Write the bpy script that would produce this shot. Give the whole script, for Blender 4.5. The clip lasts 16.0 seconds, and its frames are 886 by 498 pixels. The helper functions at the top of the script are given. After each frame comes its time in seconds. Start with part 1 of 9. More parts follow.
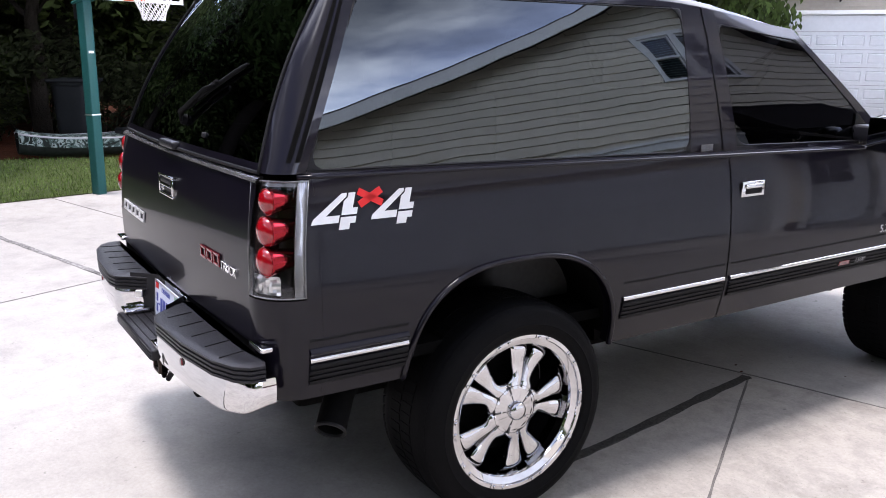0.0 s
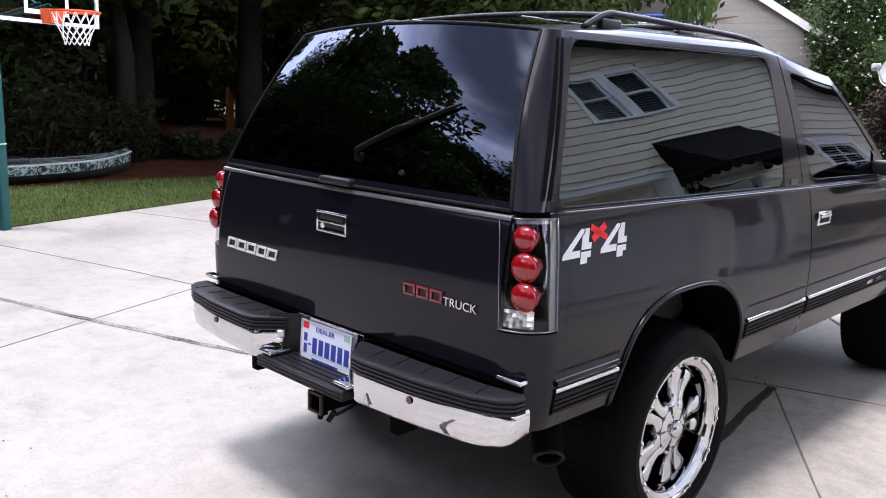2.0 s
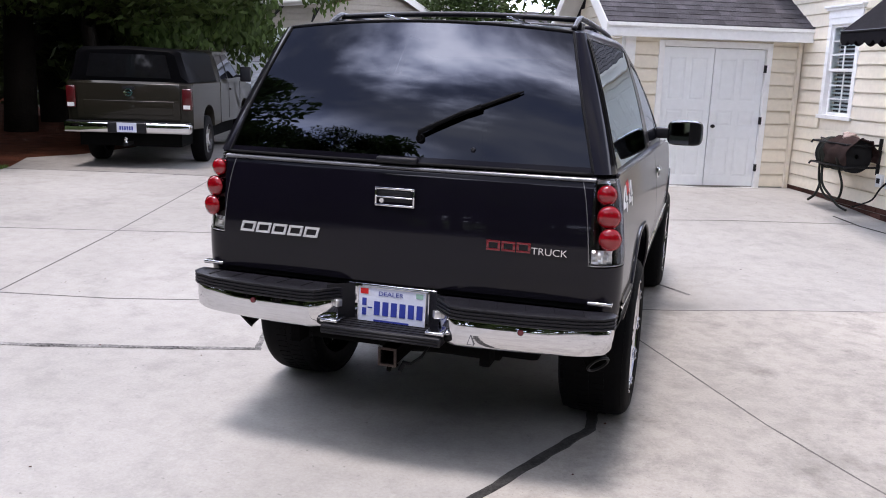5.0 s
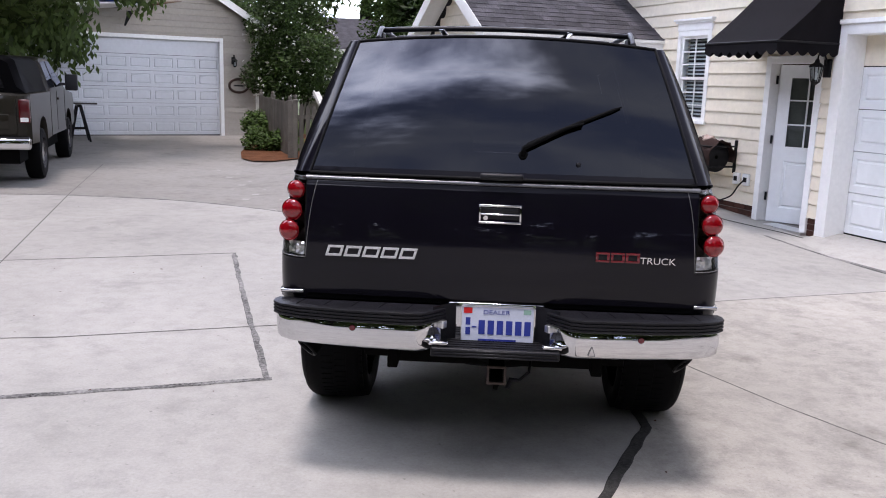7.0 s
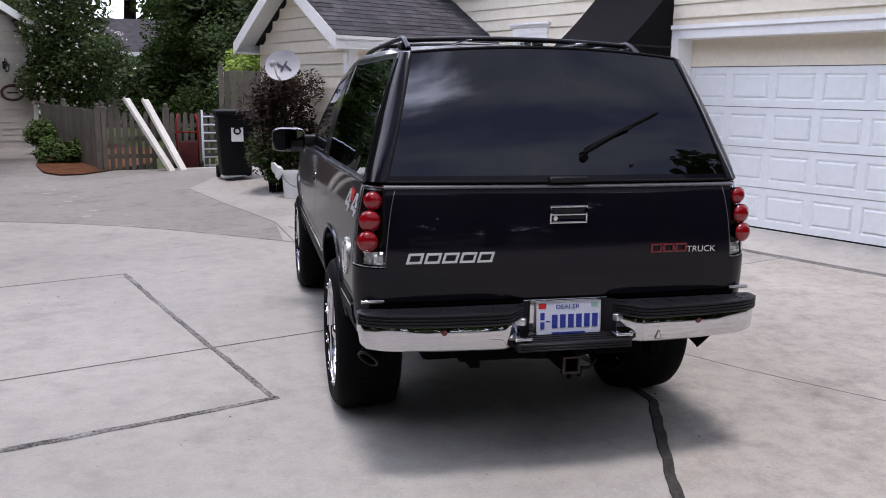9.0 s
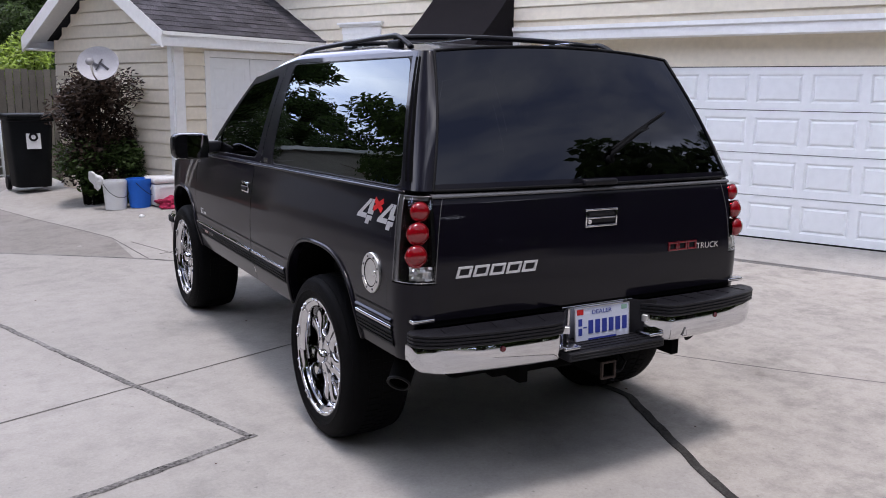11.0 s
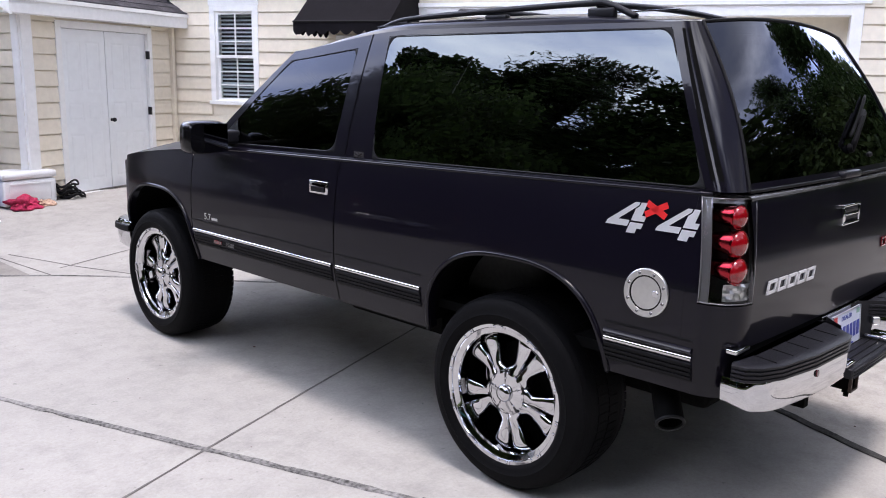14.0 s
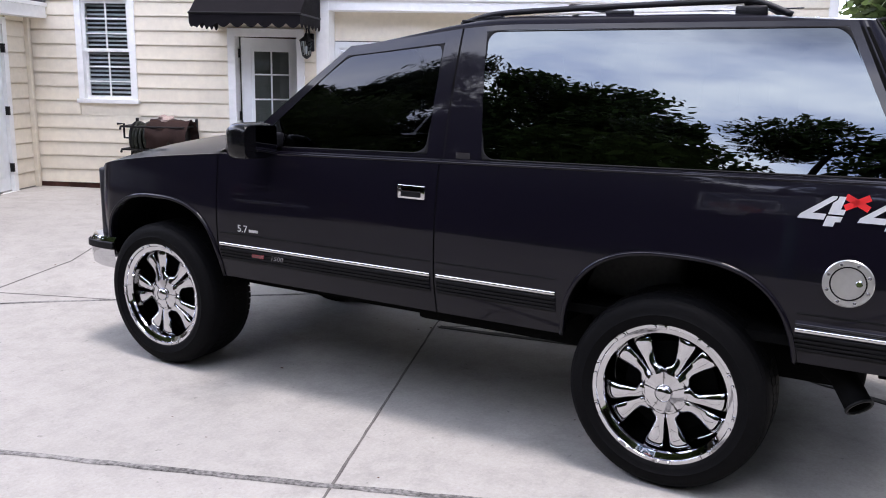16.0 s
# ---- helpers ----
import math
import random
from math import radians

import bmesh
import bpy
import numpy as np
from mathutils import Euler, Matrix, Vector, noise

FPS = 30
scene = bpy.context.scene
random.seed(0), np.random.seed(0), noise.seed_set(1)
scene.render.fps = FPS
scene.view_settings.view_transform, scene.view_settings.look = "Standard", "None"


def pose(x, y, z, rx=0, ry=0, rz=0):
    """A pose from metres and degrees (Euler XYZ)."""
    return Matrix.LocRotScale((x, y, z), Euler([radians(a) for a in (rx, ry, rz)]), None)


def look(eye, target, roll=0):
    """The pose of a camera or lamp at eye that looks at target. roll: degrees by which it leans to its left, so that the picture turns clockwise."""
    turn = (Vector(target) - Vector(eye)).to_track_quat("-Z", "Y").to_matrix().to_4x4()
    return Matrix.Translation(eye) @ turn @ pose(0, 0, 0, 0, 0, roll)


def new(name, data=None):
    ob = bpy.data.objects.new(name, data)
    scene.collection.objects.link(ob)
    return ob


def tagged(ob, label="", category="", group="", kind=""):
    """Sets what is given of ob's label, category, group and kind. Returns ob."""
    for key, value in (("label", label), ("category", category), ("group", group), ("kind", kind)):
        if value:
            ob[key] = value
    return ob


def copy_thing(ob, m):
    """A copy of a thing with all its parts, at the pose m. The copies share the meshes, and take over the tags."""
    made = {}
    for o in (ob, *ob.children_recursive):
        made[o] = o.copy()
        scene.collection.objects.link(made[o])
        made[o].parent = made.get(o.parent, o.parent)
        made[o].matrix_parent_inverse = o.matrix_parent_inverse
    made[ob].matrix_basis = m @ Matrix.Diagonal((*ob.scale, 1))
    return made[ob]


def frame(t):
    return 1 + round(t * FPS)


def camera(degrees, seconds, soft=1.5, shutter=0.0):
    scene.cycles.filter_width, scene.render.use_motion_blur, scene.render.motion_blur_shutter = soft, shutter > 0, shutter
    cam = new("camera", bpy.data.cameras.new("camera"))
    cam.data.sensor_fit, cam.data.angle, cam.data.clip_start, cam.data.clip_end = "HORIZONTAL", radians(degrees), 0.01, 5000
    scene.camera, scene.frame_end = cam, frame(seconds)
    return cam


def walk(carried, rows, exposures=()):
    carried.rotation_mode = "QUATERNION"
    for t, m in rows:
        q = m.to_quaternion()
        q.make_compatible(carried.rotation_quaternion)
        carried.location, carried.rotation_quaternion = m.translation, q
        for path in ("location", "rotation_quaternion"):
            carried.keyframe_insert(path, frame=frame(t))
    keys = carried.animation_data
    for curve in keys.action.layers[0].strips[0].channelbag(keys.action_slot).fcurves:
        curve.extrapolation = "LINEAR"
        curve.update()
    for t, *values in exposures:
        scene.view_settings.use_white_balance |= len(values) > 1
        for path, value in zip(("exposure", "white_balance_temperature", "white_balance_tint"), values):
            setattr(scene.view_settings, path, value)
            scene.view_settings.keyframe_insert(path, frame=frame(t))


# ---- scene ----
cam = camera(55.4, 16.0, 1.0)
PATH = [
    (0, (3.155, -1.763, 1.665), (1.522, -0.705, 1.205), 0.6),
    (0.5, (2.957, -1.997, 1.671), (1.373, -0.852, 1.249), 0.3),
    (1, (2.781, -2.268, 1.677), (1.251, -1.035, 1.303), 0.9),
    (1.5, (2.613, -2.545, 1.675), (1.144, -1.239, 1.306), 1.4),
    (2, (2.438, -2.812, 1.683), (1.054, -1.421, 1.295), 1.8),
    (2.5, (2.266, -3.095, 1.672), (1.005, -1.594, 1.273), 2.3),
    (3, (2.106, -3.355, 1.683), (0.991, -1.749, 1.263), 2.1),
    (3.5, (1.946, -3.468, 1.667), (0.943, -1.79, 1.247), 2.2),
    (4, (1.725, -3.649, 1.663), (0.867, -1.892, 1.243), 2.2),
    (4.2, (1.641, -3.775, 1.674), (0.845, -1.99, 1.247), 1.8),
    (6.3, (0.392, -4.502, 1.693), (0.127, -2.556, 1.314), 2.2),
    (6.5, (0.269, -4.452, 1.684), (0.05, -2.502, 1.298), 1.7),
    (7, (-0.07, -4.408, 1.694), (-0.162, -2.448, 1.307), 1.8),
    (7.5, (-0.426, -4.463, 1.701), (-0.378, -2.501, 1.316), 1.5),
    (8, (-0.739, -4.466, 1.7), (-0.561, -2.512, 1.315), 1.2),
    (8.5, (-1.064, -4.442, 1.711), (-0.75, -2.503, 1.336), 1.0),
    (9, (-1.389, -4.413, 1.704), (-0.937, -2.501, 1.33), 0.9),
    (9.5, (-1.673, -4.348, 1.7), (-1.085, -2.472, 1.33), 1.1),
    (9.7, (-1.786, -4.3, 1.7), (-1.144, -2.441, 1.335), 1.1),
    (11.8, (-2.646, -3.32, 1.674), (-1.538, -1.699, 1.296), 0.2),
    (12, (-2.693, -3.203, 1.67), (-1.563, -1.597, 1.289), 0.0),
    (12.5, (-2.837, -2.892, 1.672), (-1.648, -1.332, 1.282), 0.2),
    (13, (-2.995, -2.594, 1.649), (-1.744, -1.081, 1.263), 0.4),
    (13.5, (-3.2, -2.314, 1.664), (-1.872, -0.874, 1.263), 0.7),
    (14, (-3.45, -2.051, 1.653), (-2.035, -0.695, 1.254), 1.2),
    (14.5, (-3.639, -1.756, 1.638), (-2.146, -0.488, 1.236), 1.3),
    (15, (-3.862, -1.446, 1.639), (-2.288, -0.28, 1.237), 1.3),
    (15.5, (-4.061, -1.117, 1.634), (-2.411, -0.058, 1.235), 1.5),
    (16, (-4.167, -0.792, 1.636), (-2.46, 0.169, 1.234), 1.1),
]
EXPOSURES = [(t, e, 6680 if 5 < t < 11 else 6620, 21) for t, e in ((0.0, 1.33), (1.5, 1.28), (4.0, 0.88), (6.5, 0.70), (9.5, 0.28), (12.0, 0.41), (14.5, 0.84), (16.0, 0.83))]
walk(cam, [(t, look(eye, target, roll)) for t, eye, target, roll in PATH], EXPOSURES)

# ---- world and sun: bright overcast sky ----
world = bpy.data.worlds.new("world")
scene.world = world
world.use_nodes = True
wn, wl = world.node_tree.nodes, world.node_tree.links
wn.clear()
w_out = wn.new("ShaderNodeOutputWorld")
w_bg = wn.new("ShaderNodeBackground")
w_sky = wn.new("ShaderNodeTexSky")
w_sky.sky_type = 'NISHITA'
w_sky.sun_disc = False
w_sky.sun_elevation, w_sky.sun_rotation = radians(80), radians(202)
w_co = wn.new("ShaderNodeTexCoord")
w_map = wn.new("ShaderNodeMapping")
w_map.inputs["Scale"].default_value = (1.0, 1.0, 2.1)
w_map.inputs["Location"].default_value = (1.3, 0.7, 0.4)
w_noise = wn.new("ShaderNodeTexNoise")
w_noise.inputs["Scale"].default_value = 2.3
w_noise.inputs["Detail"].default_value = 7.0
w_noise.inputs["Roughness"].default_value = 0.55
w_ramp = wn.new("ShaderNodeValToRGB")
w_ramp.color_ramp.elements[0].position, w_ramp.color_ramp.elements[0].color = 0.40, (3.8, 4.7, 7.0, 1)
w_ramp.color_ramp.elements[1].position, w_ramp.color_ramp.elements[1].color = 0.64, (9.7, 10.5, 11.0, 1)
w_mix = wn.new("ShaderNodeMix")
w_mix.data_type = 'RGBA'
w_mix.inputs["Factor"].default_value = 0.86
wl.new(w_co.outputs["Generated"], w_map.inputs["Vector"])
wl.new(w_map.outputs["Vector"], w_noise.inputs["Vector"])
wl.new(w_noise.outputs["Fac"], w_ramp.inputs["Fac"])
wl.new(w_sky.outputs["Color"], w_mix.inputs["A"])
wl.new(w_ramp.outputs["Color"], w_mix.inputs["B"])
# a heavy cloud deck overhead, brighter towards the horizon
w_sep = wn.new("ShaderNodeSeparateXYZ")
wl.new(w_co.outputs["Generated"], w_sep.inputs["Vector"])
w_edge = wn.new("ShaderNodeMath")
w_edge.operation = 'MULTIPLY_ADD'
w_edge.inputs[1].default_value = -0.34
wl.new(w_noise.outputs["Fac"], w_edge.inputs[0])
w_tilt = wn.new("ShaderNodeMath")
w_tilt.operation = 'MULTIPLY_ADD'
w_tilt.inputs[1].default_value = -0.20
wl.new(w_sep.outputs["Y"], w_tilt.inputs[0])
w_lean = wn.new("ShaderNodeMath")
w_lean.operation = 'MULTIPLY_ADD'
w_lean.inputs[1].default_value = 0.10
wl.new(w_sep.outputs["X"], w_lean.inputs[0])
wl.new(w_sep.outputs["Z"], w_lean.inputs[2])
# thinner cloud over the woods
w_west, w_thin = wn.new("ShaderNodeMath"), wn.new("ShaderNodeMath")
w_west.operation, w_thin.operation = 'MINIMUM', 'MULTIPLY_ADD'
w_west.inputs[1].default_value, w_thin.inputs[1].default_value = 0.0, 0.26
wl.new(w_sep.outputs["X"], w_west.inputs[0])
wl.new(w_west.outputs["Value"], w_thin.inputs[0])
wl.new(w_lean.outputs["Value"], w_thin.inputs[2])
wl.new(w_thin.outputs["Value"], w_tilt.inputs[2])
wl.new(w_tilt.outputs["Value"], w_edge.inputs[2])
w_glow = wn.new("ShaderNodeMapRange")
w_glow.interpolation_type = 'SMOOTHSTEP'
for k_, v_ in (("From Min", 0.18), ("From Max", 0.46), ("To Min", 3.6), ("To Max", 0.42)):
    w_glow.inputs[k_].default_value = v_
wl.new(w_edge.outputs["Value"], w_glow.inputs["Value"])
w_mul = wn.new("ShaderNodeVectorMath")
w_mul.operation = 'SCALE'
wl.new(w_mix.outputs["Result"], w_mul.inputs[0])
wl.new(w_glow.outputs["Result"], w_mul.inputs["Scale"])
# a thin, brighter break in the clouds round the hidden sun
w_dot = wn.new("ShaderNodeVectorMath")
w_dot.operation = 'DOT_PRODUCT'
w_dot.inputs[1].default_value = Vector((-0.27, -0.41, 0.87)).normalized()
wl.new(w_co.outputs["Generated"], w_dot.inputs[0])
w_fray = wn.new("ShaderNodeMath")
w_fray.operation = 'MULTIPLY_ADD'
w_fray.inputs[1].default_value = 0.42
wl.new(w_noise.outputs["Fac"], w_fray.inputs[0])
wl.new(w_dot.outputs["Value"], w_fray.inputs[2])
w_break = wn.new("ShaderNodeMapRange")
w_break.interpolation_type = 'SMOOTHSTEP'
for k_, v_ in (("From Min", 1.14), ("From Max", 1.28), ("To Min", 1.0), ("To Max", 8.5)):
    w_break.inputs[k_].default_value = v_
wl.new(w_fray.outputs["Value"], w_break.inputs["Value"])
w_bright = wn.new("ShaderNodeVectorMath")
w_bright.operation = 'SCALE'
wl.new(w_mul.outputs["Vector"], w_bright.inputs[0])
wl.new(w_break.outputs["Result"], w_bright.inputs["Scale"])
wl.new(w_bright.outputs["Vector"], w_bg.inputs["Color"])
w_bg.inputs["Strength"].default_value = 0.14
wl.new(w_bg.outputs["Background"], w_out.inputs["Surface"])

sun = new("sun", bpy.data.lights.new("sun", 'SUN'))
sun.data.energy, sun.data.angle, sun.data.color = 1.9, radians(13), (1.0, 0.985, 0.965)
sun.matrix_basis = look((-1.0, -2.5, 15), (0, 0, 0))


# ---- materials ----
def mat(name, color, rough=0.6, metal=0.0, **kw):
    """A Principled material: colour varied by two noises (grain and stains), with fine bump."""
    m = bpy.data.materials.new(name)
    m.use_nodes = True
    n, l = m.node_tree.nodes, m.node_tree.links
    p = n["Principled BSDF"]
    p.inputs["Base Color"].default_value = (*color, 1)
    p.inputs["Roughness"].default_value = rough
    p.inputs["Metallic"].default_value = metal
    p.inputs["IOR"].default_value = kw.get("ior", 1.5 if rough < 0.36 else 1.3)
    if "coat" in kw:
        p.inputs["Coat Weight"].default_value = kw["coat"]
        p.inputs["Coat Roughness"].default_value = kw.get("coat_rough", 0.03)
    vary, scale = kw.get("vary", 0.0), kw.get("scale", 8.0)
    co = n.new("ShaderNodeTexCoord")
    if vary:
        fine, broad = n.new("ShaderNodeTexNoise"), n.new("ShaderNodeTexNoise")
        fine.inputs["Scale"].default_value, fine.inputs["Detail"].default_value = scale * 6, 8
        broad.inputs["Scale"].default_value, broad.inputs["Detail"].default_value = scale * 0.35, 5
        add = n.new("ShaderNodeMath")
        add.operation = 'ADD'
        l.new(co.outputs["Object"], fine.inputs["Vector"])
        l.new(co.outputs["Object"], broad.inputs["Vector"])
        l.new(fine.outputs["Fac"], add.inputs[0])
        l.new(broad.outputs["Fac"], add.inputs[1])
        ramp = n.new("ShaderNodeMapRange")
        ramp.inputs["From Min"].default_value, ramp.inputs["From Max"].default_value = 0.7, 1.3
        ramp.inputs["To Min"].default_value, ramp.inputs["To Max"].default_value = 1 - vary, 1 + vary
        l.new(add.outputs["Value"], ramp.inputs["Value"])
        mul = n.new("ShaderNodeMix")
        mul.data_type, mul.blend_type = 'RGBA', 'MULTIPLY'
        mul.inputs["Factor"].default_value = 1.0
        mul.inputs["A"].default_value = (*color, 1)
        l.new(ramp.outputs["Result"], mul.inputs["B"])
        last = mul.outputs["Result"]
        if kw.get("each"):
            info = n.new("ShaderNodeObjectInfo")
            rr = n.new("ShaderNodeMapRange")
            rr.inputs["To Min"].default_value, rr.inputs["To Max"].default_value = 1 - kw["each"], 1 + kw["each"]
            l.new(info.outputs["Random"], rr.inputs["Value"])
            m2 = n.new("ShaderNodeMix")
            m2.data_type, m2.blend_type = 'RGBA', 'MULTIPLY'
            m2.inputs["Factor"].default_value = 1.0
            l.new(last, m2.inputs["A"])
            l.new(rr.outputs["Result"], m2.inputs["B"])
            last = m2.outputs["Result"]
        if kw.get("island"):
            geo = n.new("ShaderNodeNewGeometry")
            rr = n.new("ShaderNodeMapRange")
            rr.inputs["To Min"].default_value, rr.inputs["To Max"].default_value = 1 - kw["island"], 1 + kw["island"]
            l.new(geo.outputs["Random Per Island"], rr.inputs["Value"])
            m2 = n.new("ShaderNodeMix")
            m2.data_type, m2.blend_type = 'RGBA', 'MULTIPLY'
            m2.inputs["Factor"].default_value = 1.0
            l.new(last, m2.inputs["A"])
            l.new(rr.outputs["Result"], m2.inputs["B"])
            last = m2.outputs["Result"]
        l.new(last, p.inputs["Base Color"])
    if kw.get("through"):
        tl, mx = n.new("ShaderNodeBsdfTranslucent"), n.new("ShaderNodeMixShader")
        mx.inputs["Fac"].default_value = kw["through"]
        l.new(last, tl.inputs["Color"])
        l.new(p.outputs["BSDF"], mx.inputs[1])
        l.new(tl.outputs["BSDF"], mx.inputs[2])
        l.new(mx.outputs["Shader"], n["Material Output"].inputs["Surface"])
    if kw.get("bump"):
        tex = n.new("ShaderNodeTexNoise")
        tex.inputs["Scale"].default_value = kw.get("bump_scale", 120.0)
        tex.inputs["Detail"].default_value = 6
        l.new(co.outputs["Object"], tex.inputs["Vector"])
        b = n.new("ShaderNodeBump")
        b.inputs["Strength"].default_value = kw["bump"]
        b.inputs["Distance"].default_value = kw.get("bump_dist", 0.01)
        l.new(tex.outputs["Fac"], b.inputs["Height"])
        l.new(b.outputs["Normal"], p.inputs["Normal"])
    return m


def concrete(name, color, wear=1.0):
    """Broom-finished concrete with broad stains, darker dirt patches and small pits."""
    m = mat(name, color, 0.82, bump=0.25, bump_scale=240, bump_dist=0.004)
    n, l = m.node_tree.nodes, m.node_tree.links
    p = n["Principled BSDF"]
    co = n.new("ShaderNodeTexCoord")

    def noise_tex(scale, detail, rough=0.6, dist=0.0):
        t = n.new("ShaderNodeTexNoise")
        t.inputs["Scale"].default_value, t.inputs["Detail"].default_value = scale, detail
        t.inputs["Roughness"].default_value, t.inputs["Distortion"].default_value = rough, dist
        l.new(co.outputs["Object"], t.inputs["Vector"])
        return t.outputs["Fac"]

    def ranged(v, a, b, lo, hi):
        r = n.new("ShaderNodeMapRange")
        for k, x in zip(("From Min", "From Max", "To Min", "To Max"), (a, b, lo, hi)):
            r.inputs[k].default_value = x
        l.new(v, r.inputs["Value"])
        return r.outputs["Result"]

    def times(u, v):
        q = n.new("ShaderNodeMath")
        q.operation = 'MULTIPLY'
        l.new(u, q.inputs[0])
        l.new(v, q.inputs[1])
        return q.outputs["Value"]

    broad = ranged(noise_tex(0.34, 6, 0.6, 0.15), 0.32, 0.68, 0.84, 1.10)
    stain = ranged(noise_tex(1.5, 10, 0.74, 0.25), 0.52, 0.74, 1.0, 1.0 - 0.28 * wear)
    grain = ranged(noise_tex(60, 6, 0.7), 0.3, 0.7, 0.90, 1.09)
    spots = ranged(noise_tex(23, 2), 0.68, 0.78, 1.0, 0.62)
    flecks = ranged(noise_tex(95, 3, 0.8), 0.68 - 0.04 * wear, 0.74, 1.0, 1.0 - 0.30 * wear)
    mottle = ranged(noise_tex(7.0, 8, 0.72), 0.44, 0.70, 1.04, 1.0 - 0.12 * wear ** 1.5)
    v = times(times(times(broad, stain), times(grain, spots)), times(mottle, flecks))
    mul = n.new("ShaderNodeMix")
    mul.data_type, mul.blend_type = 'RGBA', 'MULTIPLY'
    mul.inputs["Factor"].default_value = 1.0
    mul.inputs["A"].default_value = (*color, 1)
    l.new(v, mul.inputs["B"])
    l.new(mul.outputs["Result"], p.inputs["Base Color"])
    return m


def glass(name, tint, ior=1.6, film=0.0, sheen=(0.88, 0.92, 1.0)):
    """A thin pane: sees through by its tint, reflects more at a flat angle and, where it has one, by its film."""
    m = bpy.data.materials.new(name)
    m.use_nodes = True
    n, l = m.node_tree.nodes, m.node_tree.links
    n.clear()
    out, mix = n.new("ShaderNodeOutputMaterial"), n.new("ShaderNodeMixShader")
    tr, gl, fr = n.new("ShaderNodeBsdfTransparent"), n.new("ShaderNodeBsdfGlossy"), n.new("ShaderNodeLayerWeight")
    tr.inputs["Color"].default_value = (*tint, 1)
    gl.inputs["Roughness"].default_value = 0.004
    gl.inputs["Color"].default_value = (*sheen, 1)
    fr.inputs["Blend"].default_value = 0.5
    base = ((ior - 1) / (ior + 1)) ** 2 + film
    power, gloss = n.new("ShaderNodeMath"), n.new("ShaderNodeMath")
    power.operation, gloss.operation = 'POWER', 'MULTIPLY_ADD'
    power.inputs[1].default_value = 5.0
    gloss.inputs[1].default_value, gloss.inputs[2].default_value = 1 - base, base
    # the pane is not quite flat: a long, faint wave
    co, wave, bump = n.new("ShaderNodeTexCoord"), n.new("ShaderNodeTexNoise"), n.new("ShaderNodeBump")
    wave.inputs["Scale"].default_value, wave.inputs["Detail"].default_value = 3.2, 1.0
    bump.inputs["Strength"].default_value, bump.inputs["Distance"].default_value = 1.0, 0.0011
    l.new(co.outputs["Object"], wave.inputs["Vector"])
    l.new(wave.outputs["Fac"], bump.inputs["Height"])
    l.new(bump.outputs["Normal"], gl.inputs["Normal"])
    l.new(fr.outputs["Facing"], power.inputs[0])
    l.new(power.outputs["Value"], gloss.inputs[0])
    l.new(gloss.outputs["Value"], mix.inputs["Fac"])
    l.new(tr.outputs["BSDF"], mix.inputs[1])
    l.new(gl.outputs["BSDF"], mix.inputs[2])
    l.new(mix.outputs["Shader"], out.inputs["Surface"])
    return m


CONCRETE = concrete("driveway_concrete", (0.350, 0.337, 0.314))
FELT = mat("weathered_felt", (0.17, 0.165, 0.16), 0.95, vary=0.85, scale=9, bump=0.6, bump_scale=160)
TAR = mat("tar_joint", (0.055, 0.053, 0.05), 0.9, vary=0.5, scale=12, bump=0.6, bump_scale=160)
CRACK = mat("saw_cut", (0.13, 0.122, 0.115), 0.95, vary=0.3, scale=20)
GRASS_GROUND = mat("lawn_soil", (0.055, 0.075, 0.022), 0.95, vary=0.45, scale=3, bump=0.8, bump_scale=60, bump_dist=0.03)
GRASS = mat("grass", (0.085, 0.13, 0.03), 0.7, vary=0.3, scale=4, island=0.35)
MULCH = mat("pine_mulch", (0.075, 0.026, 0.014), 0.95, ior=1.15, vary=0.5, scale=9, bump=1.0, bump_scale=70, bump_dist=0.04)
PAINT = mat("charcoal_paint", (0.0050, 0.0043, 0.0080), 0.30, 0.0, coat=0.50, coat_rough=0.035, ior=1.1, vary=0.10, scale=0.6)
DARK_GLASS = glass("privacy_glass", (0.03, 0.03, 0.034), 1.45, 0.033, (0.80, 0.85, 1.0))
DOOR_GLASS = glass("dark_door_glass", (0.035, 0.035, 0.04), 1.45, 0.0)
FILM_GLASS = glass("filmed_side_glass", (0.03, 0.03, 0.034), 1.45, 0.056, (0.80, 0.90, 0.95))
CHROME = mat("chrome", (0.62, 0.62, 0.635), 0.045, 1.0, vary=0.03, scale=4)
ALU = mat("satin_aluminium", (0.70, 0.70, 0.70), 0.32, 1.0, vary=0.05, scale=10)
RUBBER = mat("black_rubber", (0.009, 0.009, 0.010), 0.55, ior=1.2, vary=0.2, scale=10, bump=0.2, bump_scale=300)
TYRE = mat("tyre_rubber", (0.0045, 0.0045, 0.005), 0.62, ior=1.14, vary=0.25, scale=8, bump=0.2, bump_scale=200)
PLASTIC = mat("black_plastic", (0.010, 0.010, 0.013), 0.42, ior=1.35, vary=0.2, scale=14, bump=0.15, bump_scale=400)
BLACK = mat("underbody_black", (0.004, 0.004, 0.004), 0.85, ior=1.1, vary=0.3, scale=6)
MIRROR = mat("dim_mirror", (0.22, 0.22, 0.24), 0.02, 1.0)
GLOSS_BLACK = mat("gloss_black", (0.004, 0.004, 0.005), 0.22, coat=0.2, ior=1.3)
RED_LENS = mat("red_lens", (0.24, 0.003, 0.007), 0.12, coat=0.6)
SENSOR_RED = mat("sensor_dark_red", (0.11, 0.006, 0.012), 0.25, coat=0.5)
RED_CHROME = mat("red_reflector", (0.32, 0.022, 0.030), 0.16, 1.0, vary=0.05)
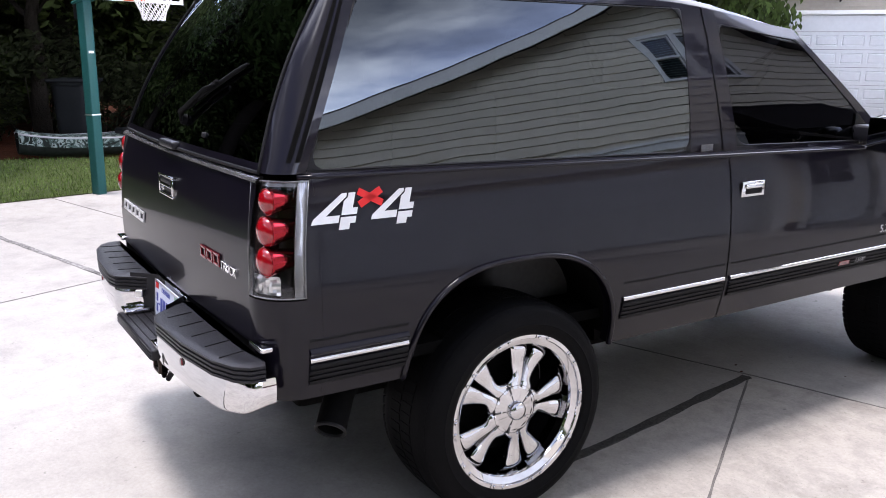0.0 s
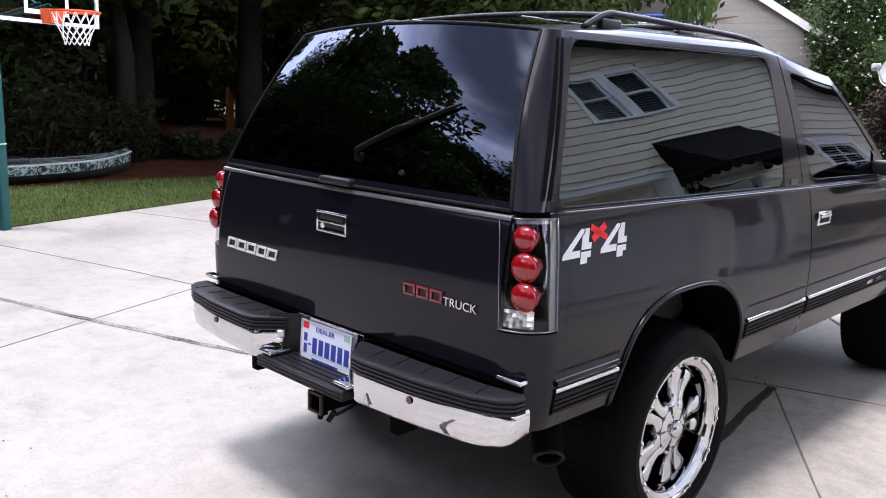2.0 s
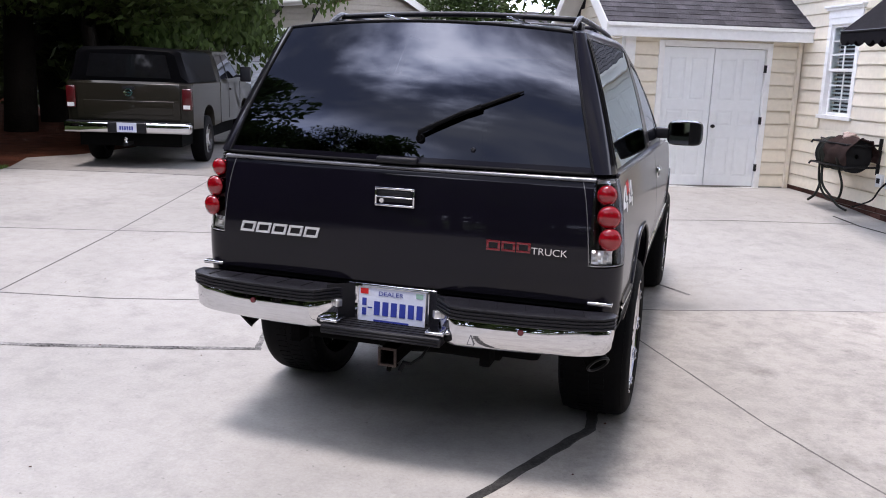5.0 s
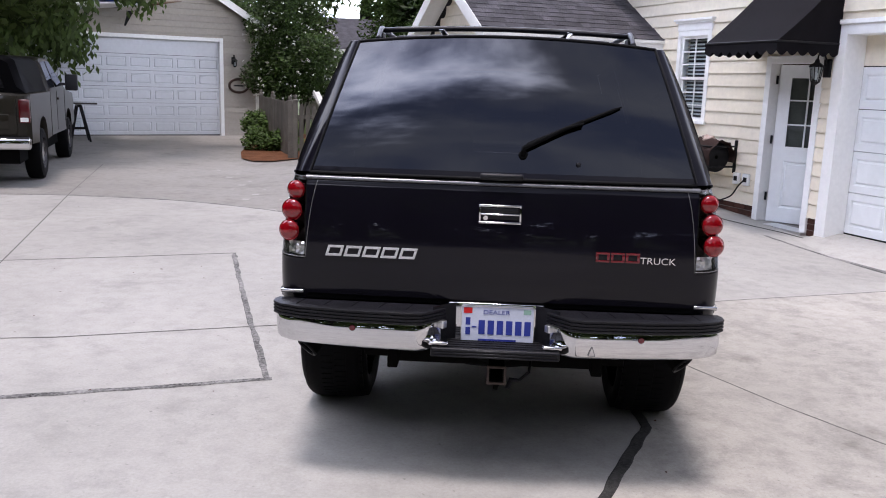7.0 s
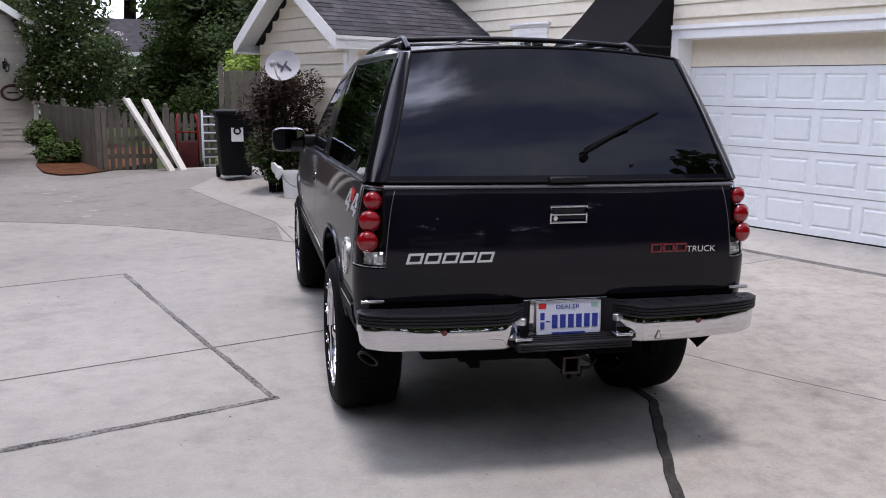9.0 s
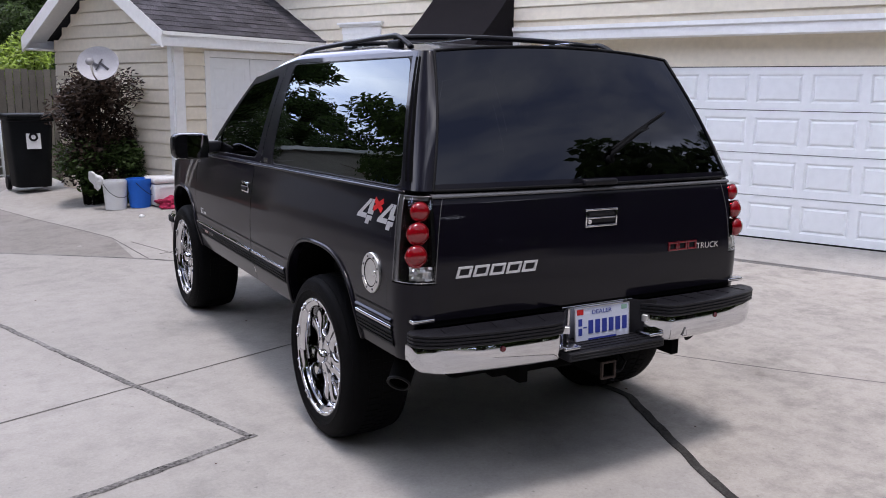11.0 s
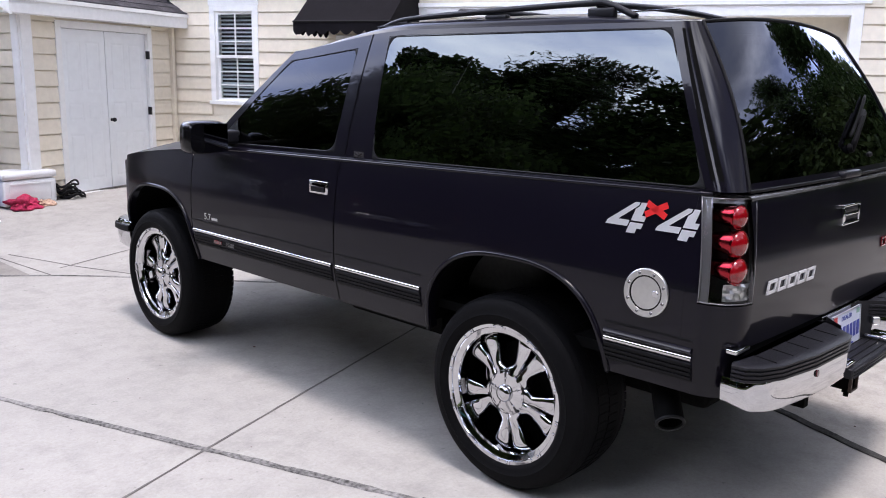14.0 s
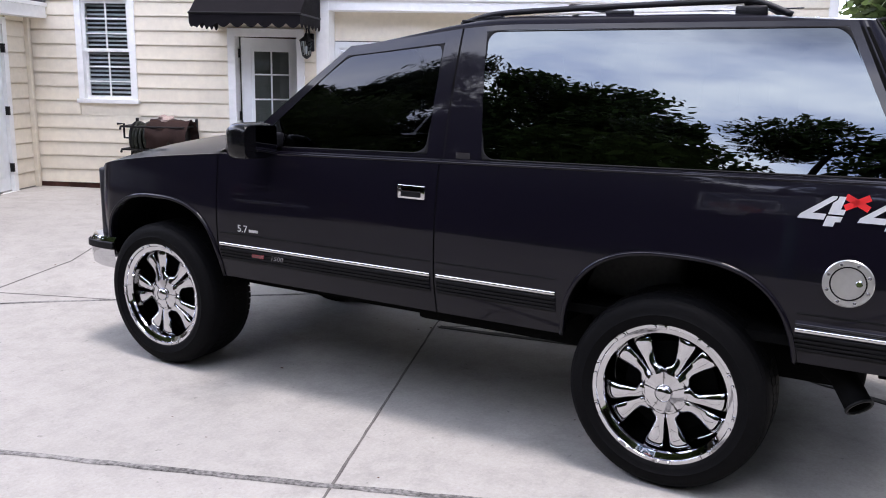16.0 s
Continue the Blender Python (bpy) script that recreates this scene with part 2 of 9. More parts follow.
BADGE_CHROME = mat("bright_badge", (0.72, 0.72, 0.74), 0.3, 0.35, vary=0.04)
LIP_GREY = mat("lip_grey", (0.20, 0.20, 0.21), 0.25, 0.6, vary=0.05)
LAMP_GREY = mat("lamp_bezel_grey", (0.19, 0.19, 0.195), 0.25, 0.5, coat=0.5)
CLEAR = glass("clear_lens", (0.9, 0.9, 0.9), 1.5)
SMOKE = mat("smoked_housing", (0.05, 0.047, 0.05), 0.25, 0.4, coat=0.5)
DECAL_SILVER = mat("silver_decal", (0.66, 0.66, 0.67), 0.42, 0.65, vary=0.05)
DECAL_RED = mat("red_decal", (0.55, 0.02, 0.02), 0.4, vary=0.05)
BADGE_RED = mat("badge_red", (0.15, 0.008, 0.014), 0.25, coat=0.6, vary=0.05)
PLATE_WHITE = mat("plate_white", (0.62, 0.66, 0.78), 0.4, vary=0.06, scale=20)
PLATE_BLUE = mat("plate_blue", (0.03, 0.05, 0.30), 0.4, vary=0.05)
SIDING = mat("cream_siding", (0.76, 0.69, 0.56), 0.62, vary=0.07, scale=2.5, bump=0.1, bump_scale=60, each=0.05)
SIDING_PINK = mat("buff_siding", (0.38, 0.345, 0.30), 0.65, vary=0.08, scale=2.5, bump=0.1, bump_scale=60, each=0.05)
WHITE = mat("white_paint", (0.83, 0.83, 0.81), 0.45, vary=0.05, scale=3, bump=0.06, bump_scale=80)
DOOR_GREY = mat("garage_door_grey", (0.62, 0.64, 0.67), 0.4, vary=0.05, scale=2)
DOOR_WHITE = mat("garage_door_white", (0.81, 0.83, 0.83), 0.4, vary=0.04, scale=2)
SHINGLE = mat("dark_shingle", (0.055, 0.052, 0.058), 0.92, vary=0.4, scale=10, bump=0.7, bump_scale=150, each=0.35, island=0.3)
BRICK = mat("dark_brick", (0.075, 0.032, 0.024), 0.85, vary=0.3, scale=12, bump=0.4, each=0.3)
AWNING = mat("black_canvas", (0.006, 0.005, 0.0065), 0.8, ior=1.2, vary=0.2, scale=20, bump=0.2, bump_scale=500)
LEAF = mat("leaf_green", (0.036, 0.062, 0.016), 0.5, ior=1.25, vary=0.25, scale=3, island=0.55, through=0.3)
LEAF_PALE = mat("leaf_pale_green", (0.052, 0.082, 0.020), 0.5, ior=1.25, vary=0.25, scale=3, island=0.5, through=0.4)
LEAF_DARK = mat("leaf_dark", (0.042, 0.060, 0.018), 0.6, ior=1.15, vary=0.25, scale=2, island=0.6, through=0.25)
LEAF_SHRUB = mat("leaf_shrub", (0.055, 0.095, 0.022), 0.5, ior=1.2, vary=0.25, scale=3, island=0.5)
BED_MULCH = mat("bed_mulch", (0.17, 0.075, 0.04), 0.95, ior=1.15, vary=0.4, scale=9, bump=1.0, bump_scale=70, bump_dist=0.04)
# brush leaves with the gloom under the trees put into their colour
LEAF_BRUSH_SHADED = mat("leaf_brush_shaded", (0.016, 0.020, 0.009), 0.6, ior=1.15, vary=0.3, scale=2, island=0.6)
LEAF_MID = mat("leaf_mid", (0.034, 0.055, 0.016), 0.55, ior=1.15, vary=0.25, scale=2, island=0.55, through=0.3)
LEAF_LIME = mat("leaf_lime", (0.19, 0.28, 0.03), 0.5, vary=0.2, scale=3, island=0.4)
LEAF_BROWN = mat("leaf_russet", (0.030, 0.017, 0.010), 0.6, vary=0.3, scale=3, island=0.5)
BLOSSOM = mat("white_blossom", (0.75, 0.72, 0.68), 0.6, vary=0.1, island=0.2)
BARK = mat("bark", (0.011, 0.009, 0.007), 0.9, ior=1.15, vary=0.4, scale=6, bump=1.0, bump_scale=30, bump_dist=0.03)
FENCE = mat("grey_fence_wood", (0.13, 0.117, 0.10), 0.85, vary=0.3, scale=8, bump=0.4, bump_scale=60, each=0.2)
FENCE_BROWN = mat("brown_fence_wood", (0.17, 0.075, 0.028), 0.85, vary=0.3, scale=8, bump=0.4, each=0.25)
GREEN_STEEL = mat("green_powder_coat", (0.012, 0.075, 0.07), 0.38, vary=0.12, scale=8)
ORANGE = mat("orange_rim_paint", (0.72, 0.10, 0.03), 0.4, vary=0.08)
NET = mat("white_net", (0.75, 0.74, 0.72), 0.8, vary=0.08)
BOARD_GLASS = glass("backboard_acrylic", (0.62, 0.68, 0.70), 1.45)
OLIVE = mat("olive_truck_paint", (0.016, 0.014, 0.010), 0.35, 0.0, ior=1.15, coat=0.4, vary=0.08, scale=1.0)
IRON = mat("black_iron", (0.015, 0.015, 0.016), 0.5, 0.5, vary=0.2, scale=20)
WINDOW_GLASS = glass("window_glass", (0.75, 0.80, 0.80), 1.5)
BLIND = mat("white_blind", (0.62, 0.63, 0.64), 0.6, vary=0.05)
# near-black that carries the darkness of closed interiors in its colour
UNLIT_ROOM = mat("unlit_room", (0.025, 0.025, 0.028), 0.9, ior=1.2, vary=0.2)
BLUE_PLASTIC = mat("blue_plastic", (0.015, 0.13, 0.55), 0.4, vary=0.08)
WHITE_PLASTIC = mat("white_plastic", (0.72, 0.73, 0.73), 0.4, vary=0.06, scale=12)
BIN_PLASTIC = mat("charcoal_bin_plastic", (0.010, 0.011, 0.012), 0.55, ior=1.15, vary=0.2, scale=10)
BOARD_WHITE = mat("weathered_white_board", (0.68, 0.66, 0.62), 0.6, vary=0.16, scale=3, bump=0.2)
RED_STEEL = mat("red_paint", (0.19, 0.010, 0.012), 0.45, vary=0.15)
DISH_GREY = mat("dish_grey", (0.40, 0.40, 0.42), 0.45, vary=0.08)
BLUE_HULL = mat("blue_hull", (0.02, 0.09, 0.42), 0.3, vary=0.1)
CAMO_DARK = mat("dark_hull", (0.014, 0.017, 0.015), 0.5, ior=1.2, vary=0.5, scale=2)


def camouflage(name, colors, scale):
    """Blotches of a few flat colours, as on printed plastic."""
    m = mat(name, colors[0], 0.5, ior=1.25)
    n, l = m.node_tree.nodes, m.node_tree.links
    co, tex, ramp = n.new("ShaderNodeTexCoord"), n.new("ShaderNodeTexNoise"), n.new("ShaderNodeValToRGB")
    tex.inputs["Scale"].default_value, tex.inputs["Detail"].default_value, tex.inputs["Distortion"].default_value = scale, 3, 1.2
    ramp.color_ramp.interpolation = 'CONSTANT'
    e = ramp.color_ramp.elements
    e[0].position, e[0].color = 0.0, (*colors[0], 1)
    e[1].position, e[1].color = 0.44, (*colors[1], 1)
    for p_, c_ in ((0.53, colors[2]), (0.61, colors[0])):
        x = e.new(p_)
        x.color = (*c_, 1)
    l.new(co.outputs["Object"], tex.inputs["Vector"])
    l.new(tex.outputs["Fac"], ramp.inputs["Fac"])
    l.new(ramp.outputs["Color"], n["Principled BSDF"].inputs["Base Color"])
    return m


CAMO = camouflage("camouflage_plastic", ((0.012, 0.016, 0.014), (0.06, 0.09, 0.08), (0.26, 0.31, 0.29)), 9.0)
MORTAR = mat("grey_mortar", (0.20, 0.19, 0.175), 0.9, vary=0.2, scale=12)
CONCRETE_ROUGH = concrete("worn_driveway_concrete", (0.375, 0.352, 0.318), 1.6)
CONCRETE_OLD = concrete("older_driveway_concrete", (0.25, 0.236, 0.218), 1.25)


# ---- building helpers ----
def thing(name, label, category, at=None, group="", kind=""):
    ob = new(name)
    ob.empty_display_size = 0.1
    if at is not None:
        ob.matrix_basis = at
    return tagged(ob, label, category, group, kind)


def part(name, bm, material, parent=None, label="", smooth=None):
    """Links a bmesh as one mesh object under parent. smooth: the angle in degrees under which edges are smooth."""
    me = bpy.data.meshes.new(name)
    if smooth is not None:
        lim = radians(smooth)
        for f in bm.faces:
            f.smooth = True
        for e in bm.edges:
            if len(e.link_faces) == 2 and e.calc_face_angle(0) > lim:
                e.smooth = False
    bm.to_mesh(me)
    bm.free()
    me.materials.append(material)
    ob = new(name, me)
    if parent is not None:
        ob.parent = parent
    if label:
        ob["label"] = label
    return ob


def solid(name, bm, material, label, category, group="", kind="", smooth=None):
    return tagged(part(name, bm, material, None, "", smooth), label, category, group, kind)


def box(bm, x0, x1, y0, y1, z0, z1, m=None, bevel=0.0):
    """A box, its edges bevelled."""
    if bevel:
        tmp = bmesh.new()
        box(tmp, x0, x1, y0, y1, z0, z1)
        bmesh.ops.bevel(tmp, geom=list(tmp.edges), offset=bevel, segments=2, profile=0.6, affect='EDGES')
        merge(bm, tmp, m)
        return bm
    v = [bm.verts.new((x, y, z)) for z in (z0, z1) for y in (y0, y1) for x in (x0, x1)]
    for q in ((0, 2, 3, 1), (4, 5, 7, 6), (0, 1, 5, 4), (2, 6, 7, 3), (0, 4, 6, 2), (1, 3, 7, 5)):
        bm.faces.new([v[i] for i in q])
    if m is not None:
        bmesh.ops.transform(bm, matrix=m, verts=v)
    return bm


def merge(bm, other, m=None):
    vs = {}
    for v in other.verts:
        vs[v] = bm.verts.new(m @ v.co if m is not None else v.co)
    for f in other.faces:
        try:
            bm.faces.new([vs[v] for v in f.verts]).smooth = f.smooth
        except ValueError:
            pass
    other.free()


def boxed(x0, x1, y0, y1, z0, z1, m=None, bevel=0.0):
    return box(bmesh.new(), x0, x1, y0, y1, z0, z1, m, bevel)


def lathe(bm, profile, n=32, m=None, close=False):
    """Turns a profile of (radius, height) about z."""
    rings = []
    for r, z in profile:
        if r < 1e-6:
            rings.append([bm.verts.new((0, 0, z))])
        else:
            rings.append([bm.verts.new((r * math.cos(2 * math.pi * i / n), r * math.sin(2 * math.pi * i / n), z)) for i in range(n)])
    pairs = list(zip(rings, rings[1:])) + ([(rings[-1], rings[0])] if close else [])
    for a, b in pairs:
        for i in range(n):
            j = (i + 1) % n
            if len(a) == 1 and len(b) == 1:
                continue
            if len(a) == 1:
                bm.faces.new((a[0], b[i], b[j]))
            elif len(b) == 1:
                bm.faces.new((a[i], b[0], a[j]))
            else:
                bm.faces.new((a[i], b[i], b[j], a[j]))
    if m is not None:
        bmesh.ops.transform(bm, matrix=m, verts=[v for r in rings for v in r])
    bmesh.ops.recalc_face_normals(bm, faces=list(bm.faces))
    return bm


def turned(profile, n=32, m=None, close=False):
    return lathe(bmesh.new(), profile, n, m, close)


def tube(bm, pts, r, n=8, cap=True):
    """A round bar along points; r one radius or one for each point."""
    pts = [Vector(p) for p in pts]
    rs = r if isinstance(r, (list, tuple)) else [r] * len(pts)
    rings, side = [], None
    for i, p in enumerate(pts):
        d = (pts[min(i + 1, len(pts) - 1)] - pts[max(i - 1, 0)]).normalized()
        if side is None:
            side = d.orthogonal().normalized()
        else:
            side = (side - d * side.dot(d)).normalized()
        up = d.cross(side)
        rings.append([bm.verts.new(p + rs[i] * (math.cos(2 * math.pi * k / n) * side + math.sin(2 * math.pi * k / n) * up)) for k in range(n)])
    for a, b in zip(rings, rings[1:]):
        for k in range(n):
            bm.faces.new((a[k], a[(k + 1) % n], b[(k + 1) % n], b[k]))
    if cap:
        bm.faces.new(rings[0][::-1])
        bm.faces.new(rings[-1])
    return bm


def prism(bm, outline, z0, z1, m=None):
    """An outline of (x, y) pushed from z0 to z1."""
    a = [bm.verts.new((x, y, z0)) for x, y in outline]
    b = [bm.verts.new((x, y, z1)) for x, y in outline]
    fs = [bm.faces.new(a[::-1]), bm.faces.new(b)]
    n = len(a)
    for i in range(n):
        fs.append(bm.faces.new((a[i], a[(i + 1) % n], b[(i + 1) % n], b[i])))
    bmesh.ops.recalc_face_normals(bm, faces=fs)
    if m is not None:
        bmesh.ops.transform(bm, matrix=m, verts=a + b)
    return bm


def sheet(bm, rows, thick=0.0):
    """A grid of points as quads; with a thickness it is closed behind."""
    vs = [[bm.verts.new(p) for p in r] for r in rows]
    for a, b in zip(vs, vs[1:]):
        for i in range(len(a) - 1):
            try:
                bm.faces.new((a[i], a[i + 1], b[i + 1], b[i]))
            except ValueError:
                pass
    if thick:
        bmesh.ops.recalc_face_normals(bm, faces=list(bm.faces))
        bmesh.ops.solidify(bm, geom=list(bm.faces), thickness=thick)
    return bm


def lerp(a, b, t):
    return a + (b - a) * t


def smooth_step(a, b, x):
    t = min(1.0, max(0.0, (x - a) / (b - a)))
    return t * t * (3 - 2 * t)


def text_part(name, body, size, material, parent, m, label="", depth=0.002, squeeze=1.0):
    """Words as a solid mesh, centred, read along +x with +y up."""
    c = bpy.data.curves.new(name, 'FONT')
    c.body, c.size, c.align_x, c.align_y, c.extrude = body, size, 'CENTER', 'CENTER', depth
    tmp = bpy.data.objects.new(name, c)
    scene.collection.objects.link(tmp)
    me = bpy.data.meshes.new_from_object(tmp.evaluated_get(bpy.context.evaluated_depsgraph_get()))
    bpy.data.objects.remove(tmp)
    me.name = name
    me.transform(Matrix.Diagonal((squeeze, 1, 1, 1)))
    me.transform(m)
    me.materials.clear()
    me.materials.append(material)
    ob = new(name, me)
    ob.parent = parent
    if label:
        ob["label"] = label
    return ob


def frame_bm(hx, hy, w, d, m):
    bm = bmesh.new()
    for x0, x1, y0, y1 in ((-hx, hx, hy - w, hy), (-hx, hx, -hy, -hy + w), (-hx, -hx + w, -hy + w, hy - w), (hx - w, hx, -hy + w, hy - w)):
        box(bm, x0, x1, y0, y1, 0, d, m)
    return bm


def curve_points(pts, n):
    """Points on a Catmull-Rom curve through pts."""
    res = []
    for i in range(len(pts) - 1):
        p0, p1, p2, p3 = (np.array(pts[max(i - 1, 0)]), np.array(pts[i]), np.array(pts[i + 1]), np.array(pts[min(i + 2, len(pts) - 1)]))
        for k in range(n):
            t = k / n
            res.append(tuple(float(v) for v in 0.5 * (2 * p1 + (p2 - p0) * t + (2 * p0 - 5 * p1 + 4 * p2 - p3) * t * t + (3 * p1 - p0 - 3 * p2 + p3) * t ** 3)))
    return res + [tuple(pts[-1])]


def span(a, b, n):
    return [a + (b - a) * i / n for i in range(n + 1)]


# ---- ground, driveway and its joints ----
HOUSE = pose(2.36, 8.60, 0, 0, 0, -66.5)      # x along the house wall, y into the house
HOUSE_IN = HOUSE.inverted()
GARAGE = pose(-7.7, 19.7, 0, 0, 0, 31.8)      # detached garage, x along its front


def ground_z(x, y):
    """The driveway lies level round the car and climbs a little to the house corner."""
    p = HOUSE_IN @ Vector((x, y, 0))
    return 0.225 * smooth_step(-6.0, -1.6, p.y) * smooth_step(5.2, 0.2, p.x) * smooth_step(-9.0, -4.0, p.x)


def draped(outline, step, lift, flat=None):
    """An outline cut into a grid and laid on the ground."""
    bm = bmesh.new()
    bm.faces.new([bm.verts.new((x, y, 0)) for x, y in outline])
    xs, ys = [p[0] for p in outline], [p[1] for p in outline]
    for axis, lo, hi in ((0, min(xs), max(xs)), (1, min(ys), max(ys))):
        v = lo + step
        while v < hi:
            co, no = [0, 0, 0], [0, 0, 0]
            co[axis], no[axis] = v, 1
            bmesh.ops.bisect_plane(bm, geom=list(bm.verts) + list(bm.edges) + list(bm.faces), plane_co=co, plane_no=no)
            v += step
    for v in bm.verts:
        v.co.z = ground_z(v.co.x, v.co.y) + lift
    bmesh.ops.recalc_face_normals(bm, faces=list(bm.faces))
    for f in bm.faces:
        if f.normal.z < 0:
            f.normal_flip()
    return bm


ground_bm = sheet(bmesh.new(), [[(x, y, -0.06) for x in span(-260, 260, 13)] for y in span(-260, 260, 13)])
solid("ground", ground_bm, GRASS_GROUND, "dark lawn and soil reaching the horizon", "ground", kind="structure")

SLAB = [(-6.3, -16), (-6.75, -4), (-6.95, -0.9), (-7.2, 0.3), (-7.65, 1.9), (-8.3, 4.2), (-9.1, 6.3), (-9.84, 7.44), (-9.5, 8.4), (-9.6, 10.0), (-10.6, 12.2), (-12.0, 14.5), (-12.6, 16.9), (-6.6, 20.4), (-5.9, 17.2), (-5.25, 13.7), (-4.1, 12.9), (-1.2, 11.9), (-0.9, 9.7), (0.6, 8.6), (3.2, 9.8), (7.2, 1.0), (8.6, -3.0), (9.0, -16)]
solid("driveway", draped(SLAB, 0.5, 0.0), CONCRETE, "pale stained concrete driveway in large slabs", "driveway", kind="structure", smooth=30)
lawn = [(-6.3, -16), (-6.75, -4), (-6.95, -0.9), (-7.2, 0.3), (-7.65, 1.9), (-8.3, 4.2), (-9.1, 6.3), (-9.6, 6.1), (-10.3, 3.5), (-10.4, 1.0), (-11.5, -3.0), (-13.5, -16)]
solid("lawn", draped(lawn, 0.8, 0.012), GRASS_GROUND, "strip of short green lawn beside the driveway", "lawn", kind="structure", smooth=30)
mulch = [(-9.1, 6.3), (-9.6, 6.1), (-10.3, 3.5), (-10.4, 1.0), (-11.5, -3.0), (-13.5, -16), (-40, -16), (-40, 30), (-16, 30), (-12.6, 16.9), (-12.0, 14.5), (-10.6, 12.2), (-9.6, 10.0), (-9.5, 8.4), (-9.84, 7.44)]
solid("mulch_bed", draped(mulch, 2.0, 0.004), MULCH, "reddish-brown pine mulch under the trees", "mulch", kind="structure", smooth=30)
bed = [(-6.6, 20.4), (-6.1, 17.2), (-5.55, 14.3), (-5.1, 12.8), (-4.7, 12.2), (-4.3, 12.15), (-3.9, 12.7), (-3.3, 14.2), (-3.6, 18.5), (-5.2, 21.5)]
solid("planting_bed", draped(bed, 0.8, 0.03), BED_MULCH, "mulched planting bed beside the fence", "mulch", kind="structure", smooth=30)


def ribbon(name, pts, width, material, label, lift, ragged=0.0, seed=1):
    rng = random.Random(seed)
    fine = []
    for (x0, y0), (x1, y1) in zip(pts, pts[1:]):
        n = max(1, int(math.hypot(x1 - x0, y1 - y0) / 0.06))
        fine += [(lerp(x0, x1, k / n), lerp(y0, y1, k / n)) for k in range(n)]
    fine.append(pts[-1])
    rows = []
    for i, (x, y) in enumerate(fine):
        a, b = fine[max(i - 1, 0)], fine[min(i + 1, len(fine) - 1)]
        d = Vector((b[0] - a[0], b[1] - a[1])).normalized()
        n = Vector((-d.y, d.x))
        wl, wr = (width / 2 * (1 + 1.6 * ragged * noise.noise((x * f_ + seed, y * f_, q_))) for q_, f_ in ((0.3, 11.0), (7.7, 9.0)))
        z = ground_z(x, y)
        rows.append([(x + n.x * wl, y + n.y * wl, z + lift * 0.3), (x + n.x * wl * 0.8, y + n.y * wl * 0.8, z + lift), (x - n.x * wr * 0.8, y - n.y * wr * 0.8, z + lift), (x - n.x * wr, y - n.y * wr, z + lift * 0.3)])
    bm = sheet(bmesh.new(), rows)
    bmesh.ops.recalc_face_normals(bm, faces=list(bm.faces))
    if next(iter(bm.faces)).normal.z < 0:
        bmesh.ops.reverse_faces(bm, faces=list(bm.faces))
    return solid(name, bm, material, label, "joint", kind="structure")


ARC = curve_points([(-9.4, 6.0), (-7.6, 6.55), (-6.65, 6.80), (-5.83, 6.92), (-4.37, 6.85), (-3.33, 6.52), (-2.6, 6.13), (-1.6, 5.33), (-0.75, 4.60), (-0.25, 4.07), (0.6, 3.2), (1.2, 2.6)], 6)
far_slab = [p for p in ARC if p[0] < -1.0] + [(-1.05, 5.92), (-1.69, 7.62), (-2.25, 9.3), (-1.5, 11.6), (-4.1, 12.85), (-5.2, 13.65), (-5.85, 17.2), (-6.6, 20.35), (-12.55, 16.85), (-11.95, 14.5), (-10.55, 12.2), (-9.55, 10.0), (-9.45, 8.4), (-9.79, 7.44)]
solid("driveway_far", draped(far_slab, 0.5, 0.002), CONCRETE_OLD, "older greyer concrete before the detached garage", "driveway", kind="structure", smooth=30)
rough_slab = [(0.05, -2.8), (0.18, -2.1), (0.30, -1.60), (0.46, -1.16), (0.66, -0.66), (0.805, -0.31), (0.775, 0.05), (0.70, 0.72), (0.62, 1.2), (0.52, 1.86), (1.15, 2.10), (1.93, 2.44), (3.53, 3.05), (4.6, 3.45), (6.0, 0.9), (8.4, -4.0), (8.8, -15.5), (-1.2, -15.5)]
solid("driveway_side", draped(rough_slab, 0.5, 0.002), CONCRETE_ROUGH, "worn speckled concrete slab towards the house", "driveway", kind="structure", smooth=30)
ribbon("expansion_joint", ARC, 0.034, FELT, "dark curved expansion joint in the concrete", 0.004, 0.2, 2)
ribbon("tar_joint", [(-1.262, 0.12), (-1.64, 1.155), (-2.07, 2.35), (-2.48, 3.54)], 0.042, FELT, "weathered tar joint round a square slab", 0.005, 0.45, 3)
ribbon("tar_joint", [(-1.24, 0.13), (-2.27, -0.24), (-3.35, -0.59), (-5.13, -1.10), (-6.85, -1.60)], 0.050, FELT, "weathered tar joint round a square slab", 0.005, 0.45, 4)
ribbon("saw_cut", [(-2.48, 3.54), (-3.45, 3.15), (-4.40, 2.80), (-7.6, 1.7)], 0.012, CRACK, "thin saw cut in the concrete", 0.003, 0.3, 5)
ribbon("saw_cut", [(-7.3, -0.45), (-4.45, 0.33), (-2.8, 0.70), (-1.64, 1.13), (-0.52, 1.53), (0.52, 1.90), (1.15, 2.10), (1.93, 2.44), (3.53, 3.05), (4.6, 3.45)], 0.013, CRACK, "thin saw cut in the concrete", 0.003, 0.35, 6)
ribbon("saw_cut", [(-2.7, -1.9), (-3.28, -0.39), (-3.63, 0.52), (-4.30, 2.60), (-5.83, 6.92), (-7.2, 11.0)], 0.013, CRACK, "thin saw cut in the concrete", 0.003, 0.35, 7)
ribbon("saw_cut", [(0.52, 1.88), (1.25, 0.70), (1.63, 0.08), (1.95, -0.36), (2.2, -0.68), (3.4, -2.2)], 0.013, CRACK, "thin saw cut in the concrete", 0.003, 0.35, 8)
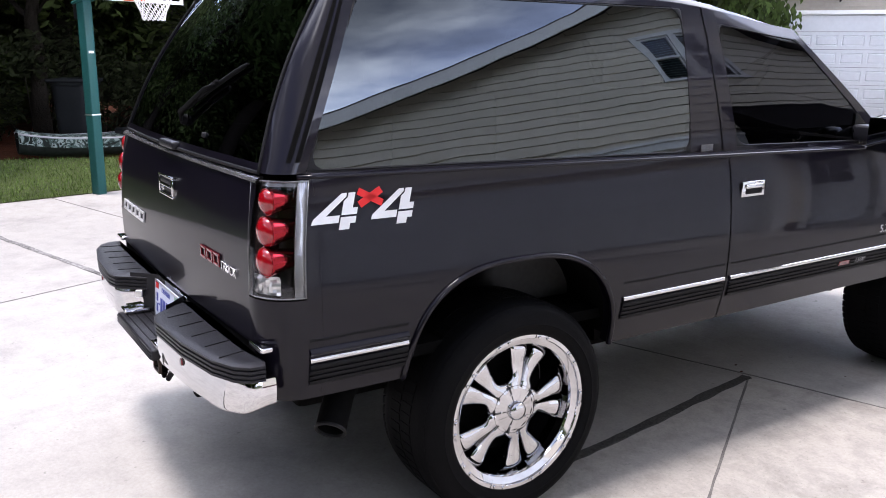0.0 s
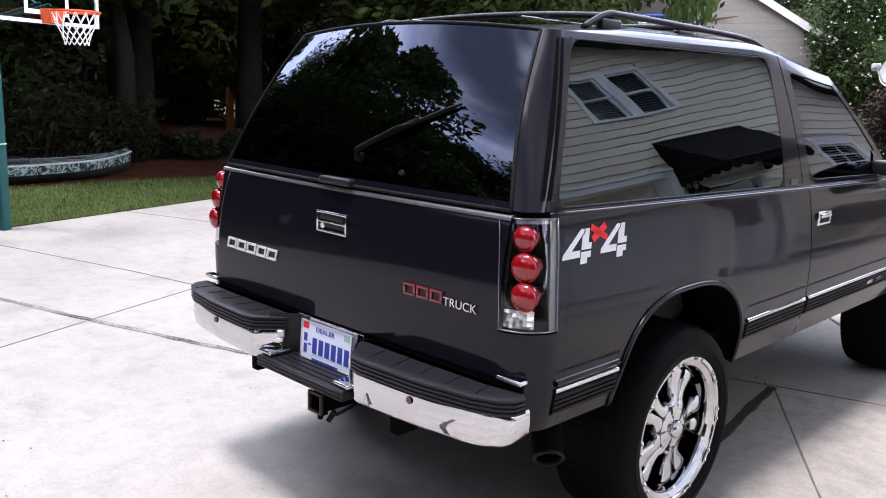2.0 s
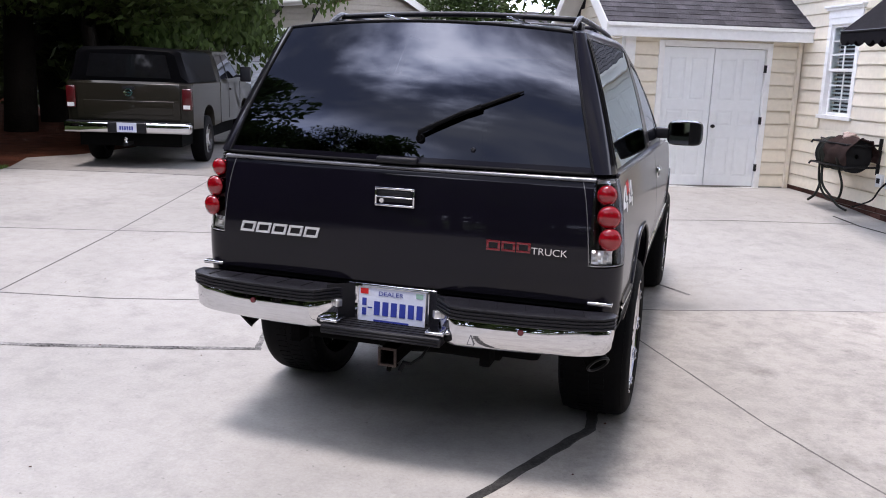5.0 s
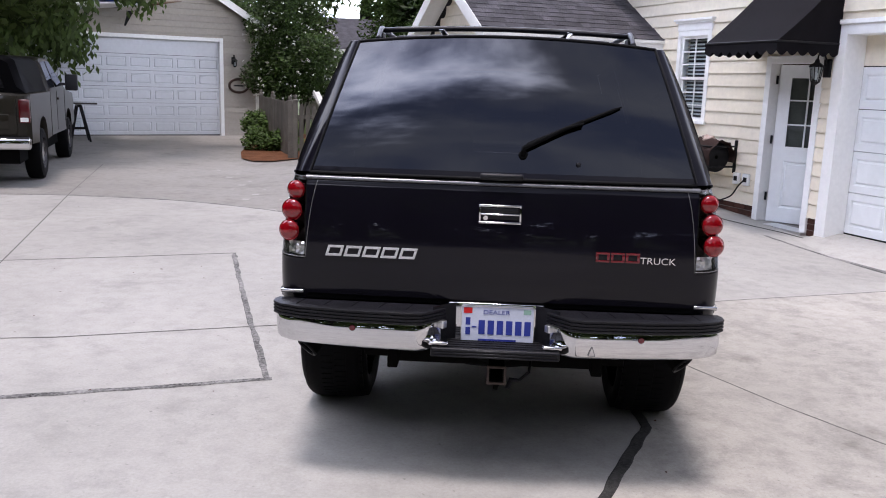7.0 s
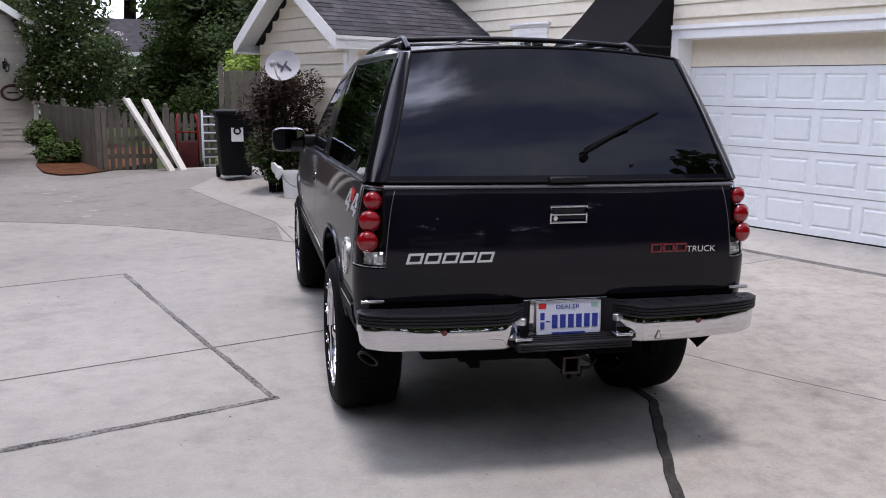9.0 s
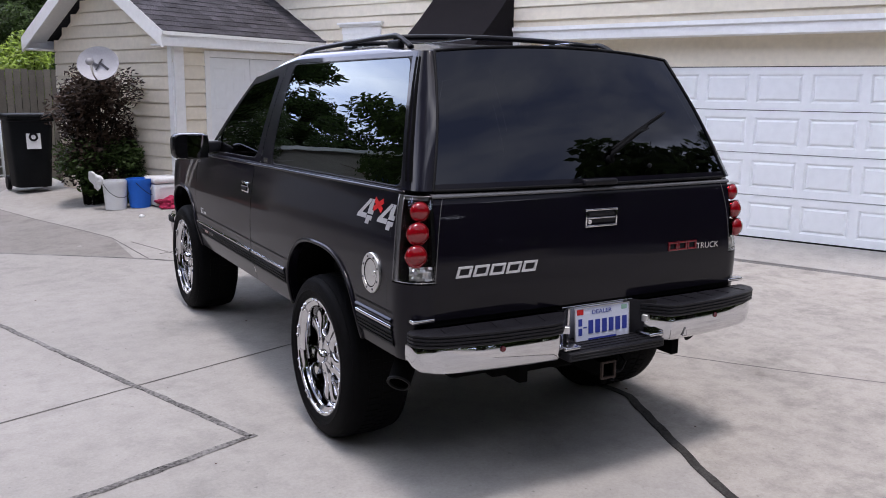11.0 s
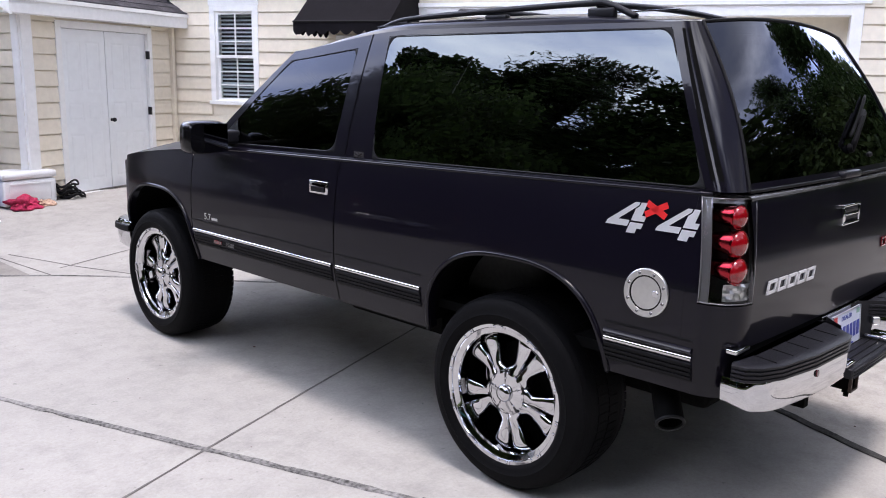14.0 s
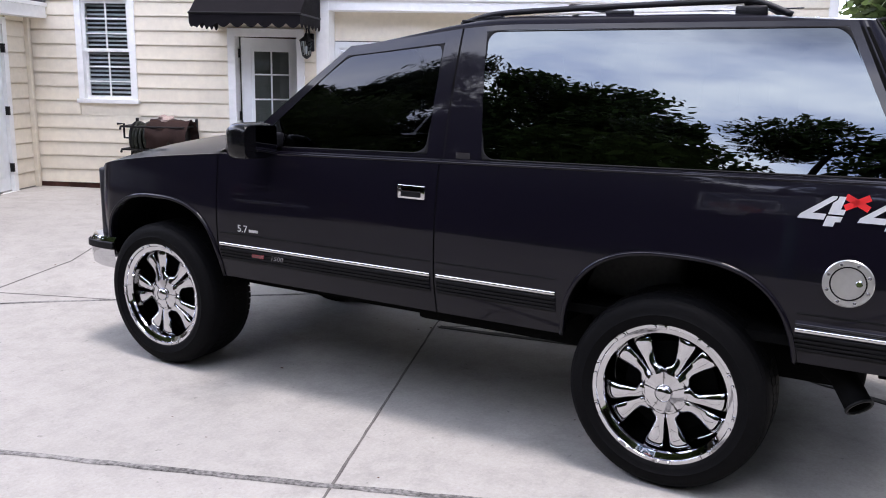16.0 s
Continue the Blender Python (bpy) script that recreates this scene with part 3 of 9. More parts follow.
ribbon("tar_patch", [(0.52, 1.86), (0.62, 1.2), (0.70, 0.72), (0.775, 0.05), (0.805, -0.31), (0.66, -0.66), (0.46, -1.16), (0.30, -1.60), (0.18, -2.1), (0.05, -2.8)], 0.056, TAR, "broad dark tar patch along a slab joint", 0.006, 0.28, 9)
ribbon("saw_cut", [(-0.75, 4.90), (0.22, 5.17), (0.65, 5.42), (2.06, 5.91), (2.9, 6.2)], 0.013, CRACK, "thin saw cut in the concrete", 0.003, 0.35, 14)
ribbon("saw_cut", [(-0.25, 4.07), (-0.62, 4.85), (-0.9, 5.6)], 0.013, CRACK, "thin saw cut in the concrete", 0.003, 0.35, 10)
ribbon("saw_cut", [(-0.88, 4.75), (-1.05, 5.92), (-1.69, 7.62), (-2.25, 9.3)], 0.013, CRACK, "thin saw cut in the concrete", 0.003, 0.35, 11)
ribbon("expansion_joint", [(2.72, 6.55), (2.95, 6.12), (3.45, 5.60), (4.10, 4.70), (4.62, 3.75), (5.2, 2.55), (6.4, -0.1)], 0.035, TAR, "dark joint along the house apron", 0.004, 0.25, 12)


# ---- siding, walls and openings ----
def cut_spans(x0, x1, holes):
    spans = [(x0, x1)]
    for a, b in holes:
        nxt = []
        for s0, s1 in spans:
            if b <= s0 or a >= s1:
                nxt.append((s0, s1))
                continue
            if a > s0:
                nxt.append((s0, a))
            if b < s1:
                nxt.append((b, s1))
        spans = nxt
    return [(a, b) for a, b in spans if b - a > 0.02]


def sided_wall(name, m, x0, x1, z0, z1, openings, material, label, lap=0.175, gable=None, thick=0.14, high=()):
    """A wall with real openings, clad in lap boards that are each an object. gable: (x of the ridge, slope)."""
    def reach(z):
        if gable is None or z <= z1:
            return x0, x1
        c, slope = gable
        d = (z - z1) / slope
        return min(x0 + d, c), max(x1 - d, c)
    top = z1 if gable is None else z1 + min(gable[0] - x0, x1 - gable[0]) * gable[1]
    bm = bmesh.new()
    levels = sorted({z0, z1, *[v for o in [*openings, *high] for v in o[2:4] if z0 < v < z1]})
    for a, b in zip(levels, levels[1:]):
        for s0, s1 in cut_spans(x0, x1, [(o[0], o[1]) for o in [*openings, *high] if o[2] < b - 1e-6 and o[3] > a + 1e-6]):
            box(bm, s0, s1, 0.0, thick, a, b)
    if gable is not None:
        if high:
            hx0, hx1, hz0, hz1 = high[0]
            at_ = lambda z: (x0 + (z - z1) / gable[1], x1 - (z - z1) / gable[1])
            lo = max(hz0, z1)
            for pts in ([(x0, z1), (hx0, z1), (hx0, hz1), (at_(hz1)[0], hz1)], [(hx1, z1), (x1, z1), (at_(hz1)[1], hz1), (hx1, hz1)], [(at_(hz1)[0], hz1), (at_(hz1)[1], hz1), (gable[0], top)]):
                prism(bm, pts, -thick, 0.0, pose(0, 0, 0, 90))
        else:
            prism(bm, [(x0, z1), (x1, z1), (gable[0], top)], -thick, 0.0, pose(0, 0, 0, 90))
    wall = solid(name, bm, material, label, "wall", kind="structure")
    wall.matrix_basis = m
    z = z0
    k = 0
    while z < top - 0.02:
        zt = min(z + lap, top)
        a, b = reach((z + zt) / 2)
        holes = [(o[0], o[1]) for o in [*openings, *high] if o[2] < zt - 0.02 and o[3] > z + 0.02]
        for s0, s1 in cut_spans(a, b, holes):
            bm = bmesh.new()
            prof = [(-0.002, z), (-0.029, z), (-0.029, z + 0.006), (-0.017, zt - 0.013), (-0.002, zt - 0.013)]
            va = [bm.verts.new((s0, y, zz)) for y, zz in prof]
            vb = [bm.verts.new((s1, y, zz)) for y, zz in prof]
            for i in range(4):
                bm.faces.new((va[i], vb[i], vb[i + 1], va[i + 1]))
            bm.faces.new(va[::-1])
            bm.faces.new(vb)
            bmesh.ops.recalc_face_normals(bm, faces=list(bm.faces))
            part("siding_board", bm, material, wall)
        z = zt
        k += 1
    return wall


def beam(name, m, x0, x1, y0, y1, z0, z1, material, label, category="trim", bevel=0.004):
    ob = solid(name, boxed(x0, x1, y0, y1, z0, z1, None, bevel), material, label, category, kind="structure")
    ob.matrix_basis = m
    return ob


def raised_panel(bm, x0, x1, z0, z1, y, d=0.02):
    """An embossed panel on a door face that looks along -y."""
    g = 0.022
    o = [(x0, z0), (x1, z0), (x1, z1), (x0, z1)]
    i1 = [(x0 + g, z0 + g), (x1 - g, z0 + g), (x1 - g, z1 - g), (x0 + g, z1 - g)]
    i2 = [(x0 + 2 * g, z0 + 2 * g), (x1 - 2 * g, z0 + 2 * g), (x1 - 2 * g, z1 - 2 * g), (x0 + 2 * g, z1 - 2 * g)]
    rings = [[bm.verts.new((x, yy, z)) for x, z in r] for r, yy in ((o, y), (i1, y + d), (i2, y - d * 0.2))]
    for a, b in zip(rings, rings[1:]):
        for k in range(4):
            bm.faces.new((a[k], a[(k + 1) % 4], b[(k + 1) % 4], b[k]))
    bm.faces.new(rings[-1])


def panel_door(bm, x0, x1, z0, z1, y, t, panels, d=0.02):
    """A door leaf with embossed panels (x0, x1, z0, z1) on its front at y."""
    xs = sorted({x0, x1, *[v for p in panels for v in p[:2]]})
    zs = sorted({z0, z1, *[v for p in panels for v in p[2:]]})
    for a, b in zip(xs, xs[1:]):
        for c, d_ in zip(zs, zs[1:]):
            if any(abs(p[0] - a) < 1e-6 and abs(p[1] - b) < 1e-6 and abs(p[2] - c) < 1e-6 and abs(p[3] - d_) < 1e-6 for p in panels):
                raised_panel(bm, a, b, c, d_, y, d)
            else:
                bm.faces.new([bm.verts.new(q) for q in ((a, y, c), (b, y, c), (b, y, d_), (a, y, d_))])
    box(bm, x0, x1, y + 0.02, y + t, z0, z1)
    box(bm, x0, x0 + 0.002, y, y + 0.02, z0, z1)
    box(bm, x1 - 0.002, x1, y, y + 0.02, z0, z1)
    box(bm, x0, x1, y, y + 0.02, z1 - 0.002, z1)


def garage_door(name, m, x0, x1, z0, z1, y, rows, cols, label, band=0.45, paint=DOOR_WHITE):
    door = tagged(new(name), label, "garage door", kind="structure")
    door.matrix_basis = m
    part("top_band", boxed(x0, x1, y - 0.004, y + 0.05, z1 - band + 0.006, z1), SIDING if paint is DOOR_WHITE else paint, door, "plain band over the door")
    z1 -= band
    h = (z1 - z0) / rows
    w = (x1 - x0) / cols
    for r in range(rows):
        bm = bmesh.new()
        a, b = z0 + r * h + 0.004, z0 + (r + 1) * h - 0.004
        pan = [(x0 + c * w + 0.043, x0 + (c + 1) * w - 0.043, a + 0.080, b - 0.075) for c in range(cols)]
        panel_door(bm, x0, x1, a, b, y, 0.05, pan, 0.018)
        bmesh.ops.recalc_face_normals(bm, faces=list(bm.faces))
        part("door_section", bm, paint, door)
    part("bottom_seal", boxed(x0, x1, y + 0.005, y + 0.045, z0 - 0.03, z0 + 0.004), RUBBER, door)
    part("door_backing", boxed(x0, x1, y + 0.055, y + 0.07, z0, z1 + band), UNLIT_ROOM, door)
    return door


def pane_bm(x0, x1, y, z0, z1):
    """One sheet of glass that looks along -y."""
    bm = bmesh.new()
    bm.faces.new([bm.verts.new(q) for q in ((x0, y, z0), (x1, y, z0), (x1, y, z1), (x0, y, z1))])
    return bm


def double_hung(name, m, x0, x1, z0, z1, label, header=True, cols=2, rows=2):
    """A white double-hung window with trim, sashes, panes and blinds, in a wall that faces -y."""
    win = tagged(new(name), label, "window", kind="structure")
    win.matrix_basis = m
    t = 0.075
    bm = bmesh.new()
    for a, b, c, d in ((x0, x0 + t, z0 + 0.05, z1), (x1 - t, x1, z0 + 0.05, z1), (x0 + t, x1 - t, z1 - t, z1)):
        box(bm, a, b, -0.034, 0.10, c, d, None, 0.004)
    part("window_frame", bm, WHITE, win)
    part("window_sill", boxed(x0 - 0.02, x1 + 0.02, -0.055, 0.10, z0, z0 + 0.05, None, 0.006), WHITE, win)
    if header:
        bm = boxed(x0 - 0.01, x1 + 0.01, -0.04, 0.0, z1, z1 + 0.10, None, 0.004)
        box(bm, x0 - 0.04, x1 + 0.04, -0.065, 0.0, z1 + 0.10, z1 + 0.13, None, 0.006)
        box(bm, x0 - 0.06, x1 + 0.06, -0.090, 0.0, z1 + 0.13, z1 + 0.16, None, 0.006)
        part("window_head", bm, WHITE, win)
    ix0, ix1, iz0, iz1 = x0 + t, x1 - t, z0 + 0.05, z1 - t
    mid = (iz0 + iz1) / 2
    for k, (a, b, y) in enumerate(((iz0, mid + 0.015, 0.03), (mid - 0.015, iz1, 0.0))):
        s = 0.035
        bm = bmesh.new()
        for p in ((ix0, ix0 + s, a, b), (ix1 - s, ix1, a, b), (ix0 + s, ix1 - s, a, a + s), (ix0 + s, ix1 - s, b - s, b)):
            box(bm, p[0], p[1], y, y + 0.03, p[2], p[3])
        for c in range(1, cols):
            x = lerp(ix0 + s, ix1 - s, c / cols)
            box(bm, x - 0.008, x + 0.008, y + 0.004, y + 0.02, a + s, b - s)
        for r in range(1, rows):
            z = lerp(a + s, b - s, r / rows)
            box(bm, ix0 + s, ix1 - s, y + 0.004, y + 0.02, z - 0.008, z + 0.008)
        sash = part("sash", bm, WHITE, win)
        part("pane", pane_bm(ix0 + s, ix1 - s, y + 0.012, a + s, b - s), WINDOW_GLASS, sash).visible_shadow = False
    n = int((iz1 - iz0) / 0.05)
    for k in range(n):
        part("blind_slat", boxed(ix0 + 0.01, ix1 - 0.01, -0.022, 0.022, -0.0015, 0.0015, pose(0, 0.085, iz0 + 0.03 + 0.05 * k, 30)), BLIND, win)
    # a near-black sheet close behind the blinds stands for the room's shade
    part("room_back", boxed(ix0, ix1, 0.125, 0.135, iz0, iz1), UNLIT_ROOM, win)
    return win


def shingled(parent, m, u0, u1, length, course=0.13, seed=3):
    """Shingle tabs on a slope: x from u0 to u1 at the eave, up the slope along +y; joined."""
    rng = random.Random(seed)
    bm = bmesh.new()
    k = 0
    y = 0.0
    while y < length:
        x = u0 - rng.uniform(0, 0.3)
        while x < u1:
            w = rng.choice((0.14, 0.17, 0.22, 0.30))
            a, b = max(x, u0), min(x + w - 0.004, u1)
            if b > a + 0.01:
                h = 0.006 + rng.uniform(0, 0.006)
                y1 = min(y + course + 0.02, length)
                v = [bm.verts.new(m @ Vector(p)) for p in ((a, y, h), (b, y, h), (b, y1, 0.002), (a, y1, 0.002), (a, y, 0), (b, y, 0))]
                bm.faces.new(v[:4])
                bm.faces.new((v[4], v[5], v[1], v[0]))
            x += w
        y += course
        k += 1
    return tagged(part("shingles", bm, SHINGLE, parent), kind="stuff")


# the house: gabled two-storey wall with window, side door and garage
HW = [(0.62, 1.35, 1.24, 2.50), (2.46, 3.37, 0.10, 2.13), (3.51, 8.31, 0.0, 2.45), (2.83, 4.01, 3.55, 4.60)]
sided_wall("wall_house", HOUSE, -1.9, 9.1, 0.285, 2.90, [h for h in HW if h[3] < 3], SIDING, "cream lap siding on the gabled house wall", lap=0.164, gable=(3.6, 0.46), high=HW[3:])
def brick_base(x0, x1, z1):
    """A low foundation: a mortar core with single bricks on its face."""
    base = beam("house_foundation", HOUSE, x0, x1, 0.006, 0.14, -0.3, z1, MORTAR, "dark brick foundation under the siding", "foundation", 0)
    row = 0
    while z1 - 0.072 * (row + 1) > -0.05:
        b = z1 - 0.072 * row - 0.004
        x = x0 - (0.105 if row % 2 else 0.0)
        while x < x1:
            a, c = max(x, x0) + 0.004, min(x + 0.21, x1) - 0.004
            if c > a + 0.02:
                part("brick", boxed(a, c, -0.006, 0.05, b - 0.062, b), BRICK, base)
            x += 0.21
        row += 1


brick_base(-0.02, 2.46, 0.285)
brick_base(3.37, 3.51, 0.285)
brick_base(8.31, 9.1, 0.285)
window_1 = double_hung("window_1", HOUSE, 0.62, 1.35, 1.24, 2.50, "white double-hung window with closed blinds", True, 2, 3)
double_hung("window_2", HOUSE, 2.83, 3.42, 3.55, 4.60, "white upper-floor double-hung window", False, 1, 1)
double_hung("window_3", HOUSE, 3.42, 4.01, 3.55, 4.60, "white upper-floor double-hung window", False, 1, 1)
beam("trim_corner", HOUSE, 9.1, 9.2, -0.03, 0.14, -0.1, 3.2, WHITE, "white corner board of the house")
# garage opening
garage_door("garage_door_1", HOUSE, 3.66, 8.20, 0.15, 2.34, 0.26, 4, 8, "white sectional garage door with embossed panels", 0.33)
beam("trim_garage", HOUSE, 3.51, 3.66, -0.03, 0.26, -0.1, 2.45, WHITE, "white garage door casing")
beam("trim_garage", HOUSE, 8.20, 8.31, -0.03, 0.26, -0.1, 2.45, WHITE, "white garage door casing")
beam("trim_garage", HOUSE, 3.66, 8.20, -0.03, 0.26, 2.34, 2.45, WHITE, "white garage door casing")
beam("trim_garage", HOUSE, 3.45, 8.37, -0.055, -0.022, 2.45, 2.50, WHITE, "white drip moulding over the garage door")
bm = bmesh.new()
prism(bm, [(-0.50, -0.15), (0.32, -0.15), (0.32, 0.135), (0.18, 0.135), (-0.50, 0.022)], 3.52, 8.30, pose(0, 0, 0, 90, 0, 90))
solid("garage_apron", bm, CONCRETE, "concrete apron sloping up to the garage door", "apron", kind="structure").matrix_basis = HOUSE
ribbon("apron_joint", [tuple((HOUSE @ Vector((x, -0.53, 0)))[:2]) for x in (3.3, 5.0, 6.8, 8.6)], 0.034, FELT, "dark felt joint before the garage apron", 0.006, 0.3, 9)
# side door
side_door = tagged(new("door_1"), "white side door with a glazed upper half", "door", kind="structure")
side_door.matrix_basis = HOUSE
bm = bmesh.new()
for a, b, c, d in ((2.46, 2.55, 0.1, 2.13), (3.28, 3.37, 0.1, 2.13), (2.55, 3.28, 2.04, 2.13)):
    box(bm, a, b, -0.034, 0.14, c, d, None, 0.004)
part("door_frame", bm, WHITE, side_door)
part("threshold", boxed(2.46, 3.37, -0.10, 0.14, 0.02, 0.11, None, 0.01), ALU, side_door)
# the leaf stands ajar, swung inward about its hinges
AJAR = pose(2.575, 0.075, 0, 0, 0, 29)
bm = bmesh.new()
fx0, fx1, fz0, fz1, fy = 0.012, 0.70, 0.12, 2.03, 0.0
gx0, gx1, gz0, gz1 = 0.135, 0.595, 1.03, 1.90
for p in ((fx0, gx0, fz0, fz1), (gx1, fx1, fz0, fz1), (gx0, gx1, gz1, fz1)):
    box(bm, p[0], p[1], fy, fy + 0.04, p[2], p[3])
panel_door(bm, gx0, gx1, fz0, gz0, fy, 0.04, [(gx0 + 0.02, gx1 - 0.02, 0.30, 0.88)])
bmesh.ops.transform(bm, matrix=AJAR, verts=list(bm.verts))
leaf = part("door_leaf", bm, DOOR_WHITE, side_door, "white door leaf standing ajar")
bm = bmesh.new()
for k in (1, 2):
    z = lerp(gz0, gz1, k / 3)
    box(bm, gx0, gx1, fy + 0.005, fy + 0.02, z - 0.009, z + 0.009)
box(bm, (gx0 + gx1) / 2 - 0.009, (gx0 + gx1) / 2 + 0.009, fy + 0.004, fy + 0.019, gz0, gz1)
merge(bm, frame_bm((gx1 - gx0) / 2 + 0.01, (gz1 - gz0) / 2 + 0.01, 0.035, 0.014, pose((gx0 + gx1) / 2, fy, (gz0 + gz1) / 2, 90)))
bmesh.ops.transform(bm, matrix=AJAR, verts=list(bm.verts))
part("glazing_bars", bm, DOOR_WHITE, leaf)
bm = pane_bm(gx0, gx1, fy + 0.012, gz0, gz1)
bmesh.ops.transform(bm, matrix=AJAR, verts=list(bm.verts))
part("door_pane", bm, WINDOW_GLASS, leaf).visible_shadow = False
part("door_curtain", boxed(gx0, gx1, fy + 0.03, fy + 0.036, gz0, gz1, AJAR), mat("grey_curtain", (0.11, 0.11, 0.10), 0.9, vary=0.25, scale=14), leaf)
part("door_knob", turned([(0.02, 0), (0.012, 0.02), (0.026, 0.04), (0.022, 0.06), (0, 0.065)], 16, AJAR @ pose(0.64, fy, 1.0, 90)), ALU, leaf, "", 40)
# a dim vestibule behind the opening
bm = bmesh.new()
for q in ((2.44, 2.46, 0.14, 1.5, 0.09, 2.2), (3.49, 3.51, 0.14, 1.5, 0.09, 2.2), (2.44, 3.51, 1.5, 1.52, 0.09, 2.2), (2.44, 3.51, 0.14, 1.52, 2.2, 2.22)):
    box(bm, *q)
part("vestibule", bm, mat("dim_brown_room", (0.10, 0.07, 0.055), 0.9, vary=0.2), side_door)
part("vestibule_floor", boxed(2.46, 3.49, 0.14, 1.5, 0.05, 0.09), mat("pale_floor", (0.35, 0.32, 0.28), 0.7, vary=0.2), side_door)
for z in (0.38, 1.08, 1.80):
    part("hinge", tube(bmesh.new(), [(2.570, 0.06, z), (2.570, 0.06, z + 0.10)], 0.014, 8), IRON, side_door)

# the house's roof over the gable
house_roof = tagged(new("house_roof"), "dark shingled gable roof of the house", "roof", kind="structure")
house_roof.matrix_basis = HOUSE
for s in (1, -1):
    c, z1, sl, half_ = 3.6, 2.90, 0.46, 5.5
    run = half_ + 0.45
    bm = bmesh.new()
    apex = z1 + half_ * sl
    prism(bm, [(c, apex), (c + s * run, apex - run * sl), (c + s * run, apex - run * sl + 0.14), (c, apex + 0.14)], -8.0, 0.35, pose(0, 0, 0, 90))
    part("roof_slope", bm, SHINGLE, house_roof)
    bm = bmesh.new()
    prism(bm, [(c, apex - 0.12), (c + s * run, apex - run * sl - 0.12), (c + s * run, apex - run * sl + 0.10), (c, apex + 0.10)], 0.35, 0.38, pose(0, 0, 0, 90))
    part("rake_board", bm, WHITE, house_roof)
beam("wall_house_return", HOUSE, -1.9, -1.76, 0.14, 8.0, -0.3, 2.9, SIDING, "plain side wall of the house", "wall", 0)
beam("wall_house_return", HOUSE, 8.96, 9.1, 0.14, 8.0, -0.3, 2.9, SIDING, "plain side wall of the house", "wall", 0)
beam("wall_house_back", HOUSE, -1.9, 9.1, 7.86, 8.0, -0.3, 2.9, SIDING, "plain back wall of the house", "wall", 0)

# the storage wing: doors look along +x of the house frame
SHED_FRONT = HOUSE @ pose(0, 0, 0, 0, 0, 90)   # its x runs into the house, its -y is the front
SHED_END = HOUSE @ pose(0, -2.5, 0)
sided_wall("wall_shed_front", SHED_FRONT, -2.5, -0.02, 0.24, 2.34, [(-2.05, -0.45, 0.15, 2.19)], SIDING, "cream lap siding on the storage wing")
sided_wall("wall_shed_end", SHED_END, -2.86, 0.0, 0.10, 2.30, [], SIDING, "cream lap siding on the gable end of the storage wing", gable=(-1.43, 0.68))
beam("shed_foundation", SHED_FRONT, -2.5, -0.02, 0.004, 0.14, -0.3, 0.24, CONCRETE, "low concrete foundation of the storage wing", "foundation", 0)
beam("trim_shed_post", SHED_FRONT, -2.525, -2.38, -0.035, 0.10, 0.0, 2.34, WHITE, "white corner board of the storage wing")
beam("trim_shed_post", SHED_END, -0.10, -0.001, -0.035, -0.002, 0.0, 2.30, WHITE, "white corner board of the storage wing")
beam("downspout", SHED_FRONT, -0.10, -0.045, -0.075, -0.022, 0.2, 2.30, SIDING, "cream downspout in the inner corner", "downspout", 0.008)
dd = tagged(new("door_2"), "white double storage doors with embossed panels", "door", kind="structure")
dd.matrix_basis = SHED_FRONT
bm = bmesh.new()
for a, b, c, d in ((-2.05, -1.97, 0.2, 2.19), (-0.53, -0.45, 0.2, 2.19), (-1.97, -0.53, 2.11, 2.19)):
    box(bm, a, b, -0.036, 0.10, c, d, None, 0.004)
part("door_frame", bm, WHITE, dd, "white door casing")
part("threshold", boxed(-2.05, -0.45, -0.07, 0.12, 0.13, 0.225, None, 0.01), WHITE, dd)
for x0, x1 in ((-1.965, -1.257), (-1.247, -0.535)):
    bm = bmesh.new()
    w = (x1 - x0)
    pan = []
    for a, b in ((0.11, 0.46), (0.54, 0.89)):
        for z0_, z1_ in ((0.36, 0.92), (1.06, 1.28), (1.40, 1.98)):
            pan.append((x0 + a * w, x0 + b * w, z0_, z1_))
    panel_door(bm, x0, x1, 0.235, 2.105, 0.01, 0.04, pan, 0.0035)
    bmesh.ops.recalc_face_normals(bm, faces=list(bm.faces))
    part("door_leaf", bm, DOOR_WHITE, dd)
part("door_gap", boxed(-1.97, -0.53, 0.07, 0.08, 0.2, 2.11), UNLIT_ROOM, dd)
part("door_knob", turned([(0.02, 0), (0.012, 0.02), (0.027, 0.04), (0.022, 0.06), (0, 0.065)], 16, pose(-1.20, 0.01, 1.06, 90)), IRON, dd, "black door knob", 40)
for z in (0.5, 1.15, 1.85):
    part("hinge", boxed(-0.539, -0.515, -0.045, 0.0, z - 0.05, z + 0.05), IRON, dd)
shed_roof = tagged(new("shed_roof"), "dark shingled gable roof of the storage wing with white fascia", "roof", kind="structure")
shed_roof.matrix_basis = HOUSE
RX, RZ, RS = -1.43, 3.36, 0.60
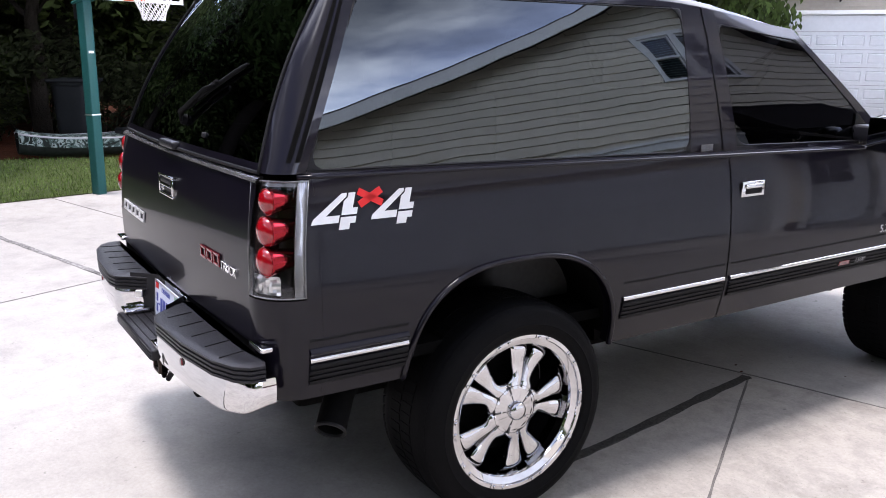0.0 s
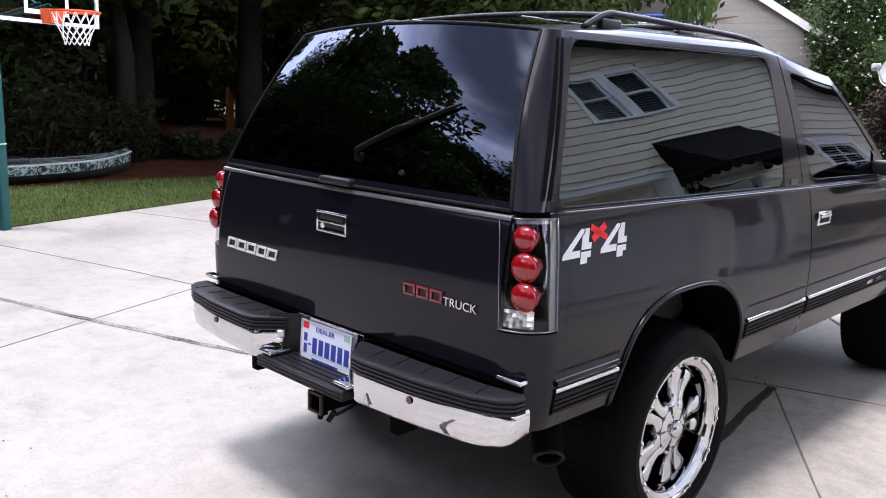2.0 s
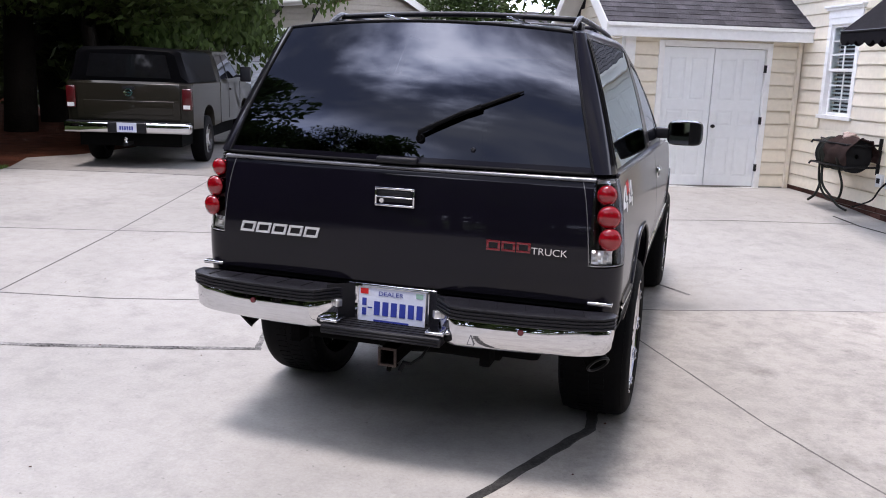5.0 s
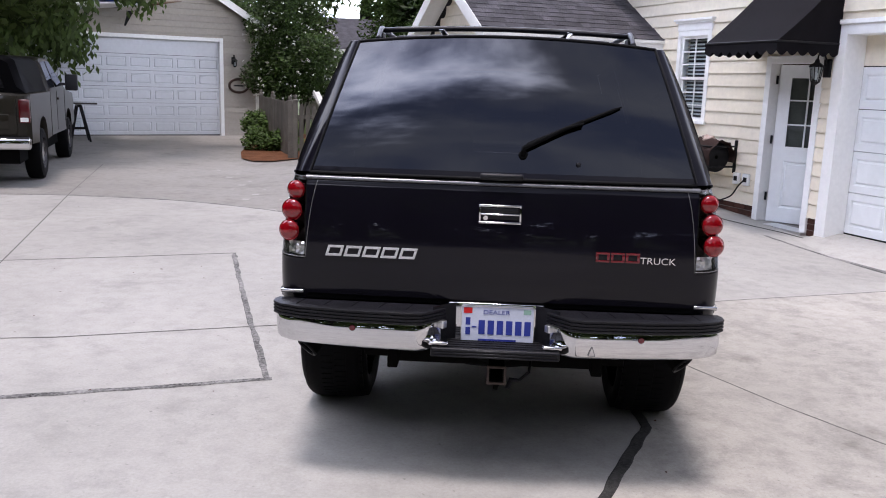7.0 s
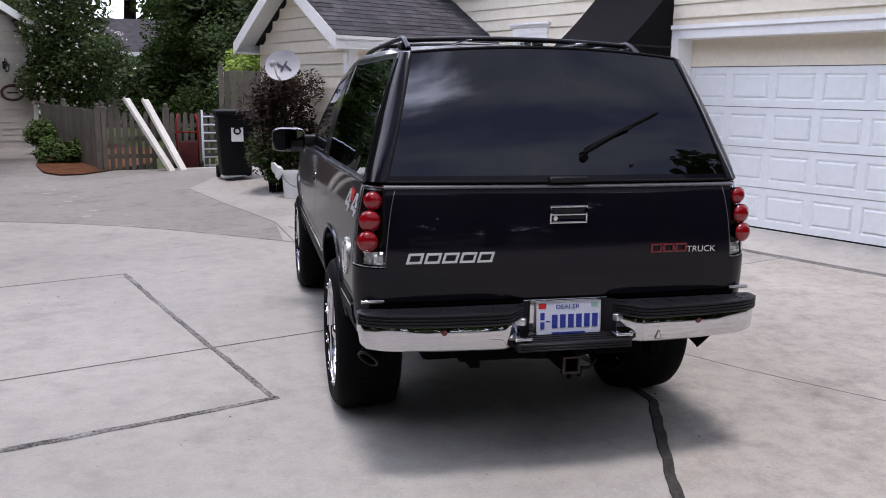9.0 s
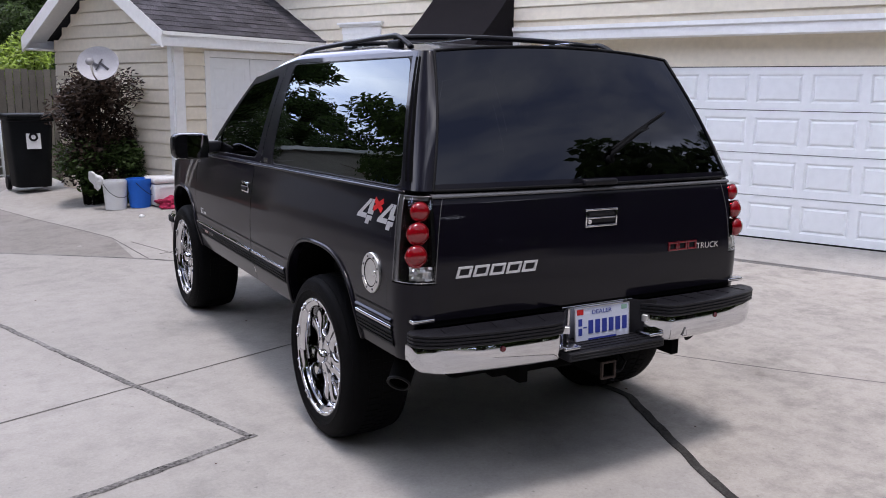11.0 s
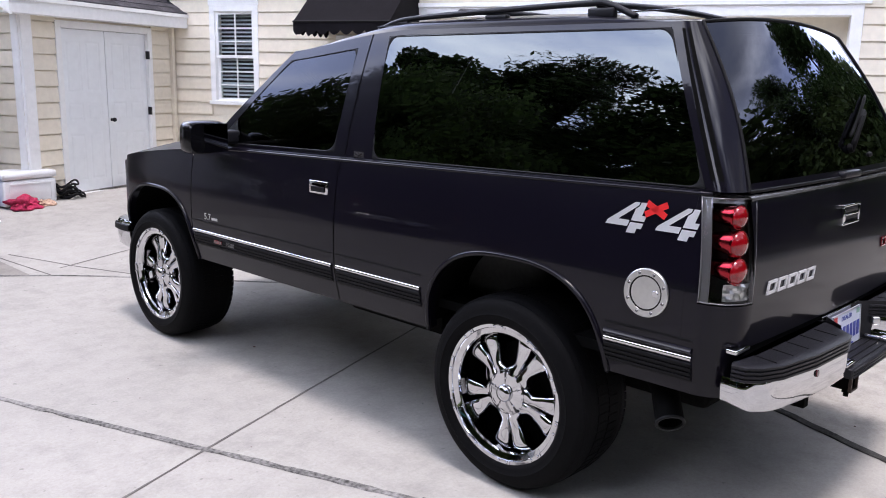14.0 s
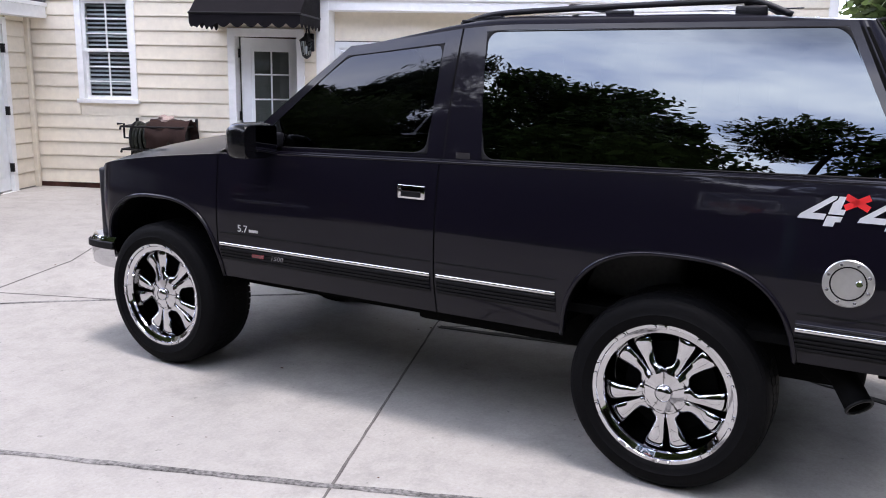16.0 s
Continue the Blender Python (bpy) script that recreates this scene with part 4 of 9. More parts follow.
for s in (1, -1):
    run = 1.43 + 0.27
    ez = RZ - run * RS
    bm = bmesh.new()
    prism(bm, [(RX, RZ), (RX + s * run, ez), (RX + s * run, ez + 0.05), (RX, RZ + 0.05)], 0.0, 2.84, pose(0, 0, 0, 90))
    part("roof_slope", bm, SHINGLE, shed_roof)
    ang = math.degrees(math.atan(RS))
    mm = pose(RX + s * run, 0, ez + 0.052, 0, 0, 90 * s) @ pose(0, 0, 0, ang, 0, 0)
    if s > 0:
        shingled(shed_roof, mm, -2.86, 0.0, run / math.cos(radians(ang)))
    else:
        shingled(shed_roof, mm, 0.0, 2.86, run / math.cos(radians(ang)), seed=5)
    part("fascia", boxed(min(RX + s * run, RX + s * run - s * 0.03), max(RX + s * run, RX + s * run - s * 0.03), -2.84, 0.0, ez - 0.13, ez + 0.035, None, 0.003), WHITE, shed_roof)
    part("gutter_edge", boxed(min(RX + s * (run + 0.004), RX + s * (run + 0.022)), max(RX + s * (run + 0.004), RX + s * (run + 0.022)), -2.86, 0.0, ez + 0.0, ez + 0.045), WHITE, shed_roof)
    part("soffit", boxed(min(RX + s * (run - 0.03), RX + s * 1.43), max(RX + s * (run - 0.03), RX + s * 1.43), -2.84, 0.0, ez - 0.125, ez - 0.105), WHITE, shed_roof)
    bm = bmesh.new()
    prism(bm, [(RX, RZ - 0.15), (RX + s * run, ez - 0.15), (RX + s * run, ez + 0.05), (RX, RZ + 0.05)], 2.84, 2.87, pose(0, 0, 0, 90))
    part("rake_board", bm, WHITE, shed_roof)
    bm = bmesh.new()
    prism(bm, [(RX, RZ - 0.03), (RX + s * run, ez - 0.03), (RX + s * run, ez - 0.01), (RX, RZ - 0.01)], 2.52, 2.84, pose(0, 0, 0, 90))
    part("rake_soffit", bm, WHITE, shed_roof)
beam("wall_shed_back", HOUSE, -2.86, -2.72, -2.36, 0.0, -0.1, 2.3, SIDING, "plain back wall of the storage wing", "wall", 0)

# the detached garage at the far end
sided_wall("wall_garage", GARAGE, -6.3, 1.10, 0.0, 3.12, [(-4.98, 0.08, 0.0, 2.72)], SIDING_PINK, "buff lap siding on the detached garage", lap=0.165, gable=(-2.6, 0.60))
garage_door("garage_door_2", GARAGE, -4.90, 0.0, 0.02, 2.62, 0.12, 5, 8, "white sectional garage door with embossed panels", 0.42, DOOR_GREY)
beam("trim_far_garage", GARAGE, -5.00, -4.90, -0.035, 0.12, 0.0, 2.72, WHITE, "white garage door casing")
beam("trim_far_garage", GARAGE, 0.0, 0.10, -0.035, 0.12, 0.0, 2.72, WHITE, "white garage door casing")
beam("trim_far_garage", GARAGE, -4.90, 0.0, -0.035, 0.12, 2.62, 2.72, WHITE, "white garage door casing")
beam("trim_far_garage", GARAGE, 1.02, 1.14, -0.035, 0.0, 0.0, 3.2, WHITE, "white corner board of the detached garage")
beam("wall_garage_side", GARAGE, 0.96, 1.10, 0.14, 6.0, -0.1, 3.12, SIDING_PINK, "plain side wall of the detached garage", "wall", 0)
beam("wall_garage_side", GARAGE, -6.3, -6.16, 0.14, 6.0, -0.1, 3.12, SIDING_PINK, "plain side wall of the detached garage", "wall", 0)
g_roof = tagged(new("garage_roof"), "dark shingled roof of the detached garage with white rakes", "roof", kind="structure")
g_roof.matrix_basis = GARAGE
for s in (1, -1):
    c, z1, sl, half_ = -2.6, 3.12, 0.60, 3.7
    run, apex = half_ + 0.30, 3.12 + 3.7 * 0.60
    bm = bmesh.new()
    prism(bm, [(c, apex), (c + s * run, apex - run * sl), (c + s * run, apex - run * sl + 0.10), (c, apex + 0.10)], -6.2, 0.28, pose(0, 0, 0, 90))
    part("roof_slope", bm, SHINGLE, g_roof)
    bm = bmesh.new()
    prism(bm, [(c, apex - 0.10), (c + s * run, apex - run * sl - 0.10), (c + s * run, apex - run * sl + 0.11), (c, apex + 0.11)], 0.28, 0.31, pose(0, 0, 0, 90))
    part("rake_board", bm, WHITE, g_roof)


# ---- the charcoal sport utility: y runs forward, the rear axle stands at y = 0 ----
def curve_through(xs, ys):
    """A smooth curve through points (Catmull-Rom on uneven knots)."""
    m = [0.0] * len(xs)
    for i in range(len(xs)):
        a, b = max(i - 1, 0), min(i + 1, len(xs) - 1)
        m[i] = (ys[b] - ys[a]) / (xs[b] - xs[a])

    def f(x):
        x = min(max(x, xs[0]), xs[-1])
        i = max(k for k in range(len(xs) - 1) if xs[k] <= x + 1e-9)
        h = xs[i + 1] - xs[i]
        t = (x - xs[i]) / h
        return ((2 * t ** 3 - 3 * t * t + 1) * ys[i] + (t ** 3 - 2 * t * t + t) * h * m[i]
                + (-2 * t ** 3 + 3 * t * t) * ys[i + 1] + (t ** 3 - t * t) * h * m[i + 1])
    return f


half_width = curve_through([0.50, 0.58, 0.66, 0.74, 0.85, 0.97, 1.10, 1.20, 1.27, 1.32], [0.895, 0.918, 0.938, 0.952, 0.957, 0.955, 0.943, 0.928, 0.912, 0.895])
rear_line = curve_through([0.55, 0.80, 0.95, 1.10, 1.22, 1.32], [-0.915, -0.930, -0.934, -0.926, -0.909, -0.888])
hood_line = curve_through([2.0, 2.35, 2.8, 3.15, 3.32, 3.42], [1.252, 1.222, 1.180, 1.135, 1.100, 1.055])
REAR_ARCH, FRONT_ARCH = (-0.01, 0.462, 0.972), (2.832, 0.462, 0.960)
CORNER = 0.13


def belt(y):
    return 1.292 - 0.021 * y


def top_of_side(y):
    return belt(y) if y < 1.9 else lerp(belt(y), hood_line(y), smooth_step(1.9, 2.3, y))


def arch_z(y, arch):
    c, w, top = arch
    d = abs(y - c) / w
    return None if d >= 1 else 0.50 + (top - 0.50) * (1 - d ** 2.7) ** (1 / 2.7)


def bottom_of_side(y):
    for arch in (REAR_ARCH, FRONT_ARCH):
        z = arch_z(y, arch)
        if z is not None:
            return max(z, 0.57 if y > 0 else 0.622)
    return 0.572 if y > 0 else 0.622


def side_point(y, z, out=0.0):
    w = half_width(z)
    if y > 2.3:
        w -= 0.045 * ((y - 2.3) / 1.1) ** 2
    if y > 3.2:
        w -= 0.10 * ((y - 3.2) / 0.22) ** 2.2
    if y < 0.6:
        w -= 0.012 * ((0.6 - y) / 1.4) ** 2
    return w + out, y, z


def corner_point(t, z, out=0.0):
    """Round the rear corner: t 0 at the side, 1 at the tailgate."""
    a = t * math.pi / 2
    yr = rear_line(z)
    x0, y0, _ = side_point(yr + CORNER, z)
    return x0 - CORNER + (CORNER + out) * math.cos(a), yr + CORNER - (CORNER + out) * math.sin(a), z


def rear_point(x, z, out=0.0):
    xe = side_point(rear_line(z) + CORNER, z)[0] - CORNER
    return x, rear_line(z) - out - 0.018 * (1 - min(1, abs(x) / xe) ** 2), z


# greenhouse: f runs 0 at the belt to 1 at the roof edge
def roof_edge(y):
    return 1.862 - 0.10 * smooth_step(0.8, 1.9, y)


def cabin_x(f):
    return 0.886 - 0.135 * f - 0.055 * f * f


def cabin_side(yb, yt, f, out=0.0):
    y = lerp(yb, yt, f)
    z = lerp(belt(yb), roof_edge(yt), f)
    return cabin_x(f) + out, y, z


CAB = dict(sb=-0.80, st=-0.535, rxb=0.806, rxt=0.648, ryb=-0.884, ryt=-0.592)


def cabin_corner(t, f, out=0.0):
    sx, sy = cabin_x(f), lerp(CAB["sb"], CAB["st"], f)
    rx, ry = lerp(CAB["rxb"], CAB["rxt"], f), lerp(CAB["ryb"], CAB["ryt"], f)
    a = t * math.pi / 2
    bow = 0.03 * math.sin(math.pi * min(max(f, 0), 1)) * t * t
    return rx + (sx - rx + out) * math.cos(a), sy - (sy - ry + out) * math.sin(a) - bow, lerp(belt(-0.8), roof_edge(-0.6), f)


def cabin_rear(u, f, out=0.0):
    rx, ry = lerp(CAB["rxb"], CAB["rxt"], f), lerp(CAB["ryb"], CAB["ryt"], f)
    return u * rx, ry - out - 0.03 * (1 - u * u) - 0.03 * math.sin(math.pi * min(max(f, 0), 1)), lerp(belt(-0.8), roof_edge(-0.6) + 0.035 * (1 - u * u), f)


def mirrored(rows, side):
    return [[(side * p[0], p[1], p[2]) for p in r] for r in rows]


def grid_part(name, rows, material, parent, side=1, label="", smooth=50, thick=0.0):
    bm = sheet(bmesh.new(), mirrored(rows, side))
    bmesh.ops.remove_doubles(bm, verts=list(bm.verts), dist=1e-5)
    bmesh.ops.recalc_face_normals(bm, faces=list(bm.faces))
    c = sum((f.calc_center_median() for f in bm.faces), Vector()) / len(bm.faces)
    f0 = max(bm.faces, key=lambda f: f.calc_area())
    if f0.normal.dot(f0.calc_center_median() - Vector((0, 1.2, 0.9))) < 0:
        bmesh.ops.reverse_faces(bm, faces=list(bm.faces))
    return part(name, bm, material, parent, label, smooth)


def side_columns(y0, y1):
    """Ys from y0 (front) down to y1, dense where a wheel arch turns."""
    ys = set(span(y0, y1, max(2, int((y0 - y1) / 0.05))))
    for c, w, _ in (REAR_ARCH, FRONT_ARCH):
        for k in range(0, 41):
            y = c + w * math.cos(math.pi * k / 40) * 0.9999
            if y1 < y < y0:
                ys.add(y)
        for y in (c + w * 1.0005, c - w * 1.0005):
            if y1 < y < y0:
                ys.add(y)
    ys = sorted(ys, reverse=True)
    return [y for i, y in enumerate(ys) if i == 0 or ys[i - 1] - y > 3e-4]


def side_panel(name, y0, y1, parent, side, ztop=None, zbot=None):
    rows = []
    for y in side_columns(y0, y1):
        a = zbot(y) if zbot else bottom_of_side(y)
        b = ztop(y) if ztop else top_of_side(y)
        col = [side_point(y, z) for z in span(a, b, 26)]
        x, yy, z = col[0]
        col = [(x - 0.05, yy, z + 0.003), (x - 0.006, yy, z - 0.002)] + col
        if not ztop:
            x, yy, z = col[-1]
            col += [(x - 0.012, yy, z + 0.003), (x - 0.05, yy, z + 0.003)]
        rows.append(col)
    return grid_part(name, rows, PAINT, parent, side)


FOUR_LEFT = [(0.0, 0.20), (0.02, 0.34), (0.58, 1.0), (0.70, 1.0), (0.70, 0.90), (0.30, 0.40), (0.62, 0.40), (0.62, 0.20)]
FOUR_STEM = [(0.66, 0.40), (0.66, 0.78), (0.74, 0.88), (0.74, 1.0), (0.90, 1.0), (0.90, 0.58), (1.02, 0.58), (1.02, 0.40)]
FOUR_FOOT = [(0.66, 0.0), (0.66, 0.34), (1.02, 0.34), (1.02, 0.16), (0.90, 0.16), (0.90, 0.0)]


def build_suv():
    car = thing("sport_utility_vehicle", "glossy charcoal two-door sport utility vehicle with chrome wheels on the driveway", "car")
    for s in (1, -1):
        build_side(car, s)
    build_rear(car)
    build_roof(car)
    build_front(car)
    build_underbody(car)
    for x, y, turn in ((1, 0, 17), (-1, 0, 41), (1, 2.832, 50), (-1, 2.832, 20)):
        build_wheel(car, x, y, turn)
    return car


def build_side(car, s):
    side_panel("front_fender", 3.42, 2.382, car, s)
    door = side_panel("door", 2.374, 1.068, car, s)
    quarter = side_panel("quarter_panel", 1.060, -0.756, car, s)
    # below and round the tail lamp the quarter panel turns the corner
    rows = [[side_point(y, z) for z in span(0.622, 0.944, 12)] for y in span(-0.7565, -0.79, 2)]
    rows += [[corner_point(t, z) for z in span(0.622, 0.944, 12)] for t in span(0, 1, 12)]
    grid_part("quarter_corner", rows, PAINT, car, s)
    zs = span(0.944, 1.306, 12)
    rows = [[side_point(lerp(-0.7565, rear_line(z) + CORNER, k), z) for z in zs] for k in (0, 0.5, 1)]
    grid_part("quarter_corner", rows, PAINT, car, s)
    # seams behind the panel gaps
    for y in (2.378, 1.064):
        rows = [[side_point(yy, z, -0.012) for z in span(bottom_of_side(yy), top_of_side(yy), 16)] for yy in (y + 0.02, y - 0.02)]
        grid_part("seam_seal", rows, RUBBER, car, s)
    # wheel arch lips
    for arch in (REAR_ARCH, FRONT_ARCH):
        pts = []
        for k in range(0, 49):
            y = arch[0] + arch[1] * math.cos(math.pi * (0.02 + 0.96 * k / 48))
            z = bottom_of_side(y)
            x = side_point(y, z)[0]
            pts.append((s * (x + 0.001), y, z + 0.001))
        part("arch_lip", tube(bmesh.new(), pts, 0.011, 8), PAINT, car, "", 60)
    # chrome strip over a ribbed black moulding
    for y0, y1 in ((2.36, 1.085), (1.05, 0.475), (-0.462, -0.80)):
        zc = 0.752
        ys = span(y0, y1, 24)
        prof = [(-0.010, 0.0), (-0.0075, 0.007), (0, 0.0095), (0.0075, 0.007), (0.010, 0.0)]
        rows = [[side_point(y, zc + dz, dx) for dz, dx in prof] for y in ys]
        rows = [[(r[0][0] - 0.006, r[0][1], r[0][2])] + r + [(r[-1][0] - 0.006, r[-1][1], r[-1][2])] for r in rows]
        grid_part("chrome_strip", rows, CHROME, car, s, "polished chrome side strip", 60)
        prof = [(-0.014, 0.004)]
        for k in range(4):
            z0 = -0.018 - k * 0.0165
            prof += [(z0, 0.0075), (z0 - 0.009, 0.0075), (z0 - 0.0105, 0.002), (z0 - 0.015, 0.002)]
        prof += [(-0.084, 0.0), (-0.086, -0.004)]
        rows = [[side_point(y, zc + dz, dx) for dz, dx in prof] for y in ys]
        grid_part("side_moulding", rows, RUBBER, car, s, "ribbed black side moulding", 20)
        if y0 < 0:
            rows = [[side_point(y, zc + 0.014 + 0.024 * k / 4, 0.012 * math.sin(math.pi * k / 4) + 0.001) for k in range(5)] for y in ys]
            grid_part("body_crease", rows, PAINT, car, s)
    # fine pressed line above the moulding: its shade as a thin black strip
    for y0, y1 in ((2.36, 1.085), (1.05, 0.475), (-0.462, -0.80)):
        rows = [[side_point(y, 0.815 + dz, dx) for dz, dx in ((-0.0045, 0.0006), (-0.002, 0.0012), (0.002, 0.0012), (0.0045, 0.0006))] for y in span(y0, y1, 16)]
        grid_part("pressed_line", rows, RUBBER, car, s)
    # rounded shoulder under the windows
    part("belt_crease", tube(bmesh.new(), [(s * (side_point(y, belt(y) - 0.012)[0] - 0.004), y, belt(y) - 0.010) for y in span(2.30, -0.80, 40)], 0.0075, 8), PAINT, car, "", 60)
    # greenhouse: pillars, frames and panes
    cols = dict(a0=(2.29, 1.70), g0=(2.215, 1.648), g1=(1.150, 1.160), d=(1.062, 1.075), q0=(0.872, 0.955), q1=(-0.775, -0.500), e=(CAB["sb"], CAB["st"]))

    def patch(name, ca, cb, f0, f1, material, out=0.0, n=6, m=10, label=""):
        rows = [[cabin_side(lerp(ca[0], cb[0], i / n), lerp(ca[1], cb[1], i / n), f, out) for f in span(f0, f1, m)] for i in range(n + 1)]
        return grid_part(name, rows, material, car, s, label)
    patch("windshield_pillar", cols["a0"], cols["g0"], 0, 1, PAINT)
    patch("door_frame", cols["g0"], cols["g1"], 0.905, 1, PAINT, n=10, m=3)
    patch("door_frame", cols["g0"], cols["g1"], 0, 0.035, PAINT, n=10, m=2)
    patch("door_pillar", cols["g1"], (1.068, 1.081), 0, 1, PAINT, n=3)
    patch("centre_pillar", (1.058, 1.071), cols["q0"], 0, 1, PAINT, n=4)
    patch("window_frame", cols["q0"], cols["q1"], 0.962, 1, PAINT, n=20, m=3)
    patch("window_frame", cols["q0"], cols["q1"], 0, 0.008, PAINT, n=20, m=2)
    # door seam backing
    patch("seam_seal", (1.08, 1.092), (1.05, 1.062), 0, 1, RUBBER, -0.01, n=2)

    def rounded_pane(ca, cb, f0, f1, rr, n=8):
        """Rows of a pane with rounded corners, in (across, up) steps, and its border."""
        w = abs(lerp(ca[0], ca[1], 0.5) - lerp(cb[0], cb[1], 0.5))
        h = (f1 - f0) * 0.56
        pts = []
        for cx, cy, a0 in ((w - rr, h - rr, 0), (rr, h - rr, 90), (rr, rr, 180), (w - rr, rr, 270)):
            for k in range(n + 1):
                a = radians(a0 + 90 * k / n)
                pts.append(((cx + rr * math.cos(a)) / w, f0 + (cy + rr * math.sin(a)) / h * (f1 - f0)))
        return pts

    def pane(name, ca, cb, f0, f1, out, label, tinted):
        rows = []
        n, m = 28, 14
        for i in range(n + 1):
            rows.append([cabin_side(lerp(ca[0], cb[0], i / n), lerp(ca[1], cb[1], i / n), f, out) for f in span(f0, f1, m)])
        p = grid_part(name, rows, tinted, car, s, label)
        # rubber border with rounded corners
        bm = bmesh.new()
        ring_o = [(0, f0), (1, f0), (1, f1), (0, f1)]
        inner = rounded_pane(ca, cb, f0 + 0.012, f1 - 0.012, 0.05)
        w = abs(lerp(ca[0], ca[1], 0.5) - lerp(cb[0], cb[1], 0.5))

        def at(u, f, o):
            x, y, z = cabin_side(lerp(ca[0], cb[0], u), lerp(ca[1], cb[1], u), f, o)
            return bm.verts.new((s * x, y, z))
        inn, outr, top = [], [], []
        for u, f in inner:
            u = 0.008 / w + u * (1 - 0.016 / w)
            inn.append(at(u, f, out + 0.001))
            uu, ff = (u - 0.5) * 2, (f - (f0 + f1) / 2) / ((f1 - f0) / 2)
            k = max(abs(uu), abs(ff))
            cu, cf = 0.5 + 0.5 * uu / k, (f0 + f1) / 2 + (f1 - f0) / 2 * ff / k
            top.append(at(lerp(u, cu, 0.5), lerp(f, cf, 0.5), out + 0.0045))
            outr.append(at(cu, cf, out + 0.001))
        k = len(inn)
        for i in range(k):
            j = (i + 1) % k
            bm.faces.new((inn[i], inn[j], top[j], top[i]))
            bm.faces.new((top[i], top[j], outr[j], outr[i]))
        bmesh.ops.recalc_face_normals(bm, faces=list(bm.faces))
        part("window_seal", bm, RUBBER, p, "", 70)
    pane("door_window", cols["g0"], cols["g1"], 0.035, 0.905, -0.004, "dark tinted door glass", DOOR_GLASS)
    pane("side_window", cols["q0"], cols["q1"], 0.008, 0.962, -0.002, "dark tinted long side glass", FILM_GLASS)
    # mirror sail
    rows = [[cabin_side(lerp(2.20, 2.03, i / 3), lerp(1.66, 1.60, i / 3), f, 0.004) for f in span(0.02, lerp(0.30, 0.12, i / 3), 4)] for i in range(4)]
    grid_part("mirror_sail", rows, GLOSS_BLACK, car, s)
    # rear pillar and its black air slots
    rows = [[cabin_side(lerp(cols["q1"][0], cols["e"][0], i / 2), lerp(cols["q1"][1], cols["e"][1], i / 2), f) for f in span(0, 1, 14)] for i in range(3)]
    rows += [[cabin_corner(t, f) for f in span(0, 1, 14)] for t in span(0.001, 1, 14)]
    grid_part("rear_pillar", rows, PAINT, car, s)
    for t, w in ((0.02, 0.13), (0.22, 0.13)):
        rows = [[cabin_corner(t + w * k * (1 - 0.35 * abs(f - 0.5)), f, 0.0025) for f in span(0.06, 0.955, 14)] for k in (0, 0.5, 1)]
        grid_part("air_slot", rows, BLACK, car, s)
    # tail lamp
    build_tail_lamp(car, s)
    # door handle
    hy, hz = 1.195, 1.118
    x = side_point(hy, hz)[0]
    handle = part("door_handle", boxed(-0.004, 0.010, -0.072, 0.072, -0.032, 0.032, pose(s * x, hy, hz), 0.004), CHROME, door, "chrome door handle", 40)
    part("handle_recess", boxed(-0.002, 0.004, -0.050, 0.050, -0.020, 0.004, pose(s * (x + 0.009), hy, hz), 0.001), RUBBER, handle)
    part("handle_pull", boxed(0.002, 0.014, -0.055, 0.055, 0.004, 0.022, pose(s * (x + 0.006), hy, hz), 0.004), CHROME, handle, "", 40)
    # mirror
    bm = bmesh.new()
    prof = [(0.0, 0.62, 0.55), (0.015, 0.86, 0.85), (0.045, 1, 1), (0.09, 1, 1), (0.125, 0.95, 0.95), (0.135, 0.9, 0.9)]
    rings = []
    for dy, sx, sz in prof:
        ring = []
        for k in range(24):
            a = 2 * math.pi * k / 24
            cx, sn = math.cos(a), math.sin(a)
            px = 0.122 * sx * math.copysign(abs(cx) ** 0.45, cx)
            pz = 0.088 * sz * math.copysign(abs(sn) ** 0.45, sn)
            ring.append(bm.verts.new((s * (1.065 + px), 2.105 - dy, 1.312 + pz)))
        rings.append(ring)
    for a, b in zip(rings, rings[1:]):
        for k in range(24):
            bm.faces.new((a[k], a[(k + 1) % 24], b[(k + 1) % 24], b[k]))
    bm.faces.new(rings[0])
    bm.faces.new(rings[-1])
    bmesh.ops.recalc_face_normals(bm, faces=list(bm.faces))
    mirror = part("door_mirror", bm, GLOSS_BLACK, car, "glossy black door mirror", 40)
    part("mirror_glass", boxed(-0.105, 0.105, -0.002, 0.002, -0.075, 0.075, pose(s * 1.065, 1.969, 1.312, 0, 0, 6 * s), 0.001), MIRROR, mirror)
    part("mirror_arm", boxed(0.86, 0.98, 1.99, 2.07, 1.27, 1.345, Matrix.Diagonal((s, 1, 1, 1)), 0.015), PLASTIC, mirror, "", 40)
    # badges on the side
    def on_side(y, z, out):
        x = side_point(y, z)[0]
        u = Vector((side_point(y + 0.02, z)[0] - side_point(y - 0.02, z)[0], 0.04 * s, 0)).normalized()
        v = Vector((s * (side_point(y, z + 0.03)[0] - side_point(y, z - 0.03)[0]), 0, 0.06)).normalized()
        n = u.cross(v)
        m_ = Matrix((u, v, n)).transposed().to_4x4()
        m_.translation = Vector((s * x, y, z)) + n * out
        return m_
    shear = Matrix(((1, 0.30, 0, 0), (0, 1, 0, 0), (0, 0, 1, 0), (0, 0, 0, 1)))
